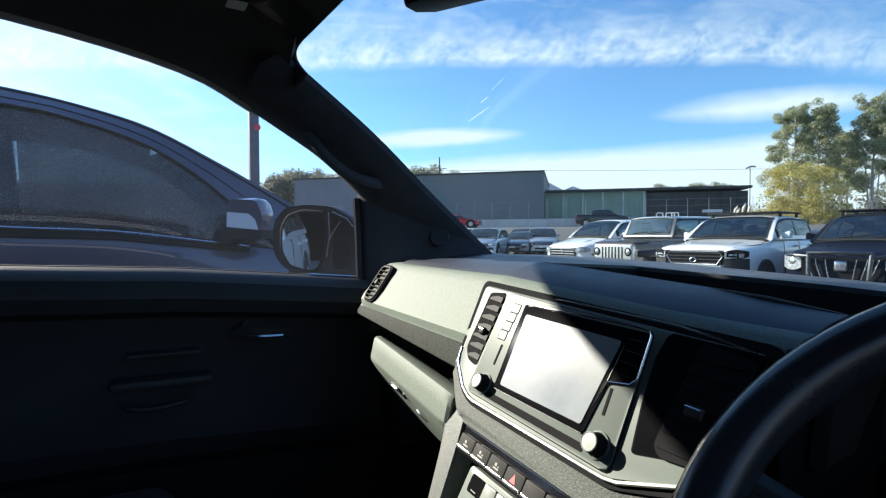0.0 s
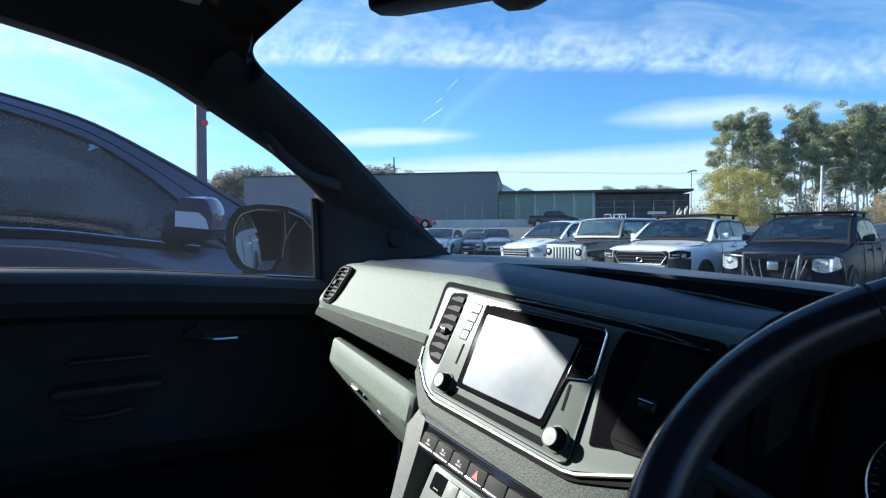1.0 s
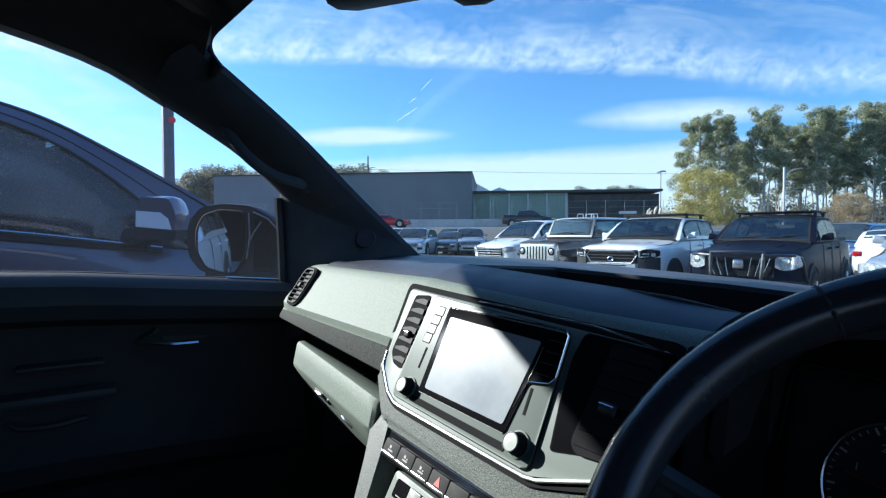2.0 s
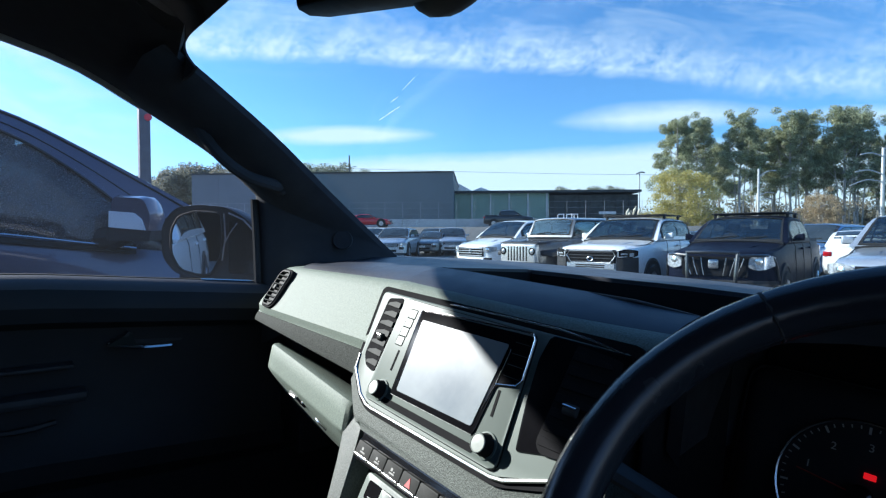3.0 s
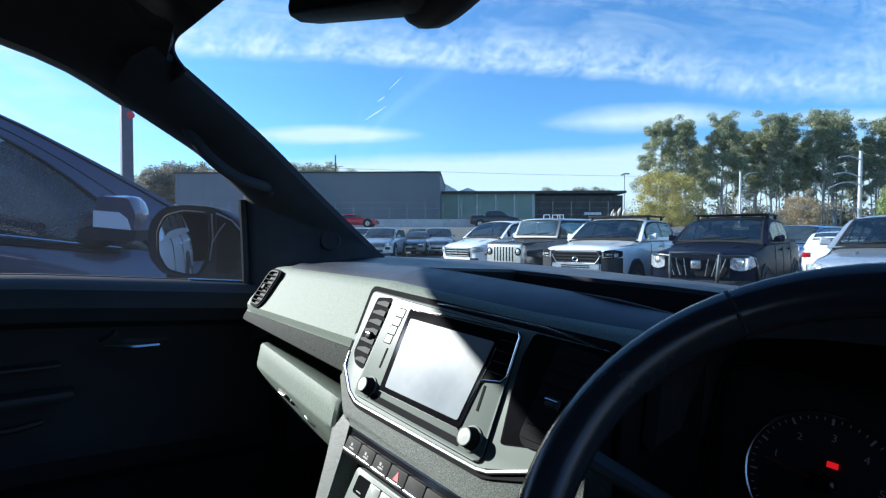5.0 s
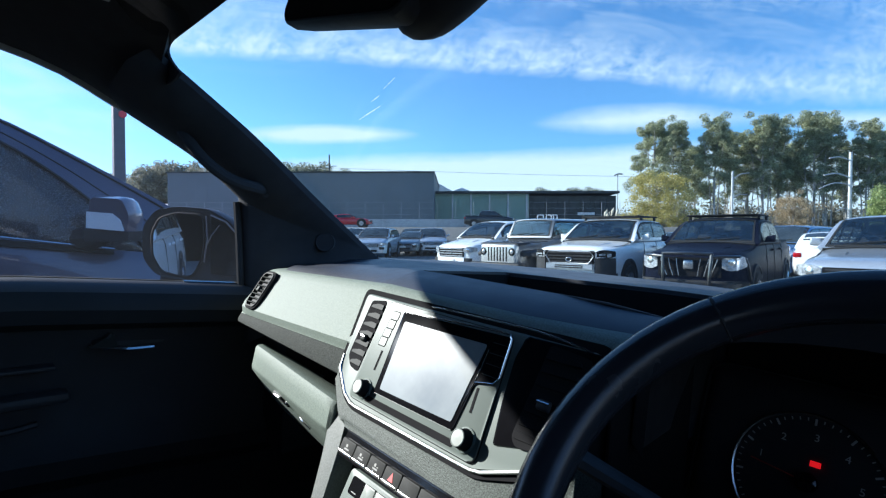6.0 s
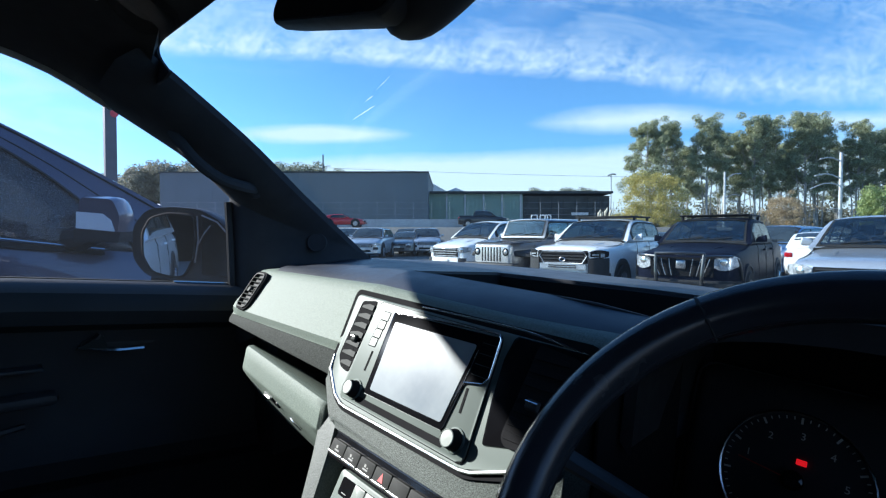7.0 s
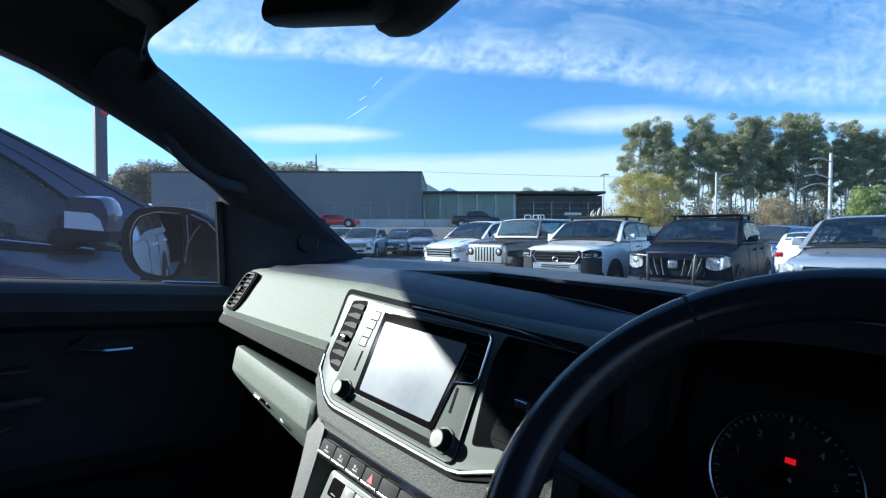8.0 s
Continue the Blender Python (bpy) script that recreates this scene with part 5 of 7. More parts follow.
    # painted roof skin over the lining
    bm = fresh()
    rings = []
    for y, z, w in ((0.300, 1.868, 0.66), (0.26, 1.885, 0.70), (0.1, 1.905, 0.74), (-0.6, 1.945, 0.77), (-1.3, 1.935, 0.77), (-1.95, 1.88, 0.75)):
        low = [Vector((w * k, y + (0.03 * (1 - k * k) if y > 0.05 else 0), z + 0.03 * (1 - k * k))) for k in (-1, -0.75, -0.4, 0, 0.4, 0.75, 1)]
        rings.append(low + [p + Vector((0, 0, 0.012)) for p in low[::-1]])
    loft(bm, rings)
    solo("roof", bm, BLACKPAINT, "black painted roof skin of the cab", "roof", CAB, "structure")
    # rounded corner between header and pillar
    for side in (1, -1):
        arc = smooth_line([(x * side, 0.262, z) for x, z in ((-0.560, 1.8095), (-0.615, 1.809), (-0.650, 1.806), (-0.6655, 1.797), (-0.654, 1.781), (-0.621, 1.7605), (-0.575, 1.7370))], 5)
        bm = fresh()
        slab(bm, [Vector((-0.50 * side, 0.262, 1.88)), Vector((-0.50 * side, 0.262, 1.815)), *arc, Vector((-0.61 * side, 0.262, 1.730)), Vector((-0.70 * side, 0.262, 1.725)), Vector((-0.80 * side, 0.262, 1.72)), Vector((-0.82 * side, 0.262, 1.88))], Vector((0, 0.005, 0)))
        solo("trim", bm, PILLAR, "dark rounded corner trim of the windscreen", "trim", CAB, "structure")
    bm = fresh()
    box(bm, (-0.600, 0.122, 1.834), (-0.560, 0.155, 1.8365), 0.0006, 1)
    solo("trim_label", bm, FRAMEGREY, "small pale label on the roof lining", "label", CAB)
    # rear wall with a window, floor, lower sides
    bm = fresh()
    box(bm, (-0.86, -1.95, 0.55), (0.86, -1.85, 1.30))
    box(bm, (-0.86, -1.92, 1.30), (-0.58, -1.85, 1.80))
    box(bm, (0.58, -1.92, 1.30), (0.86, -1.85, 1.80))
    box(bm, (-0.86, -1.92, 1.72), (0.86, -1.85, 1.90))
    solo("wall_rear", bm, LINING, "dark rear wall of the cab", "wall", CAB, "structure")
    bm = fresh()
    box(bm, (-0.90, -1.95, 0.50), (0.90, 1.25, 0.58))
    box(bm, (-0.90, 1.10, 0.5), (0.90, 1.25, 1.33))
    solo("floor", bm, CLOTH, "dark carpet floor and bulkhead of the cab", "floor", CAB, "structure")
    # pillars behind the front doors
    for s in (-1, 1):
        bm = fresh()
        hull8(bm, [(s * 0.84, -0.70, 0.6), (s * 0.78, -0.70, 0.6), (s * 0.78, -0.60, 0.6), (s * 0.84, -0.60, 0.6)], [(s * 0.84, -0.76, 1.83), (s * 0.76, -0.76, 1.83), (s * 0.76, -0.66, 1.83), (s * 0.84, -0.66, 1.83)], 0.015)
        solo("wall_post", bm, PILLAR, "dark trimmed post behind the front door", "pillar", CAB, "structure")
        bm = fresh()
        box(bm, (min(s * 0.80, s * 0.88), -1.92, 0.55), (max(s * 0.80, s * 0.88), -0.62, 1.36), 0.02)
        solo("wall_side", bm, DOORTRIM, "dark rear door trim of the cab", "wall", CAB, "structure")
    # windscreen
    bm = fresh()
    edge = [Vector((-0.53, 0.06, 1.915)), *smooth_line(SCREEN_EDGE, 3)]
    rings = []
    for p in edge:
        w = -p.x
        row = [Vector((w * k, p.y + 0.16 * (1 - k * k), p.z + 0.02 * (1 - k * k))) for k in (-1, -0.7, -0.35, 0, 0.35, 0.7, 1)]
        rings.append(row + [q + Vector((0, 0.004, 0.003)) for q in row[::-1]])
    loft(bm, rings)
    w = solo("window_1", bm, CLEAR, "clear raked windscreen of the cab", "windscreen", CAB, "structure")
    w.visible_shadow = False
    # bonnet of this vehicle, below the line of sight
    bm = fresh()
    hull8(bm, [(-0.86, 1.02, 0.7), (0.86, 1.02, 0.7), (0.8, 2.3, 0.7), (-0.8, 2.3, 0.7)], [(-0.86, 1.02, 1.28), (0.86, 1.02, 1.28), (0.74, 2.25, 1.10), (-0.74, 2.25, 1.10)], 0.05, 3)
    solo("wall_bonnet", bm, NEIGHBOUR, "bonnet closing the front of the cab", "bonnet", CAB, "structure")


cab_shell()
for s in (-1, 1):
    for y in (1.5, -1.4):
        bm = fresh()
        lathe(bm, [(0.24, -0.12), (0.36, -0.12), (0.38, -0.08), (0.38, 0.08), (0.36, 0.12), (0.24, 0.12), (0.05, 0.08)], (s * 0.78, y, 0.36), (s, 0, 0), 20, caps=True)
        solo("road_wheel", bm, TYRE, "black tyred road wheel under the cab", "wheel")


# ---- doors ----
DOORPAD = material("door_sill_pad", (0.042, 0.045, 0.052), 0.6, bump=0.5, bump_scale=800, vary=0.1)
def front_door(side, label):
    """Trim panel with belt, upper roll, handle, pocket and pull; its pane above."""
    def f(x, y, z):
        return Vector((x * side, y, z))

    d = thing("passenger_door" if side == 1 else "driver_door", f(-0.86, -0.1, 0.6), label, "car door", m=CAB)
    ys = [-0.60, -0.4, -0.24, -0.1, 0.06, 0.2, 0.35, 0.489, 0.60, 0.75]
    bz = [1.361, 1.350, 1.342, 1.338, 1.334, 1.325, 1.315, 1.305, 1.30, 1.29]
    rings = []
    for y, z in zip(ys, bz):
        prof = [(-0.875, z - 0.012), (-0.83, z), (-0.805, z - 0.006), (-0.785, z - 0.022), (-0.775, z - 0.055), (-0.785, z - 0.085), (-0.825, z - 0.105), (-0.835, z - 0.16), (-0.83, z - 0.26), (-0.80, z - 0.33), (-0.775, z - 0.36), (-0.78, z - 0.40), (-0.82, z - 0.44), (-0.83, z - 0.6), (-0.82, 0.62), (-0.90, 0.60)]
        rings.append([f(x, y, zz) for x, zz in prof])
    bm = fresh()
    loft(bm, rings)
    part("trim_panel", bm, DOORTRIM, d)
    bm = fresh()
    loft(bm, [[f(x, y, zz) for x, zz in ((-0.832, z + 0.002), (-0.806, z - 0.003), (-0.788, z - 0.018), (-0.778, z - 0.05), (-0.79, z - 0.05), (-0.80, z - 0.03), (-0.832, z - 0.01))] for y, z in zip(ys, bz)])
    part("top_pad", bm, DOORPAD, d, "grained pad along the window sill")
    bm = fresh()
    slab(bm, [f(-0.822, 0.166, 1.186), f(-0.812, 0.190, 1.203), f(-0.810, 0.207, 1.215), f(-0.806, 0.216, 1.192), f(-0.806, 0.214, 1.180)], f(0.008, 0, 0))
    part("handle_wedge", bm, VENTGREY, d)
    # belt seal strip
    bm = fresh()
    tube(bm, [f(-0.842, y, z - 0.001) for y, z in zip(ys, bz)], 0.005, 6)
    part("belt_seal", bm, RUBBER, d)
    bm = fresh()
    tube(bm, [f(-0.836, 0.352, 1.318), f(-0.836, 0.42, 1.3135), f(-0.836, 0.484, 1.309)], 0.0028, 6)
    part("belt_clip", bm, CHROME, d, "bright clip along the belt seal")
    # handle in its cup
    bm = fresh()
    slab(bm, [f(-0.838, y, z) for y, z in ((0.165, 1.195), (0.20, 1.222), (0.24, 1.232), (0.33, 1.226), (0.345, 1.205), (0.31, 1.180), (0.22, 1.176))], f(0.008, 0, 0))
    cup = part("handle_cup", bm, BLACK, d)
    bm = fresh()
    tube(bm, smooth_line([f(-0.826, 0.172, 1.188), f(-0.812, 0.20, 1.184), f(-0.800, 0.235, 1.180), f(-0.800, 0.285, 1.179)], 5), [0.011] * 6 + [0.010] * 5 + [0.009] * 5, 8, flat=0.55)
    part("door_handle", bm, CHROME, d, "satin chrome door handle")
    bm = fresh()
    tube(bm, smooth_line([f(-0.83, 0.178, 1.192), f(-0.81, 0.197, 1.203), f(-0.808, 0.206, 1.214)], 4), 0.007, 6)
    part("handle_root", bm, BLACK, d)
    bm = fresh()
    tube(bm, [f(-0.826, 0.195, 1.236), f(-0.824, 0.36, 1.231)], 0.004, 6)
    part("cup_edge", bm, BLACK, d)
    # armrest pull and pocket
    bm = fresh()
    box(bm, (min(-0.79 * side, -0.745 * side), -0.06, 1.095), (max(-0.79 * side, -0.745 * side), 0.13, 1.118), 0.010)
    part("pull_handle", bm, BLACK, d)
    bm = fresh()
    box(bm, (min(-0.835 * side, -0.80 * side), -0.03, 1.150), (max(-0.835 * side, -0.80 * side), 0.11, 1.158), 0.003)
    part("trim_line", bm, BLACK, d)
    bm = fresh()
    tube(bm, smooth_line([f(-0.79, -0.04, 1.062), f(-0.775, -0.02, 1.052), f(-0.77, 0.03, 1.05), f(-0.772, 0.08, 1.056)], 4), 0.006, 6)
    part("pocket_lip", bm, BLACK, d)
    # pane
    outer = [f(BELT_X - 0.03, y, z) for y, z in ((-0.64, 1.35), (0.505, 1.29), (0.50, 1.53), (0.38, 1.635), (0.235, 1.722), (0.075, 1.785), (-0.237, 1.828), (-0.64, 1.845))]
    bm = fresh()
    slab(bm, outer, f(-0.004, 0, 0))
    p = part("window_pane", bm, SIDEGLASS, d, "clear side window")
    p.visible_shadow = False
    # outer skin
    bm = fresh()
    loft(bm, [[f(-0.905, y, 0.6), f(-0.96, y, 0.85), f(-0.965, y, 1.1), f(-0.93, y, z - 0.05), f(-0.875, y, z - 0.006), f(-0.875, y, z - 0.2), f(-0.89, y, 0.62)] for y, z in zip(ys, bz)])
    part("outer_skin", bm, BLACKPAINT, d, "black painted outer skin")
    return d


front_door(1, "closed dark passenger door with chrome inner handle")
front_door(-1, "closed dark driver door trim")


def grab_handle():
    """Bowed handle on the left pillar."""
    g = thing("grab_handle", (-0.80, 0.47, 1.54), "curved dark grab handle on the windscreen pillar", "grab handle", m=CAB)
    pts = smooth_line([(-0.772, 0.292, 1.705), (-0.752, 0.299, 1.683), (-0.726, 0.326, 1.630), (-0.709, 0.358, 1.590), (-0.703, 0.406, 1.559), (-0.709, 0.463, 1.547), (-0.735, 0.495, 1.545)], 5)
    n = len(pts)
    bm = fresh()
    tube(bm, pts, [0.0145 - 0.002 * math.sin(math.pi * i / (n - 1)) for i in range(n)], 10)
    part("grip", bm, PILLAR, g)
    for a in (pts[0], pts[-1]):
        bm = fresh()
        lathe(bm, [(0.022, -0.025), (0.022, 0.004), (0.016, 0.012), (0.0, 0.013)], a, (0.8, -0.5, 0.1), 12, caps=True)
        part("end_cap", bm, PILLAR, g)
    return g


grab_handle()


# ---- dashboard ----
def stack(x, z, out=0.0):
    """A point of the centre stack's leaning face; out is towards the cabin."""
    out -= 0.011
    return Vector((x, 0.424 + 0.49 * (z - 1.382) - 0.898 * out, z + 0.44 * out))


def stack_plate(outline, out0, out1, bevel=0.0, seg=2):
    bm = fresh()
    loft(bm, [[stack(x, z, out0) for x, z in outline], [stack(x, z, out1) for x, z in outline]])
    if bevel:
        bm.faces.ensure_lookup_table()
        top = max(bm.faces, key=lambda q: (q.calc_center_median() - stack(0, 1.3, -1)).length if len(q.verts) == len(outline) else 0)
        bmesh.ops.bevel(bm, geom=list(top.edges), offset=bevel, segments=seg, profile=0.5, affect="EDGES")
    return bm


def rounded(x0, x1, z0, z1, r, n=4):
    """Outline of a rectangle with round corners, counter-clockwise from bottom left."""
    out = []
    for cx, cz, a0 in ((x0 + r, z0 + r, 180), (x1 - r, z0 + r, 270), (x1 - r, z1 - r, 0), (x0 + r, z1 - r, 90)):
        out += [(cx + r * math.cos(radians(a0 + 90 * k / n)), cz + r * math.sin(radians(a0 + 90 * k / n))) for k in range(n + 1)]
    return out


def polar_round(pts, r, n=3):
    """Round the corners of a polygon outline."""
    out = []
    m = len(pts)
    for i in range(m):
        p, a, b = Vector(pts[i]), Vector(pts[i - 1]), Vector(pts[(i + 1) % m])
        s, e = p + (a - p).normalized() * r, p + (b - p).normalized() * r
        for k in range(n + 1):
            t = k / n
            out.append(tuple(s.lerp(p, t).lerp(p.lerp(e, t), t)))
    return out


HEX = [(-0.108, 1.2515), (0.118, 1.2530), (0.168, 1.2695), (0.212, 1.2860), (0.216, 1.3855), (-0.182, 1.3855), (-0.1665, 1.2840), (-0.132, 1.2590)]


def grown(outline, k):
    c = Vector((0, 1.318))
    return [tuple(Vector(p) + (Vector(p) - c).normalized() * k) for p in outline]


dash = thing("dashboard", (0, 0.6, 1.0), "dark grey grained dashboard with sunlit passenger side", "dashboard", m=CAB)


def passenger_dash():
    """Lofted passenger side: ridge, broad panel, crease, lower lip; x from the door to the stack, the door end rounded off."""
    ends = {-0.724: (0.030, 0.75), -0.717: (0.018, 0.5), -0.702: (0.007, 0.22), -0.680: (0.0, 0.05)}
    whole = [-0.724, -0.717, -0.702, -0.680, -0.64, -0.54, -0.42, -0.3, -0.2, -0.165]
    bridge = [-0.165, -0.13, -0.09, -0.05, 0.0, 0.06, 0.12, 0.168, 0.226]
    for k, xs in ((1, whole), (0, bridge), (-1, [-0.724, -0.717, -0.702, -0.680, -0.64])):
        rings = []
        for x in xs:
            s = min((x + 0.688) / 0.523, 1.0)
            back, pinch = ends.get(x, (0.0, 0.0))
            ridge = Vector((lerp(0.498, 0.452, s), lerp(1.362, 1.397, s)))
            crease = Vector((lerp(0.433, 0.398, s), lerp(1.266, 1.302, s)))
            low = Vector((lerp(0.427, 0.391, s), lerp(1.245, 1.262, s)))
            middle = (ridge + crease) / 2
            ridge, crease, low = (p.lerp(middle, pinch) + Vector((back, 0)) for p in (ridge, crease, low))
            if k == 0:
                crease, low = Vector((0.470, 1.345)), Vector((0.478, 1.335))
            prof = [ridge + Vector((0.06, 0.004)), ridge + Vector((0.018, 0.002)), ridge + Vector((0.004, 0.0)), ridge + Vector((-0.005, -0.004)), ridge + Vector((-0.013, -0.014)), ridge.lerp(crease, 0.32) + Vector((-0.006, 0)),
                    ridge.lerp(crease, 0.6) + Vector((-0.006, 0)), crease + Vector((-0.001, 0.012)), crease + Vector((0.0, 0.003)), crease + Vector((0.0015, -0.004)), low + Vector((0.0, 0.006)), low + Vector((0.002, 0.0)), low + Vector((0.012, -0.004)), low + Vector((0.12, 0)), ridge + Vector((0.12, -0.05))]
            rings.append([Vector((x * (k or 1), y, z)) for y, z in prof])
        bm = fresh()
        loft(bm, rings)
        # k = -1 is the driver's copy: its shade is put into a near-black colour
        part("fascia_panel", bm, GRAIN if k >= 0 else GAP, dash, "grey grained fascia panel" if k >= 0 else "driver side fascia coloured near black for its shade")
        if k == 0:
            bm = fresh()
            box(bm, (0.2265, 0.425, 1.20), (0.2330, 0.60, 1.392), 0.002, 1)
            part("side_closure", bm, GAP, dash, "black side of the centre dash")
            continue
        # coarse strip under the crease
        bm = fresh()
        rings = []
        for x in xs[3:] if k == 1 else xs:
            s = (x + 0.688) / 0.523
            a, b = Vector((x * k, lerp(0.433, 0.398, s) - 0.001, lerp(1.266, 1.302, s) - 0.003)), Vector((x * k, lerp(0.427, 0.391, s) - 0.002, lerp(1.245, 1.262, s) + 0.002))
            c = b + Vector((0, 0.006, -0.005))
            rings.append([a, a.lerp(b, 0.5) + Vector((0, -0.0015, 0)), b, c, c + Vector((0, 0.01, 0.001)), a + Vector((0, 0.01, 0))])
        loft(bm, rings)
        # driver's strip likewise coloured near black as shade
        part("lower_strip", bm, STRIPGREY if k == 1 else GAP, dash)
        # open shelf and its floor, the shade inside put into the colour
        bm = fresh()
        rings = []
        for x in xs if k < 0 else (-0.540, -0.45, -0.3, -0.2, -0.165):
            s = (x + 0.688) / 0.523
            y0, z0 = lerp(0.408, 0.368, s), lerp(1.226, 1.230, s)
            rings.append([Vector((x * k, y, z)) for y, z in ((y0 + 0.060, z0 - 0.085), (y0 + 0.20, z0 - 0.085), (y0 + 0.21, z0 + 0.07), (y0 + 0.23, z0 + 0.07), (y0 + 0.22, z0 - 0.10), (y0 + 0.060, z0 - 0.095))])
        loft(bm, rings)
        part("shelf", bm, GAP, dash, "open shelf coloured near black for its inner shade")


passenger_dash()


def glove_box():
    """Leaning lid that follows the shelf: a lit upper face, a tucked-under lower face, with a pull, a round lock and a seam."""
    xs = [-0.522, -0.518, -0.508, -0.45, -0.38, -0.28, -0.19, -0.166, -0.160]
    rings = []
    for i, x in enumerate(xs):
        s = (x + 0.530) / 0.37
        e = {0: 0.010, 1: 0.003, len(xs) - 1: 0.004}.get(i, 0.0)
        y0, z0, z1 = lerp(0.399, 0.366, s) + e, lerp(1.232, 1.234, s) - e * 0.4, lerp(1.190, 1.194, s)
        prof = [(y0 + 0.014, z0), (y0 + 0.004, z0), (y0, z0 - 0.004), (y0 - 0.003, lerp(z0, z1, 0.5)), (y0 - 0.0060, z1 + 0.003), (y0 - 0.0062, z1), (y0 - 0.005, z1 - 0.004), (y0 + 0.024, z1 - 0.048), (y0 + 0.064, z1 - 0.100), (y0 + 0.115, z1 - 0.150), (y0 + 0.17, z1 - 0.190), (y0 + 0.17, z1 - 0.06)]
        rings.append([Vector((x, y, z)) for y, z in prof])
    bm = fresh()
    loft(bm, rings)
    lid = part("glove_box_lid", bm, GRAIN, dash, "grey glove box lid")

    def low_face(x, k, out=0.0):
        s = (x + 0.530) / 0.37
        y0, z1 = lerp(0.399, 0.366, s), lerp(1.190, 1.194, s)
        return Vector((x, y0 - 0.005 + 0.029 * k - 0.80 * out, z1 - 0.004 - 0.044 * k - 0.60 * out))

    bm = fresh()
    lathe(bm, [(0.0065, -0.01), (0.0065, 0.001), (0.005, 0.003), (0.003, 0.002), (0.0, 0.002)], low_face(-0.352, 0.50), (0, -0.87, -0.49), 16, caps=True)
    part("lock", bm, CHROME, lid, "round lock")
    bm = fresh()
    loft(bm, [[low_face(x, k, out) for x, k, out in ((x0, 0.28, 0.0), (x0, 0.28, 0.003), (x0, 0.62, 0.003), (x0, 0.62, 0.0))] for x0 in (-0.405, -0.368)])
    part("pull_recess", bm, BLACK, lid)
    bm = fresh()
    tube(bm, smooth_line([low_face(-0.407, 0.42, 0.004), low_face(-0.392, 0.25, 0.005), low_face(-0.366, 0.24, 0.004)], 4), 0.0022, 6)
    part("pull_edge", bm, CHROME, lid)
    bm = fresh()
    tube(bm, smooth_line([low_face(-0.300, 0.62, 0.002), low_face(-0.288, 0.70, 0.003), low_face(-0.274, 0.90, 0.002)], 4), 0.0018, 6)
    part("pull_edge", bm, CHROME, lid)


glove_box()


def lower_dash():
    for k in (1, -1):
        bm = fresh()
        hull8(bm, [(-0.80 * k, 0.74, 0.7), (-0.12 * k, 0.68, 0.7), (-0.12 * k, 0.95, 0.7), (-0.80 * k, 0.95, 0.7)], [(-0.80 * k, 0.72, 1.02), (-0.12 * k, 0.66, 1.02), (-0.12 * k, 0.95, 1.02), (-0.80 * k, 0.95, 1.02)], 0.02)
        # coloured near black for the shade below the glove box
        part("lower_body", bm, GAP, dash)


lower_dash()
for k in (1, -1):
    bm = fresh()
    box(bm, (min(-0.815 * k, -0.690 * k), 0.545, 0.9), (max(-0.815 * k, -0.690 * k), 1.0, 1.345), 0.012)
    part("end_filler", bm, BLACK, dash, "black end of the dashboard")


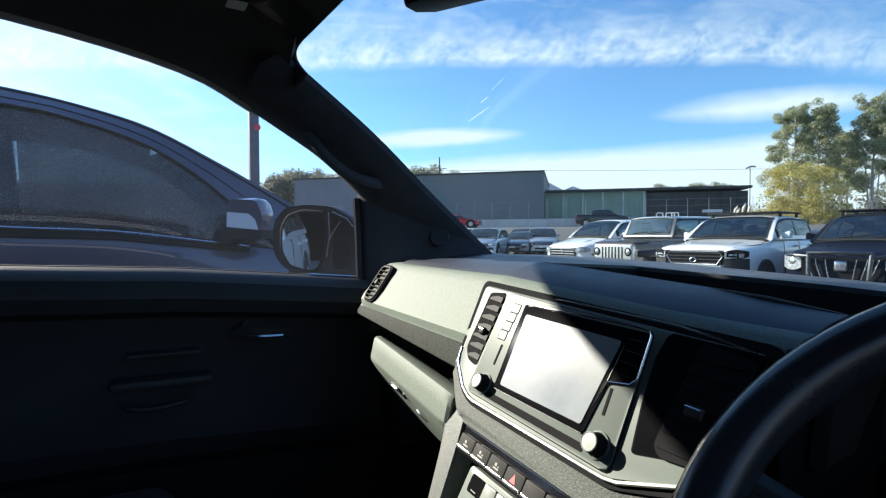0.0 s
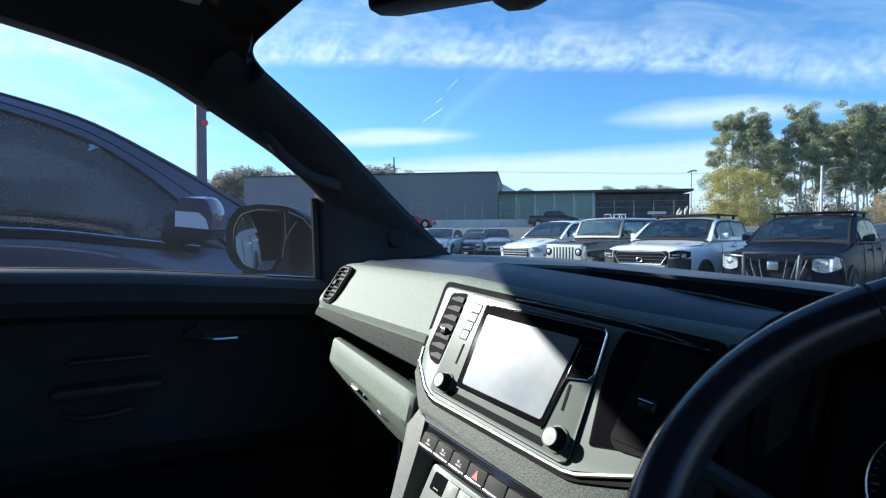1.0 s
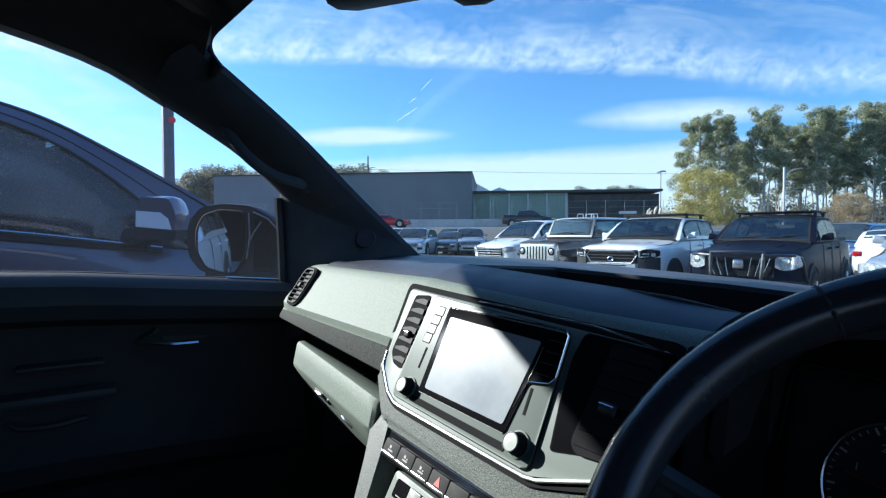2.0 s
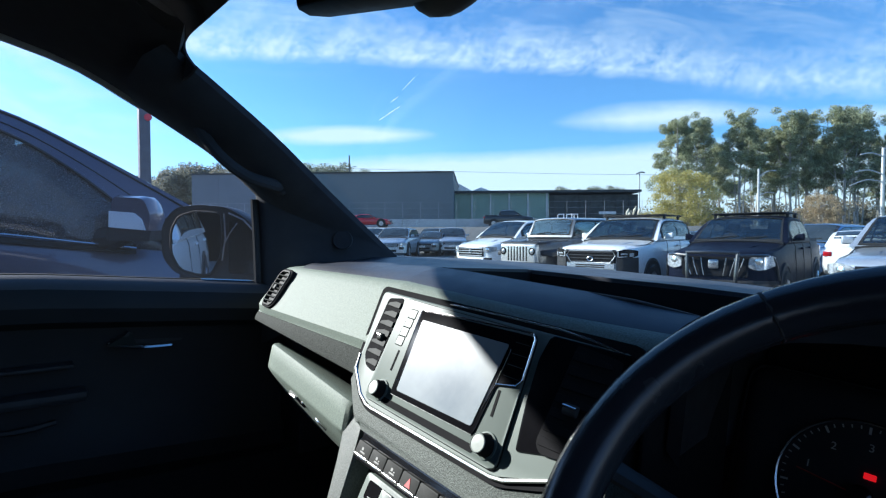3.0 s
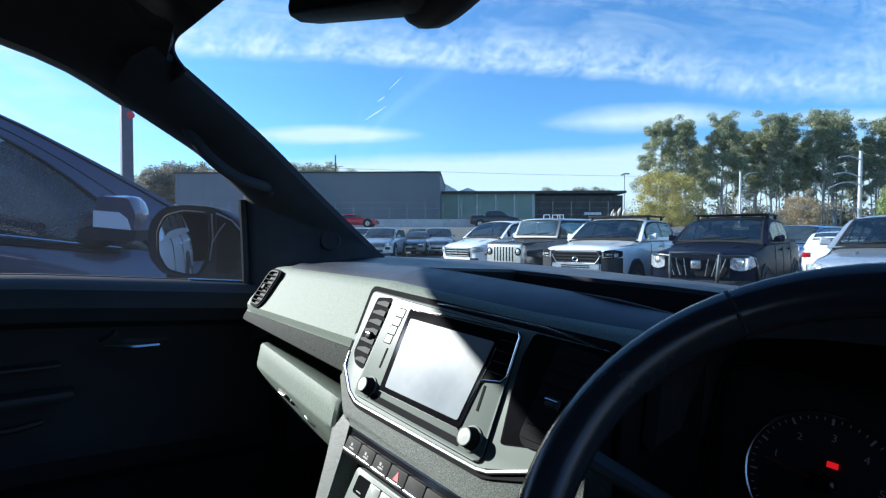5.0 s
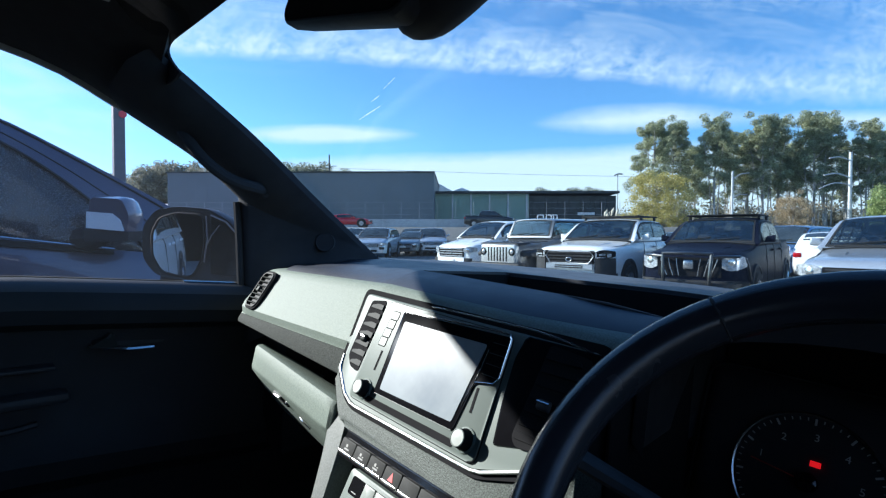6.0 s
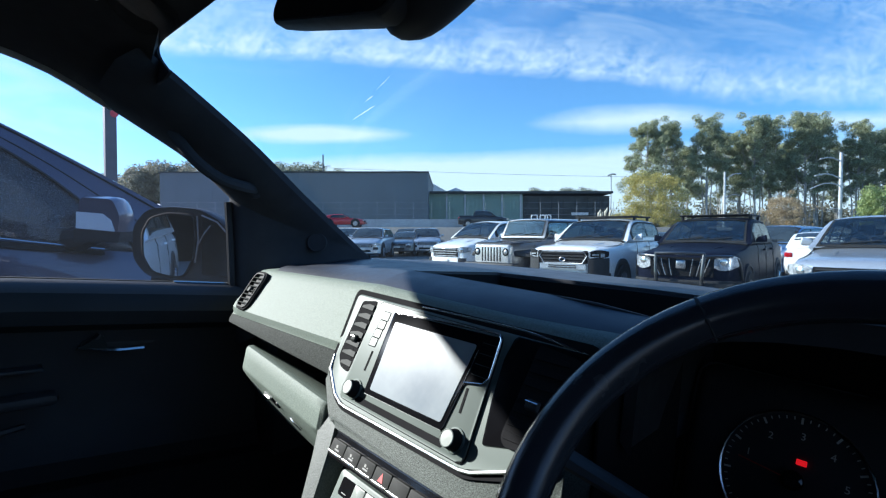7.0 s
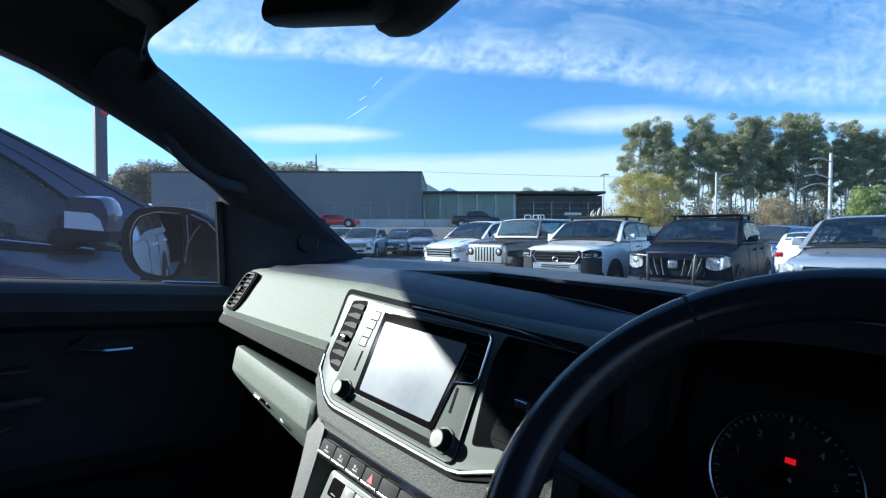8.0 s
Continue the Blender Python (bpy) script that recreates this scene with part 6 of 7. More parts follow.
def dash_top():
    """Crowned soft pad with an open tray behind the centre."""
    xs = [-0.80, -0.76, -0.6, -0.4, -0.25, -0.172, -0.168, -0.1, 0.0, 0.1, 0.225, 0.23, 0.4, 0.65, 0.655, 0.76, 0.80]
    rings = []
    for x in xs:
        s = min(max((abs(x) - 0.16) / 0.6, 0), 1)
        y0, z0 = lerp(0.452, 0.505, s) + (0.09 if abs(x) > 0.7 else 0.0), lerp(1.398, 1.360, s)
        zf = lerp(1.418, 1.362, s)
        zr = 1.412 + 0.022 * min(x, 0.1) - 0.02 * s * s
        tray = -0.17 < x < 0.228
        open_front = 0.228 < x < 0.652
        drop = 0.12 if tray else 0.0
        yf = max(0.512, y0 + 0.07)
        yr = 0.735 + 0.14 * min(max(x + 0.18, 0), 0.43)
        zt = min(zf, zr) - drop if tray else lerp(zf, zr, 0.1)
        zu = zt - 0.004 if tray else lerp(zf, zr, 0.9)
        prof = [(y0 + 0.002, z0 - 0.004), (y0 + 0.012, z0 + 0.004), (y0 + 0.04, lerp(z0, zf, 0.7)), (yf, zf), (yf + 0.004, zt), (yr - 0.004, zu), (yr, zr), (0.90, zr + 0.001), (1.0, zr - 0.006), (1.10, 1.33), (1.10, 1.28), (y0 + 0.1, 1.26)]
        if open_front:
            prof = [(max(y, 0.70 + 0.004 * i), z) for i, (y, z) in enumerate(prof[:11])] + [(0.80, 1.26)]
        rings.append([Vector((x, y, z)) for y, z in prof])
    bm = fresh()
    loft(bm, rings)
    part("top_pad", bm, PAD, dash, "soft black top pad with open tray")
    # matt black sheet added over the tray's back and floor to hold their shade
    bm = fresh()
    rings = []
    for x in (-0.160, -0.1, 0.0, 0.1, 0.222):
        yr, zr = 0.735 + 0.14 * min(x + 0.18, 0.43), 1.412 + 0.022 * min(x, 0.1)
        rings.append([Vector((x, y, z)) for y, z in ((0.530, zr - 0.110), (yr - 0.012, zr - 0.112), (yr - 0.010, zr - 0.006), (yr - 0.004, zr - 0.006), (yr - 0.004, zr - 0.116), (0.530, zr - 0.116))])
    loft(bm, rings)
    part("tray_liner", bm, GAP, dash, "matt black sheet added for shade in the dash top")
    # slim bead added along the tray's front edge to catch the pad's highlight
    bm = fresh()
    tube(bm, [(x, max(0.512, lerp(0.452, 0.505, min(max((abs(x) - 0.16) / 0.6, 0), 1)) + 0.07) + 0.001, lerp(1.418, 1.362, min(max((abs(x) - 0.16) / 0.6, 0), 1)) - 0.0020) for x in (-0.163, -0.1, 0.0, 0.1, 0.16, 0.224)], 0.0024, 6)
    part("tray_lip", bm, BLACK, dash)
    # the same for the tray's left wall, darkened as if shaded
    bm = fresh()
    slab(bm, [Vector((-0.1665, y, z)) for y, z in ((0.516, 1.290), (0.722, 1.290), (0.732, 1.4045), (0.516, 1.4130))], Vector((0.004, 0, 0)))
    part("tray_liner", bm, GAP, dash, "matt black sheet added for shade in the dash top")
    # upright black sheet added behind the dials, standing for shade there
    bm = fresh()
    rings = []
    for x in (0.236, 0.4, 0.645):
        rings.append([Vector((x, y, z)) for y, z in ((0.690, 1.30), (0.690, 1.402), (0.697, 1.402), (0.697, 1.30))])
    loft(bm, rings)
    part("tray_liner", bm, GAP, dash, "matt black sheet added for shade in the dash top")


dash_top()


def side_vent(parent, m, w, h, slats, frame_mat, name="side_vent", tab=True):
    """Slatted outlet in a bevelled frame; local x across, y up, z out."""
    bm = fresh()
    outer, inner = rounded(-w / 2 + 0.004, w / 2 - 0.004, -h / 2 + 0.004, h / 2 - 0.004, 0.016, 6), rounded(-w / 2 + 0.008, w / 2 - 0.008, -h / 2 + 0.008, h / 2 - 0.008, 0.012, 6)
    loft(bm, [[m @ Vector((x, y, -0.02)) for x, y in outer], [m @ Vector((x, y, 0.0065)) for x, y in outer], [m @ Vector((x * 0.985, y * 0.985, 0.0085)) for x, y in outer], [m @ Vector((x * 1.01, y * 1.01, 0.0085)) for x, y in inner], [m @ Vector((x, y, 0.0065)) for x, y in inner], [m @ Vector((x, y, -0.004)) for x, y in inner]], caps=False)
    frame_ob = part(name, bm, frame_mat, parent)
    bm = fresh()
    edge = rounded(-w / 2, w / 2, -h / 2, h / 2, 0.019, 6)
    loft(bm, [[m @ Vector((x, y, -0.02)) for x, y in edge], [m @ Vector((x, y, 0.0058)) for x, y in edge], [m @ Vector((x, y, 0.0058)) for x, y in outer], [m @ Vector((x, y, -0.02)) for x, y in outer]], caps=False)
    ob = new("vent_gap", to_mesh("vent_gap", bm, GAP))
    ob.parent, ob.matrix_parent_inverse = frame_ob, Matrix()
    bm = fresh()
    slab(bm, [m @ Vector((x, y, 0.0)) for x, y in inner], m.to_3x3() @ Vector((0, 0, 0.0015)))
    ob = new("vent_back", to_mesh("vent_back", bm, RUBBER))
    ob.parent, ob.matrix_parent_inverse = frame_ob, Matrix()
    for i in range(slats):
        y = lerp(-h / 2 + 0.016, h / 2 - 0.016, i / (slats - 1))
        bm = fresh()
        box(bm, (-w / 2 + 0.0065, y - 0.0009, 0.0018), (w / 2 - 0.0065, y + 0.0009, 0.0096), 0.0004, 1)
        bmesh.ops.transform(bm, matrix=m @ Matrix.Translation((0, y, 0.005)) @ pose(0, 0, 0, 22) @ Matrix.Translation((0, -y, -0.005)), verts=bm.verts)
        ob = new("slat", to_mesh("slat", bm, VENTGREY))
        ob.parent, ob.matrix_parent_inverse = frame_ob, Matrix()
    if tab:
        bm = fresh()
        box(bm, (-0.006, -0.006, 0.004), (0.006, 0.006, 0.013), 0.002, 2)
        bmesh.ops.transform(bm, matrix=m, verts=bm.verts)
        ob = new("vent_tab", to_mesh("vent_tab", bm, VENTGREY))
        ob.parent, ob.matrix_parent_inverse = frame_ob, Matrix()
    return frame_ob


def frame_at(p, right, up):
    r = Vector(right).normalized()
    n = r.cross(Vector(up)).normalized()
    u = n.cross(r)
    m = Matrix((r, u, n)).transposed().to_4x4()
    m.translation = p
    return m


side_vent(dash, frame_at((-0.621, 0.4535, 1.321), (1, -0.06, 0.05), (-0.15, 0.55, 0.83)), 0.068, 0.093, 7, SWITCHGREY)
side_vent(dash, frame_at((0.623, 0.4535, 1.321), (1, 0.06, -0.05), (0.15, 0.55, 0.83)), 0.062, 0.093, 7, SWITCHGREY)


# ---- centre stack ----
def centre_stack():
    c = thing("centre_stack", (0, 0.5, 0.7), "grey centre stack with chrome edged surround", "console", m=CAB)
    core = polar_round(HEX, 0.010)
    lower = [(-0.118, 1.2225), (0.122, 1.2225), (0.190, 1.244), (0.226, 1.262), (0.226, 1.302), (-0.182, 1.302), (-0.1815, 1.272), (-0.136, 1.232)]
    part("surround", stack_plate(polar_round(lower, 0.008), -0.10, 0.0, 0.006), COARSE, c, "coarse grained surround")
    part("black_gap", stack_plate(polar_round([(-0.112, 1.2435), (0.120, 1.2450), (0.170, 1.2610), (0.220, 1.2800), (0.223, 1.3940), (-0.192, 1.3920), (-0.1765, 1.2810), (-0.138, 1.2530)], 0.012), -0.06, 0.0030), GAP, c)
    # chrome line along the lower edge and along the top to the driver's side
    bm = fresh()
    tube(bm, [stack(x, z, 0.006) for x, z in ((0.208, 1.2835), (0.165, 1.2672), (0.128, 1.2535), (0.114, 1.2512), (0.0885, 1.2508), (-0.0194, 1.2502), (-0.099, 1.2494), (-0.112, 1.2505), (-0.132, 1.2575), (-0.1665, 1.2825), (-0.1705, 1.300))], 0.0021, 6)
    part("chrome_line", bm, CHROME, c, "bright chrome line")
    bm = fresh()
    tube(bm, [stack(x, z, 0.006) for x, z in ((-0.035, 1.3888), (0.0, 1.3895), (0.06, 1.3903), (0.13, 1.391))] + [stack(x, z, 0.005) for x, z in ((0.17, 1.3885), (0.205, 1.384))], 0.0011, 6)
    part("chrome_line", bm, CHROME, c, "bright chrome line")
    part("face_plate", stack_plate(core, -0.02, 0.006, 0.003, 3), SATIN, c)
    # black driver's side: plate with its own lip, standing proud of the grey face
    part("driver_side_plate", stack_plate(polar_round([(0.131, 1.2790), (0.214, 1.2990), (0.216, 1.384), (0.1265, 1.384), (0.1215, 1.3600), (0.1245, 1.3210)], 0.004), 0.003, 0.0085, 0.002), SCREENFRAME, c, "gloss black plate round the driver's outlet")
    for s in (-1, 1):
        wide = 1.0 if s < 0 else 1.5
        base = 0.1215 if s < 0 else 0.150
        high = 0.0 if s < 0 else 0.0025

        def ax(x):
            return s * (base + (x - 0.1215) * wide)

        lip = [(ax(x), z) for x, z in ((0.161, 1.3770), (0.1275, 1.3815), (0.1215, 1.2930), (0.127, 1.2860), (0.147, 1.2895), (0.1605, 1.3020))]
        lip = lip if s > 0 else lip[::-1]
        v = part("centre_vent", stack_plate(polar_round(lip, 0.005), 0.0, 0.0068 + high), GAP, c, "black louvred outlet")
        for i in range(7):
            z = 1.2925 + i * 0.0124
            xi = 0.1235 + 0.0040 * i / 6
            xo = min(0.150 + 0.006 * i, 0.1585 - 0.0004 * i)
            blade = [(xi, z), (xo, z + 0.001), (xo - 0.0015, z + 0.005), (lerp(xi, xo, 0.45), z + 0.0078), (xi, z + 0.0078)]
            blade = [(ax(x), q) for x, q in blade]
            # driver's slats take a blacker colour than the passenger's, standing for shade
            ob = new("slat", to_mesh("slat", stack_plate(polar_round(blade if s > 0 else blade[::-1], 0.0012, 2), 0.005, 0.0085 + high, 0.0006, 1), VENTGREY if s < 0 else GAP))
            ob.parent = v
        bm = fresh()
        hull8(bm, [stack(ax(x), z, 0.008 + high) for x, z in ((0.1445, 1.322), (0.133, 1.322), (0.133, 1.333), (0.1445, 1.333))], [stack(ax(x), z, 0.013 + high) for x, z in ((0.1435, 1.324), (0.134, 1.324), (0.134, 1.331), (0.1435, 1.331))], 0.002)
        ob = new("vent_tab", to_mesh("vent_tab", bm, VENTGREY if s < 0 else BLACK))
        ob.parent = v
        bm = fresh()
        tube(bm, [stack(ax(x), q, 0.0133 + high) for x, q in ((0.1435, 1.3295), (0.134, 1.3295))], 0.0011, 5)
        ob = new("tab_line", to_mesh("tab_line", bm, CHROME))
        ob.parent = v
    # lower column: dark recess between two tapering side rails
    part("lower_recess", stack_plate([(-0.150, 0.80), (0.150, 0.80), (0.150, 1.222), (-0.150, 1.222)], -0.16, -0.045), GAP, c)
    rail = [(-0.168, 1.246), (-0.1705, 1.232), (-0.1695, 1.206), (-0.146, 1.178), (-0.128, 1.127), (-0.122, 1.02), (-0.122, 0.80), (-0.103, 0.80), (-0.106, 1.02), (-0.1105, 1.133), (-0.1150, 1.156), (-0.1165, 1.188), (-0.1310, 1.203), (-0.1330, 1.246)]
    for s in (1, -1):
        pts = [(s * x, z) for x, z in rail]
        part("side_rail", stack_plate(pts if s > 0 else pts[::-1], -0.12, -0.016, 0.005, 3), RAILGREY, c, "grained side rail of the lower column")
    part("switch_strip", stack_plate(rounded(-0.1180, 0.1200, 1.1900, 1.2215, 0.003), -0.04, -0.0150), GLOSS, c, "gloss black strip over the switches")
    bm = fresh()
    tube(bm, [stack(x, 1.2190, -0.0135) for x in (-0.1160, 0.118)], 0.0016, 6)
    part("strip_edge", bm, GLOSS, c)
    for i in range(7):
        x0 = -0.1145 + i * 0.0325
        sw = part("switch", stack_plate(rounded(x0, x0 + 0.0312, 1.1945, 1.2115, 0.002), -0.03, -0.0095, 0.0012), SWITCHGREY, c)
        ob = new("switch_edge", to_mesh("switch_edge", stack_plate(rounded(x0 + 0.0008, x0 + 0.0304, 1.1938, 1.1974, 0.001), -0.012, -0.0078, 0.0006), CHROME))
        ob.parent = sw
        if i == 3:
            tri = [(x0 + 0.0105, 1.1990), (x0 + 0.0205, 1.1990), (x0 + 0.0155, 1.2085)]
            ob = new("warning_triangle", to_mesh("warning_triangle", stack_plate(tri, -0.010, -0.0090), HAZARD))
            ob.parent = sw
        elif i < 3:
            for k, (a, b, z0, z1) in enumerate(((0.011, 0.021, 1.2000, 1.2016), (0.0125, 0.016, 1.2030, 1.2062), (0.018, 0.0205, 1.2026, 1.2040))[:3 - (i == 0)]):
                ob = new("marking", to_mesh("marking", stack_plate(rounded(x0 + a, x0 + b, z0, z1, 0.0005, 2), -0.010, -0.0091), DIMMARK))
                ob.parent = sw
    part("climate_panel", stack_plate(rounded(-0.0845, 0.0845, 1.060, 1.1870, 0.006), -0.06, -0.0185, 0.002), SATIN, c, "satin grey climate panel")
    for s in (-1, 1):
        part("climate_display", stack_plate(rounded(min(s * 0.0735, s * 0.0475), max(s * 0.0735, s * 0.0475), 1.1615, 1.1810, 0.003), -0.019, -0.0172), GLOSS, c, "small dark display")
        part("display_mark", stack_plate(rounded(s * 0.0605 - 0.006, s * 0.0605 + 0.004, 1.1645, 1.1655, 0.0004, 2), -0.0175, -0.0169), DIMMARK, c)
    for k in range(4):
        x = -0.0450 + 0.0232 * k
        part("climate_key", stack_plate(rounded(x, x + 0.0215, 1.1600, 1.1815, 0.002), -0.02, -0.0150, 0.0012), KNOBCAP, c, "pale climate key")
    for x in (-0.055, 0.055):
        bm = fresh()
        lathe(bm, [(0.021, 0.0), (0.0205, 0.014), (0.018, 0.016), (0.0, 0.016)], stack(x, 1.125, -0.0185), stack(0, 1.3, 1) - stack(0, 1.3), 24, caps=True)
        part("climate_knob", bm, BLACK, c)
    return c


centre_stack()


def infotainment():
    """Radio unit: face plate, glass screen, key columns, disc slot and two turning knobs."""
    u = thing("infotainment_unit", (0, 0.40, 1.25), "grey radio unit with glossy touch screen and knobs", "radio", m=CAB)
    edge = polar_round([(-0.1195, 1.2575), (0.1185, 1.2560), (0.1100, 1.3805), (-0.1195, 1.3815)], 0.010, 4)
    part("face_plate", stack_plate(edge, 0.002, 0.0095, 0.0015), SATIN, u)
    bm = fresh()
    tube(bm, [stack(x, z, 0.0072) for x, z in grown(edge, 0.0006)], 0.0009, 5, closed=True)
    part("edge_line", bm, GAP, u)
    # gloss black panel round the screen, with the key field on the driver's side
    glass_edge = [(-0.0705, 1.2735), (0.0775, 1.2745), (0.0840, 1.3250), (0.1085, 1.3295), (0.1125, 1.3360), (0.1090, 1.3775), (-0.0775, 1.3735)]
    part("black_glass", stack_plate(polar_round(glass_edge, 0.004), 0.008, 0.0112, 0.0006), SCREENFRAME, u, "gloss black screen surround")
    part("screen", stack_plate(polar_round([(-0.0600, 1.2800), (0.0725, 1.2815), (0.0815, 1.3640), (-0.0665, 1.3620)], 0.003), 0.010, 0.0122), SCREEN, u, "glossy dusty touch screen with sky glare in its colour")
    for q, r in ((((-0.072, 1.3735), (0.0, 1.3768), (0.0866, 1.3800), (0.1065, 1.3800), (0.1112, 1.3755), (0.1140, 1.3370), (0.1085, 1.3297), (0.083, 1.3250)), 0.0011), (((0.0775, 1.3000), (0.0835, 1.3255), (0.0860, 1.3600)), 0.0007), (((-0.0690, 1.2738), (0.0765, 1.2748)), 0.0004)):
        bm = fresh()
        tube(bm, [stack(x, z, 0.0114) for x, z in q], r, 5)
        part("trim_line", bm, CHROME if r > 0.0005 else SATIN, u, "thin bright line")
    for i in range(4):
        z = 1.3655 - i * 0.0113
        x = -0.0920 - 0.0012 * i
        part("key", stack_plate(rounded(x - 0.0072, x + 0.0072, z - 0.0052, z + 0.0052, 0.0012, 2), 0.008, 0.0102, 0.0004, 1), SATIN, u)
        bm = fresh()
        tube(bm, [stack(px, pz, 0.0096) for px, pz in rounded(x - 0.0076, x + 0.0076, z - 0.0056, z + 0.0056, 0.0014, 2)], 0.0005, 4, closed=True)
        part("key_line", bm, VENTGREY, u)
        bm = fresh()
        tube(bm, [stack(px, 1.368 - i * 0.0108, 0.0114) for px in (0.0885, 0.1095)], 0.0005, 4)
        part("key_line", bm, VENTGREY, u)
    for x0, z0, x1, z1 in ((-0.0885, 1.2965, -0.0890, 1.3210), (0.0915, 1.2970, 0.0898, 1.3215)):
        part("slot", stack_plate([(x0 - 0.0016, z0), (x0 + 0.0016, z0), (x1 + 0.0016, z1), (x1 - 0.0016, z1)], 0.008, 0.0100), GAP, u)
    part("disc_slot", stack_plate(rounded(-0.082, 0.084, 1.2605, 1.2675, 0.002), 0.008, 0.0101), GAP, u, "black disc slot")
    axis = (stack(0, 1.3, 1) - stack(0, 1.3)).normalized()
    for x in (-0.0910, 0.0985):
        at = stack(x, 1.2725, 0.0095)
        bm = fresh()
        lathe(bm, [(0.0136, 0.0), (0.0134, 0.0016), (0.0118, 0.0022)], at, axis, 28)
        k = part("knob", bm, SATIN, u, "black knob with pale metal cap")
        bm = fresh()
        lathe(bm, [(0.0112, 0.0), (0.0109, 0.003), (0.0096, 0.0125), (0.0093, 0.0135)], at, axis, 28)
        ob = new("knob_skirt", to_mesh("knob_skirt", bm, GAP))
        ob.parent = k
        bm = fresh()
        lathe(bm, [(0.0094, 0.0128), (0.0093, 0.0139), (0.0087, 0.0144), (0.0081, 0.0139), (0.0, 0.0141)], at, axis, 28, caps=True)
        cap = new("knob_cap", to_mesh("knob_cap", bm, KNOBCAP))
        cap.parent = k
    return u


infotainment()


# ---- steering wheel, instruments ----
WC, WT, WR = Vector((0.443, 0.283, 1.336)), radians(40), 0.178


def wheel_point(r, deg, out=0.0):
    a = radians(deg)
    u, v = Vector((1, 0, 0)), Vector((0, math.sin(WT), math.cos(WT)))
    n = u.cross(v)
    return WC + r * (math.cos(a) * u + math.sin(a) * v) + n * out


def steering_wheel():
    s = thing("steering_wheel", WC, "black leather steering wheel with stitched rim", "steering wheel", m=CAB)
    bm = fresh()
    tube(bm, [wheel_point(WR, d) for d in range(0, 360, 5)], 0.0165, 12, closed=True)
    part("rim", bm, LEATHER, s)
    for d in (128, 52):
        bm = fresh()
        c = wheel_point(WR, d)
        t = (wheel_point(WR, d + 1) - wheel_point(WR, d - 1)).normalized()
        lathe(bm, [(0.0160, -0.0018), (0.01685, 0.0), (0.0160, 0.0018)], c, t, 16)
        part("rim_seam", bm, RUBBER, s)
    hub = wheel_point(0.045, 270)
    bm = fresh()
    lathe(bm, [(0.066, -0.03), (0.070, 0.0), (0.055, 0.020), (0.0, 0.028)], hub, wheel_point(0, 0, 1) - WC, 24, caps=True)
    part("hub", bm, BLACK, s)
    for d in (196, -16, 250, 290):
        bm = fresh()
        a, b = wheel_point(WR, d + 6), wheel_point(WR, d - 6)
        side = (a - b).normalized() * 0.022
        out = (wheel_point(0, 0, 1) - WC).normalized()
        hull8(bm, [hub - side - out * 0.01, hub + side - out * 0.01, a - out * 0.006, b - out * 0.006], [hub - side + out * 0.015, hub + side + out * 0.015, a + out * 0.006, b + out * 0.006], 0.006)
        part("spoke", bm, BLACK, s)
    bm = fresh()
    tube(bm, [WC + Vector((0, 0.06, -0.04)), WC + Vector((0, 0.24, -0.17))], 0.045, 12)
    part("column_shroud", bm, BLACK, s)
    for k in (-1, 1):
        bm = fresh()
        a = WC + Vector((k * 0.04, 0.075, -0.045))
        tube(bm, [a, a + Vector((k * 0.09, 0.0, 0.012)), a + Vector((k * 0.17, -0.012, 0.03))], [0.010, 0.009, 0.012], 8, flat=0.6)
        part("stalk", bm, BLACK, s)
    return s


steering_wheel()


def text_part(body, m, size, mat, parent, name="numeral"):
    cu = bpy.data.curves.new(name, "FONT")
    cu.body, cu.size, cu.align_x, cu.align_y, cu.extrude = body, size, "CENTER", "CENTER", 0.0002
    tmp = bpy.data.objects.new(name, cu)
    scene.collection.objects.link(tmp)
    me = bpy.data.meshes.new_from_object(tmp)
    bpy.data.objects.remove(tmp)
    me.transform(m)
    me.materials.append(mat)
    ob = new(name, me)
    ob.parent = parent
    return ob


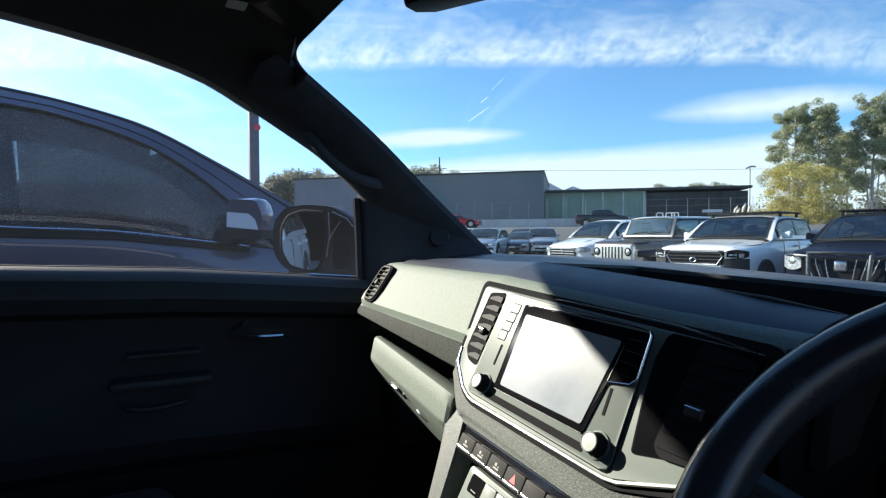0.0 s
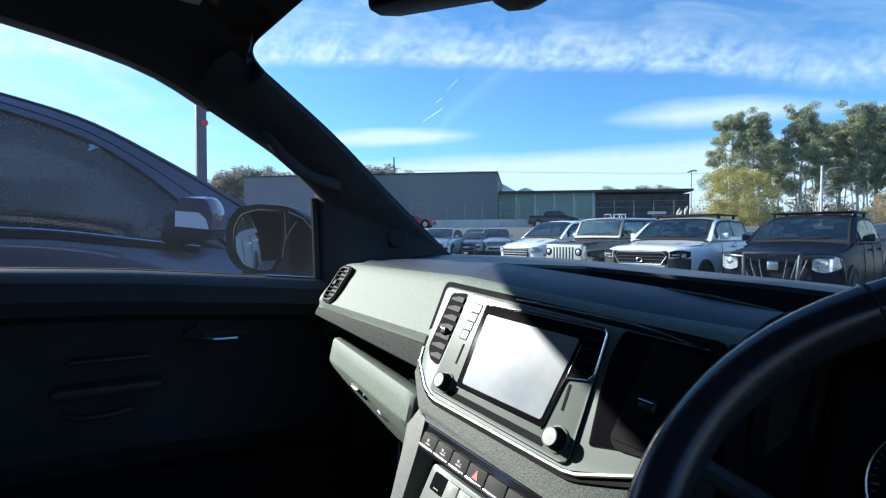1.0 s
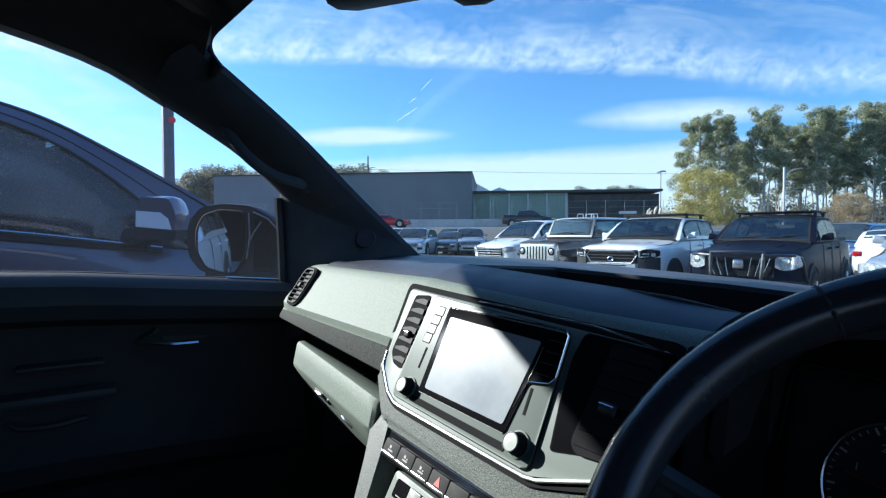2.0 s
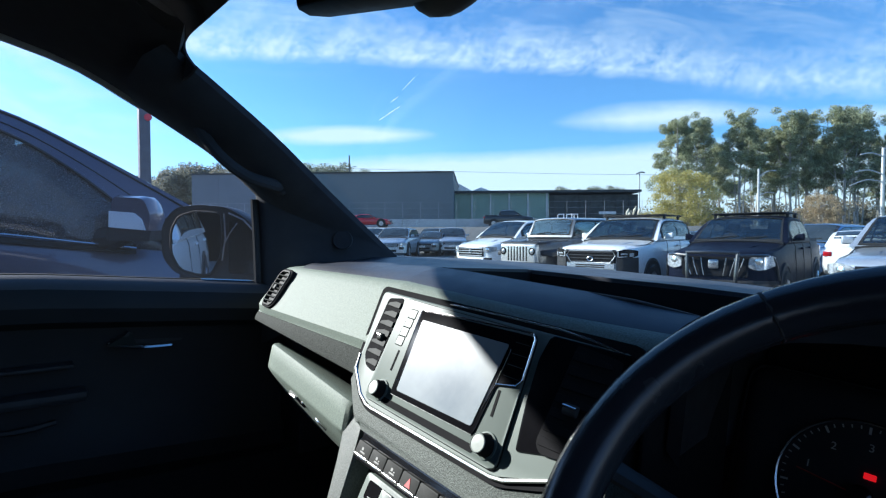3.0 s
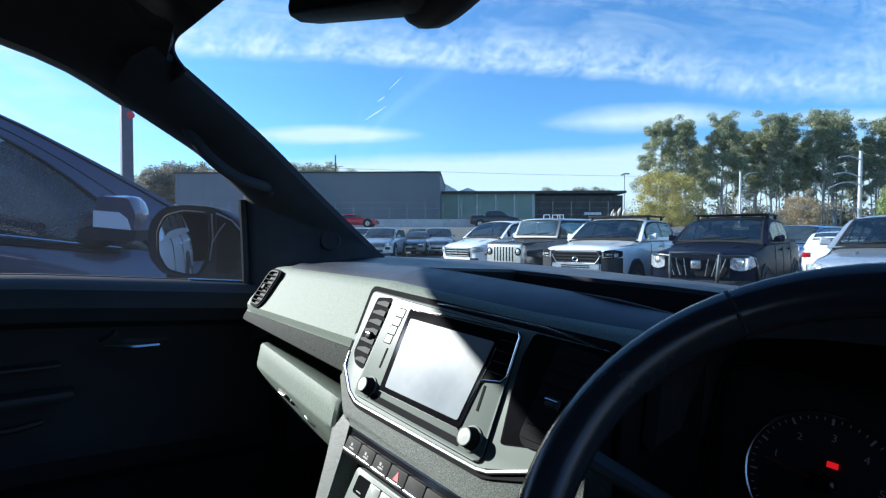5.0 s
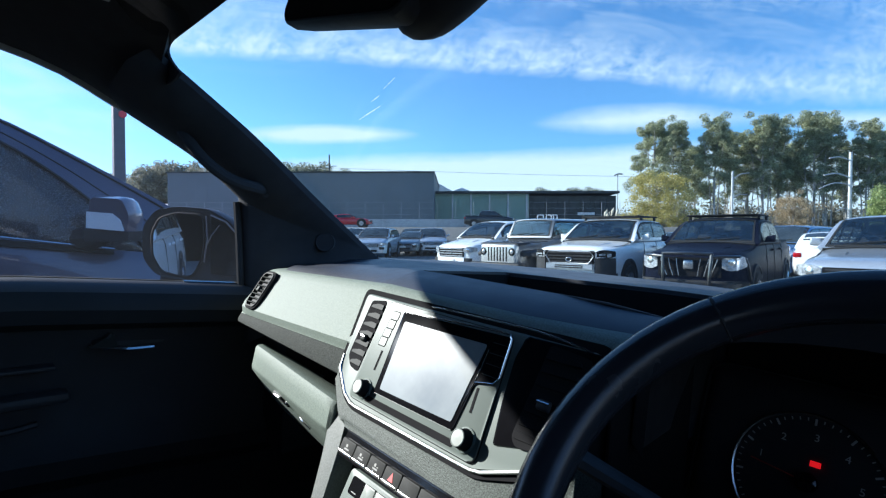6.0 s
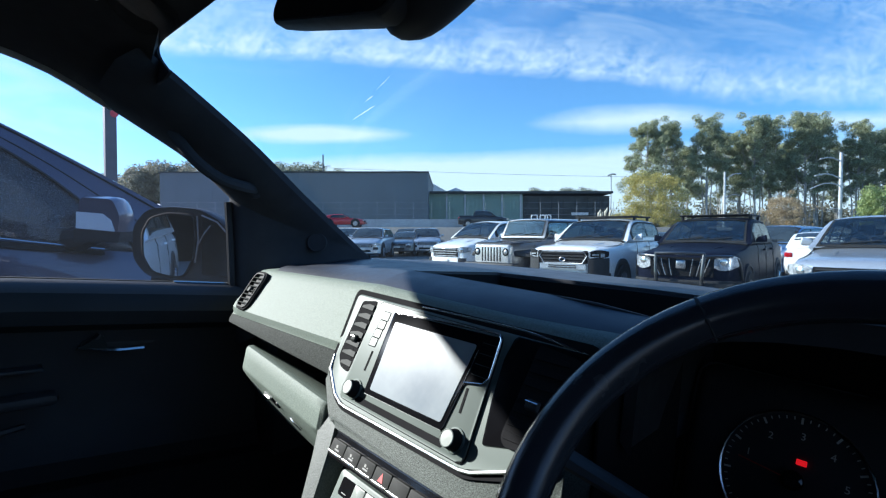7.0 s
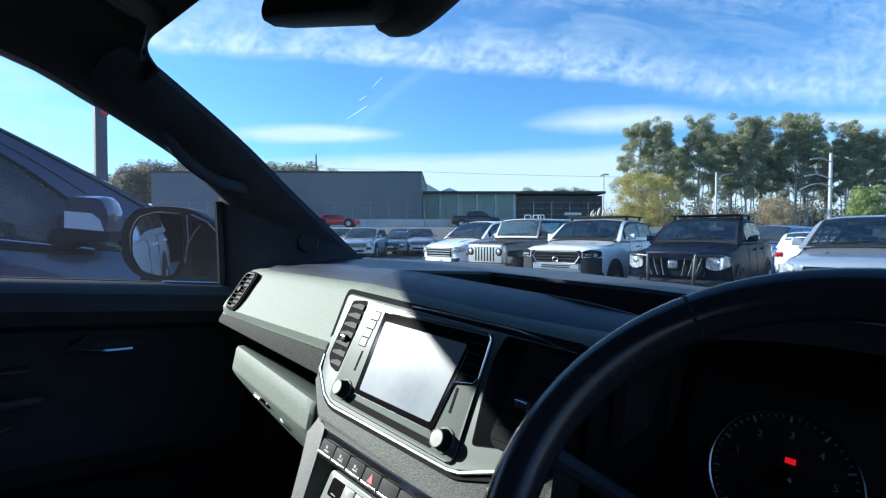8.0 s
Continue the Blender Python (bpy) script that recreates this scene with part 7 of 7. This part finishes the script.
def instruments():
    """Hooded cluster with two ringed dials; the near one reads 1 to 5."""
    y0 = 0.60
    c = thing("instrument_cluster", (0.43, 0.62, 1.15), "dark instrument cluster with two ringed dials", "instruments", m=CAB)
    up, right = Vector((0, 0.30, 0.954)), Vector((1, 0, 0))
    n = right.cross(up)
    bm = fresh()
    f = frame_at((0.425, 0.607, 1.262), right, up)
    box(bm, (-0.19, -0.11, -0.03), (0.19, 0.10, 0.0), 0.02, 3, m=f)
    part("cluster_face", bm, BLACK, c)
    # binnacle over the dials
    bm = fresh()
    rings = []
    for y, z, w in ((0.455, 1.450, 0.198), (0.47, 1.460, 0.208), (0.56, 1.468, 0.216), (0.70, 1.455, 0.225), (0.84, 1.42, 0.23)):
        top = [Vector((0.435 + w * math.sin(a), y - 0.02 * math.cos(a), 1.30 + (z - 1.30) * max(math.cos(a), 0.0) ** 0.45)) for a in (math.pi / 2 * k / 8 for k in range(-8, 9))]
        low = [Vector((0.435 + (p.x - 0.435) * 0.94, p.y, 1.29 + (p.z - 1.30) * 0.94)) for p in top[::-1]]
        rings.append(top + low)
    loft(bm, rings)
    part("binnacle", bm, BLACK, c)
    for k, x in enumerate((-0.079, 0.079)):
        g = frame_at(f @ Vector((x, 0.0, 0.002)), right, up)
        bm = fresh()
        ring = [g @ Vector((0.066 * math.cos(a), 0.066 * math.sin(a), 0.004)) for a in (2 * math.pi * i / 48 for i in range(48))]
        tube(bm, ring, 0.0016, 6, closed=True)
        dial = part("dial_ring", bm, CHROME, c, "thin chrome dial ring")
        for i in range(41):
            a = radians(220 - i * 6.5)
            major = i % 5 == 0
            bm = fresh()
            r0 = 0.056 if major else 0.0595
            w = 0.0010 if major else 0.0005
            e, t = Vector((math.cos(a), math.sin(a), 0)), Vector((-math.sin(a), math.cos(a), 0))
            slab(bm, [g @ (e * r0 - t * w + Vector((0, 0, 0.001))), g @ (e * r0 + t * w + Vector((0, 0, 0.001))), g @ (e * 0.0625 + t * w + Vector((0, 0, 0.001))), g @ (e * 0.0625 - t * w + Vector((0, 0, 0.001)))], n * 0.0004)
            ob = new("tick", to_mesh("tick", bm, DIALWHITE, smooth=False))
            ob.parent = dial
        if k == 0:
            for i, ch in enumerate("12345"):
                a = radians(162 - i * 38.0)
                text_part(ch, g @ Matrix.Translation((0.044 * math.cos(a), 0.044 * math.sin(a), 0.0016)), 0.010, DIALWHITE, dial)
        bm = fresh()
        lathe(bm, [(0.010, 0.0), (0.0095, 0.006), (0.006, 0.0075), (0.0, 0.0075)], g @ Vector((0, 0, 0.001)), n, 18, caps=True)
        hub = new("needle_hub", to_mesh("needle_hub", bm, GLOSS))
        hub.parent = dial
        bm = fresh()
        a = radians(172)
        tube(bm, [g @ Vector((0, 0, 0.005)), g @ Vector((0.05 * math.cos(a), 0.05 * math.sin(a), 0.005))], 0.0008, 5)
        nd = new("needle", to_mesh("needle", bm, NEEDLE))
        nd.parent = dial
    bm = fresh()
    g = frame_at(f @ Vector((-0.074, 0.019, 0.003)), right, up)
    box(bm, (-0.0046, -0.0028, 0), (0.0046, 0.0028, 0.001), 0.0004, 1)
    bmesh.ops.transform(bm, matrix=g, verts=bm.verts)
    part("warning_light", bm, WARN, c, "small red warning light")
    return c


DIALWHITE = material("dial_print", (0.45, 0.45, 0.43), 0.6, spec=0.2)
NEEDLE = material("needle_red", (0.35, 0.02, 0.02), 0.4)
WARN = glow("warning_red", (1.0, 0.012, 0.02), 0.2)
instruments()


def rear_view_mirror():
    r = thing("rear_view_mirror", (0.0, 0.26, 1.70), "black rear view mirror with sensor housing", "mirror", m=CAB)
    f = frame_at((0.001, 0.25, 1.7205), (1, -0.10, -0.237), (0.0, 0.25, 1.0))
    bm = fresh()
    out = rounded(-0.126, 0.160, -0.036, 0.036, 0.024, 8)
    small = rounded(-0.116, 0.150, -0.028, 0.028, 0.02, 8)
    loft(bm, [[f @ Vector((x, y, -0.030)) for x, y in small], [f @ Vector((x, y, -0.012)) for x, y in out], [f @ Vector((x, y, 0.0)) for x, y in out], [f @ Vector((x * 0.985, y * 0.95, 0.003)) for x, y in out]])
    part("housing", bm, BLACK, r)
    bm = fresh()
    slab(bm, [f @ Vector((x * 0.965, y * 0.90, 0.0035)) for x, y in out], f.to_3x3() @ Vector((0, 0, 0.001)))
    part("mirror_glass", bm, GLOSS, r, "dimmed dark mirror glass")
    bm = fresh()
    tube(bm, [(0.02, 0.275, 1.715), (0.03, 0.32, 1.76), (0.03, 0.345, 1.80)], [0.014, 0.012, 0.018], 10)
    part("stem", bm, BLACK, r)
    bm = fresh()
    pts = smooth_line([(0.090, 0.27, 1.680), (0.122, 0.262, 1.670), (0.160, 0.262, 1.684), (0.195, 0.28, 1.715), (0.20, 0.32, 1.76)], 4)
    n = len(pts)
    tube(bm, pts, [0.006 + 0.022 * math.sin(math.pi * (i + 1.2) / (n + 1.5)) for i in range(n)], 12)
    part("sensor_housing", bm, BLACK, r)
    return r


rear_view_mirror()


MIRRORSHELL = material("mirror_shell_plastic", (0.016, 0.017, 0.019), 0.5, spec=0.4, vary=0.1)


def door_mirror():
    """Exterior mirror on the passenger door, turned towards the driver."""
    d = thing("door_mirror", (-0.95, 0.46, 1.30), "dark exterior door mirror in a rounded housing", "mirror", m=CAB)
    f = frame_at((-1.035, 0.405, 1.405), (0.82, 0.572, 0.03), (0.010, -0.004, 1.0))
    out = polar_round([(-0.134, -0.06), (-0.09, -0.105), (-0.015, -0.113), (0.08, -0.113), (0.19, -0.108), (0.205, -0.03), (0.176, 0.014), (0.143, 0.052), (0.079, 0.083), (-0.012, 0.088), (-0.09, 0.078), (-0.134, 0.03)], 0.024, 5)

    def at(pts, k, w=1.0):
        return [f @ Vector((x * w, y * w, k)) for x, y in pts]

    bm = fresh()
    loft(bm, [at(out, -0.085, 0.75), at(out, -0.05, 0.96), at(out, -0.008), at(out, 0.0, 0.985), at(out, -0.002, 0.94)])
    part("housing", bm, MIRRORSHELL, d)
    pane = polar_round([(-0.100, -0.05), (-0.07, -0.092), (-0.01, -0.103), (0.03, -0.100), (0.06, -0.05), (0.066, 0.0), (0.062, 0.066), (-0.02, 0.070), (-0.075, 0.055), (-0.100, 0.015)], 0.016, 4)
    bm = fresh()
    slab(bm, at(pane, -0.001), f.to_3x3() @ Vector((0, 0, 0.002)))
    glass_part = part("mirror_glass", bm, MIRROR, d, "silvered mirror glass")
    bm = fresh()
    tube(bm, at(pane, 0.002), 0.0028, 6, closed=True)
    rim = new("glass_rim", to_mesh("glass_rim", bm, RUBBER))
    rim.parent = glass_part
    bm = fresh()
    slab(bm, at(polar_round([(0.084, -0.092), (0.17, -0.092), (0.182, -0.03), (0.160, 0.024), (0.132, 0.047), (0.086, 0.064)], 0.008), -0.001), f.to_3x3() @ Vector((0, 0, 0.002)))
    part("inner_panel", bm, GLOSS, d, "gloss black inner panel")
    for q, r in ((((0.086, 0.066), (0.132, 0.049), (0.172, 0.012)), 0.0022), (((0.074, -0.014), (0.090, 0.014), (0.112, 0.040)), 0.0014), (((0.072, 0.064), (0.076, 0.0), (0.066, -0.06)), 0.0020)):
        bm = fresh()
        tube(bm, at(q, 0.003), r, 6)
        part("trim_line", bm, STEELPOST, d, "pale edge line")
    bm = fresh()
    box(bm, (-0.10, -0.135, -0.07), (0.14, -0.10, -0.02), 0.014, 3, m=f)
    part("foot", bm, BLACK, d)
    return d


door_mirror()


def seat(x, label):
    """Front seat, behind and below the line of sight."""
    s = thing("front_seat", (x, -0.45, 0.6), label, "seat", "front seats", m=CAB)
    bm = fresh()
    box(bm, (x - 0.25, -0.45, 0.78), (x + 0.25, 0.06, 0.95), 0.05, 3)
    part("cushion", bm, CLOTH, s)
    bm = fresh()
    hull8(bm, [(x - 0.25, -0.58, 0.86), (x + 0.25, -0.58, 0.86), (x + 0.25, -0.42, 0.86), (x - 0.25, -0.42, 0.86)], [(x - 0.21, -0.78, 1.42), (x + 0.21, -0.78, 1.42), (x + 0.21, -0.66, 1.42), (x - 0.21, -0.66, 1.42)], 0.04, 3)
    part("backrest", bm, CLOTH, s)
    bm = fresh()
    box(bm, (x - 0.12, -0.86, 1.46), (x + 0.12, -0.74, 1.64), 0.04, 3)
    part("headrest", bm, CLOTH, s)
    bm = fresh()
    box(bm, (x - 0.2, -0.4, 0.58), (x + 0.2, 0.0, 0.80), 0.02)
    part("seat_base", bm, BLACK, s)
    return s


seat(-0.42, "dark cloth passenger seat in the cab")
seat(0.42, "dark cloth driver seat in the cab")
bench = thing("rear_bench", (0, -1.5, 0.6), "dark cloth rear bench seat in the cab", "seat", m=CAB)
bm = fresh()
box(bm, (-0.68, -1.6, 0.6), (0.68, -1.1, 0.98), 0.05, 3)
part("cushion", bm, CLOTH, bench)
bm = fresh()
box(bm, (-0.68, -1.82, 0.9), (0.68, -1.62, 1.50), 0.05, 3)
part("backrest", bm, CLOTH, bench)
for s in (-1, 1):
    ts = [(-1.88, 1.34), (-0.66, 1.34), (-0.68, 1.86), (-1.2, 1.86), (-1.88, 1.83)]
    bm = fresh()
    slab(bm, [Vector((s * 0.85, y, z)) for y, z in ts], (s * 0.004, 0, 0))
    solo("window_2" if s < 0 else "window_3", bm, PRIVACY, "dark privacy glass of the rear door", "window", CAB, "structure")
bm = fresh()
box(bm, (-0.58, -1.89, 1.30), (0.58, -1.885, 1.72))
solo("window_4", bm, PRIVACY, "dark privacy glass in the rear wall", "window", CAB, "structure")

# ---- the vehicle parked alongside ----
def neighbour():
    """Dark slate double cab standing on the passenger side: shell with real openings, dusty panes, seats inside."""
    v = thing("ute", (-2.92, 0.0, 0.3), "dark slate blue utility parked alongside with dusty windows", "utility vehicle", m=CAB)
    cx = -2.92
    belt = [(-2.3, 1.40), (-1.2, 1.385), (-0.447, 1.356), (-0.107, 1.349), (0.226, 1.314), (0.40, 1.295), (0.75, 1.27)]
    head = [(-2.3, 1.80), (-1.2, 1.825), (-0.75, 1.824), (-0.444, 1.812), (-0.284, 1.794), (-0.015, 1.719), (0.188, 1.603), (0.369, 1.455), (0.46, 1.375), (0.53, 1.29)]
    roof = [(-2.3, 1.87), (-1.2, 1.905), (-0.75, 1.903), (-0.444, 1.884), (-0.199, 1.846), (0.03, 1.785), (0.297, 1.655), (0.587, 1.500), (0.75, 1.405), (0.90, 1.30)]
    for side in (1, -1):
        def f(x, y, z):
            return Vector((cx + side * x, y, z))

        # lower side: sill, flank, shoulder, belt
        bm = fresh()
        rings = []
        for y, z in smooth_line([(y, z, 0) for y, z in belt], 4) and [(q.x, q.y) for q in smooth_line([(y, z, 0) for y, z in belt], 4)]:
            rings.append([f(0.90, y, 0.48), f(0.955, y, 0.62), f(0.985, y, 0.95), f(1.0, y, 1.13), f(0.99, y, z - 0.13), f(0.975, y, z - 0.05), f(0.955, y, z), f(0.92, y, z - 0.005), f(0.90, y, z - 0.2), f(0.86, y, 0.5)])
        loft(bm, rings)
        part("side_panel", bm, NEIGHBOUR, v)
        bm = fresh()
        pts = smooth_line([f(0.976, y, z + 0.006) for y, z in belt[:6]], 4)
        tube(bm, pts, 0.006, 6, flat=0.8)
        part("belt_moulding", bm, BELTMOULD, v, "pale edged belt moulding")
        bm = fresh()
        loft(bm, [[f(0.958, y, z), f(0.973, y, z - 0.002), f(0.981, y, z - lerp(0.034, 0.016, i / 5)), f(0.972, y, z - lerp(0.036, 0.018, i / 5))] for i, (y, z) in enumerate(belt[:6])])
        part("belt_rubber", bm, RUBBER, v, "black rubber belt strip")
        # frame between windows and roof, leaning inwards
        h = [Vector((q.x, q.y, 0)) for q in smooth_line([(y, z, 0) for y, z in head], 4)]
        r = [Vector((q.x, q.y, 0)) for q in smooth_line([(y, z, 0) for y, z in roof], 4)]
        bm = fresh()
        rings = []
        for a, b in zip(h, r):
            ta, tb = (a.y - 1.3) / 0.55, (b.y - 1.3) / 0.55
            p, q = f(0.965 - 0.115 * ta, a.x, a.y), f(0.945 - 0.17 * tb, b.x, b.y)
            rings.append([p, p.lerp(q, 0.45) + f(0.008, 0, 0) - f(0, 0, 0), q, q - (f(0.10, 0, 0.0) - f(0, 0, 0)) + Vector((0, -0.01, -0.005)), p - (f(0.05, 0, 0) - f(0, 0, 0))])
        loft(bm, rings)
        part("roof_frame", bm, NEIGHBOUR, v)
        bm = fresh()
        tube(bm, [f(0.962 - 0.115 * (a.y - 1.3) / 0.55, a.x, a.y - 0.006) for a in h], 0.006, 6)
        part("window_seal", bm, RUBBER, v)
        for k, rad in ((0.34, 0.003), (0.86, 0.004)):
            bm = fresh()
            tube(bm, [f(0.965 - 0.115 * (a.y - 1.3) / 0.55, a.x, a.y).lerp(f(0.945 - 0.17 * (b.y - 1.3) / 0.55, b.x, b.y), k) + f(0.006, 0, 0) - f(0, 0, 0) for a, b in zip(h, r)], rad, 5)
            part("roof_gutter", bm, RUBBER, v)
        # panes
        for y0, y1 in ((-0.70, 0.53), (-1.9, -0.78)):
            ts = [lerp(y0, y1, i / 14) for i in range(15)]
            zb = np.interp(ts, [p[0] for p in belt], [p[1] for p in belt])
            zh = np.interp(ts, [p[0] for p in head], [p[1] for p in head])
            bm = fresh()
            rings = []
            for y, a, b in zip(ts, zb, zh):
                b = max(b, a + 0.003)
                p, q = f(0.950, y, a), f(0.950 - 0.115 * (b - 1.3) / 0.55, y, b)
                rings.append([p, p.lerp(q, 0.5) + f(0.006, 0, 0) - f(0, 0, 0), q, q - (f(0.004, 0, 0) - f(0, 0, 0)), p.lerp(q, 0.5) + f(0.002, 0, 0) - f(0, 0, 0), p - (f(0.004, 0, 0) - f(0, 0, 0))])
            loft(bm, rings)
            g = part("window_pane", bm, DUSTY, v, "dusty tinted side window")
            g.visible_shadow = False
        bm = fresh()
        hull8(bm, [f(0.965, -0.78, 1.36), f(0.90, -0.78, 1.36), f(0.90, -0.70, 1.36), f(0.965, -0.70, 1.36)], [f(0.86, -0.80, 1.83), f(0.80, -0.80, 1.83), f(0.80, -0.72, 1.83), f(0.86, -0.72, 1.83)], 0.01)
        part("door_post", bm, GLOSS, v)
    # roof skin and screen
    bm = fresh()
    rings = []
    for q in smooth_line([(y, z, 0) for y, z in roof[:6]], 4):
        w = 0.945 - 0.17 * (q.y - 1.3) / 0.55
        low = [Vector((cx + w * k, q.x, q.y + 0.035 * (1 - k * k))) for k in (-1, -0.8, -0.4, 0, 0.4, 0.8, 1)]
        rings.append(low + [p - Vector((0, 0.005, 0.02)) for p in low[::-1]])
    loft(bm, rings)
    part("roof", bm, NEIGHBOUR, v)
    bm = fresh()
    rings = []
    for y, z in roof[5:]:
        w = 0.93 - 0.17 * (z - 1.3) / 0.55
        row = [Vector((cx + w * k, y + 0.10 * (1 - k * k), z + 0.02 * (1 - k * k))) for k in (-1, -0.6, 0, 0.6, 1)]
        rings.append(row + [p - Vector((0, 0.004, 0.003)) for p in row[::-1]])
    loft(bm, rings)
    g = part("windscreen", bm, DUSTY, v)
    g.visible_shadow = False
    # bonnet and front, floor, tray
    bm = fresh()
    hull8(bm, [(cx - 0.97, 0.80, 0.5), (cx + 0.97, 0.80, 0.5), (cx + 0.90, 2.15, 0.5), (cx - 0.90, 2.15, 0.5)], [(cx - 0.95, 0.80, 1.27), (cx + 0.95, 0.80, 1.27), (cx + 0.82, 2.1, 1.10), (cx - 0.82, 2.1, 1.10)], 0.08, 4)
    part("bonnet", bm, NEIGHBOUR, v)
    bm = fresh()
    box(bm, (cx - 0.9, -2.3, 0.45), (cx + 0.9, 0.85, 0.55))
    part("floor_pan", bm, BLACK, v)
    bm = fresh()
    box(bm, (cx - 0.9, -2.35, 0.5), (cx + 0.9, -2.28, 1.45))
    box(bm, (cx - 0.86, -2.35, 1.45), (cx - 0.6, -2.28, 1.82))
    box(bm, (cx + 0.6, -2.35, 1.45), (cx + 0.86, -2.28, 1.82))
    part("rear_wall", bm, NEIGHBOUR, v)
    bm = fresh()
    box(bm, (cx - 0.96, -3.9, 0.55), (cx + 0.96, -2.4, 1.25), 0.05, 3)
    part("tray", bm, NEIGHBOUR, v)
    bm = fresh()
    hull8(bm, [(cx - 0.88, 0.45, 0.9), (cx + 0.88, 0.45, 0.9), (cx + 0.88, 0.85, 0.9), (cx - 0.88, 0.85, 0.9)], [(cx - 0.86, 0.45, 1.27), (cx + 0.86, 0.45, 1.27), (cx + 0.86, 0.85, 1.29), (cx - 0.86, 0.85, 1.29)], 0.04, 3)
    part("dashboard", bm, PAD, v)
    for x in (-0.40, 0.40):
        bm = fresh()
        hull8(bm, [(cx + x - 0.25, -0.62, 0.7), (cx + x + 0.25, -0.62, 0.7), (cx + x + 0.25, -0.46, 0.7), (cx + x - 0.25, -0.46, 0.7)], [(cx + x - 0.2, -0.80, 1.44), (cx + x + 0.2, -0.80, 1.44), (cx + x + 0.2, -0.68, 1.44), (cx + x - 0.2, -0.68, 1.44)], 0.05, 3)
        box(bm, (cx + x - 0.13, -0.86, 1.48), (cx + x + 0.13, -0.74, 1.68), 0.04, 3)
        part("seat_back", bm, CLOTH, v)
    bm = fresh()
    c0 = Vector((cx + 0.40, 0.22, 1.28))
    tube(bm, [c0 + Vector((0.18 * math.cos(a), 0.10 * math.sin(a), 0.15 * math.sin(a))) for a in (2 * math.pi * i / 28 for i in range(28))], 0.016, 8, closed=True)
    part("steering_wheel", bm, LEATHER, v)
    # exterior mirror on the near side: dark lower shell, painted cap, clear indicator
    f = frame_at((-1.80, 0.375, 1.425), (0.55, 0.83, 0), (0, 0, 1))
    bm = fresh()
    out = polar_round([(-0.074, -0.075), (0.072, -0.075), (0.080, 0.02), (0.050, 0.085), (-0.070, 0.085)], 0.022, 4)
    loft(bm, [[f @ Vector((x * 0.9, y * 0.9, -0.075)) for x, y in out], [f @ Vector((x, y, -0.04)) for x, y in out], [f @ Vector((x, y, 0.02)) for x, y in out], [f @ Vector((x * 0.9, y * 0.9, 0.055)) for x, y in out]])
    m = part("door_mirror", bm, NEIGHBOUR, v)
    bm = fresh()
    loft(bm, [[f @ Vector((x, y, k)) for x, y in ((-0.068, -0.035), (0.058, -0.04), (0.044, 0.0), (0.016, 0.022), (-0.068, 0.024))] for k in (0.01, 0.064)])
    ob = new("indicator_lens", to_mesh("indicator_lens", bm, INDICATOR))
    ob.parent = m
    bm = fresh()
    loft(bm, [[f @ Vector((x, y, k)) for x, y in ((-0.077, -0.085), (0.070, -0.080), (0.077, -0.042), (-0.077, -0.038))] for k in (-0.07, 0.058)])
    ob = new("mirror_underside", to_mesh("mirror_underside", bm, BLACK))
    ob.parent = m
    bm = fresh()
    tube(bm, [(-1.97, 0.30, 1.335), (-1.88, 0.335, 1.35), (-1.82, 0.36, 1.375)], [0.05, 0.04, 0.04], 8)
    part("mirror_foot", bm, BLACK, v)
    for y in (1.25, -2.9):
        for s in (1, -1):
            wheel(v, (cx + s * 0.86, y, 0.40), 0.40, 0.25, s)
    return v


BELTMOULD = material("belt_moulding", (0.72, 0.72, 0.70), 0.25, metal=1.0, vary=0.1)
INDICATOR = material("indicator_lens", (0.90, 0.91, 0.91), 0.3, vary=0.04, coat=0.5)
neighbour()
# seen in the door mirror: a white wagon behind
vehicle("wagon", "white wagon parked behind on the passenger side", yard(-2.80, -4.25), 180, 4.9, 1.9, 1.88, 1.14, 1.22, 1.4, 2.1, 4.3, 4.75, WHITE, category="wagon", wheel_r=0.39, mirrors=False)
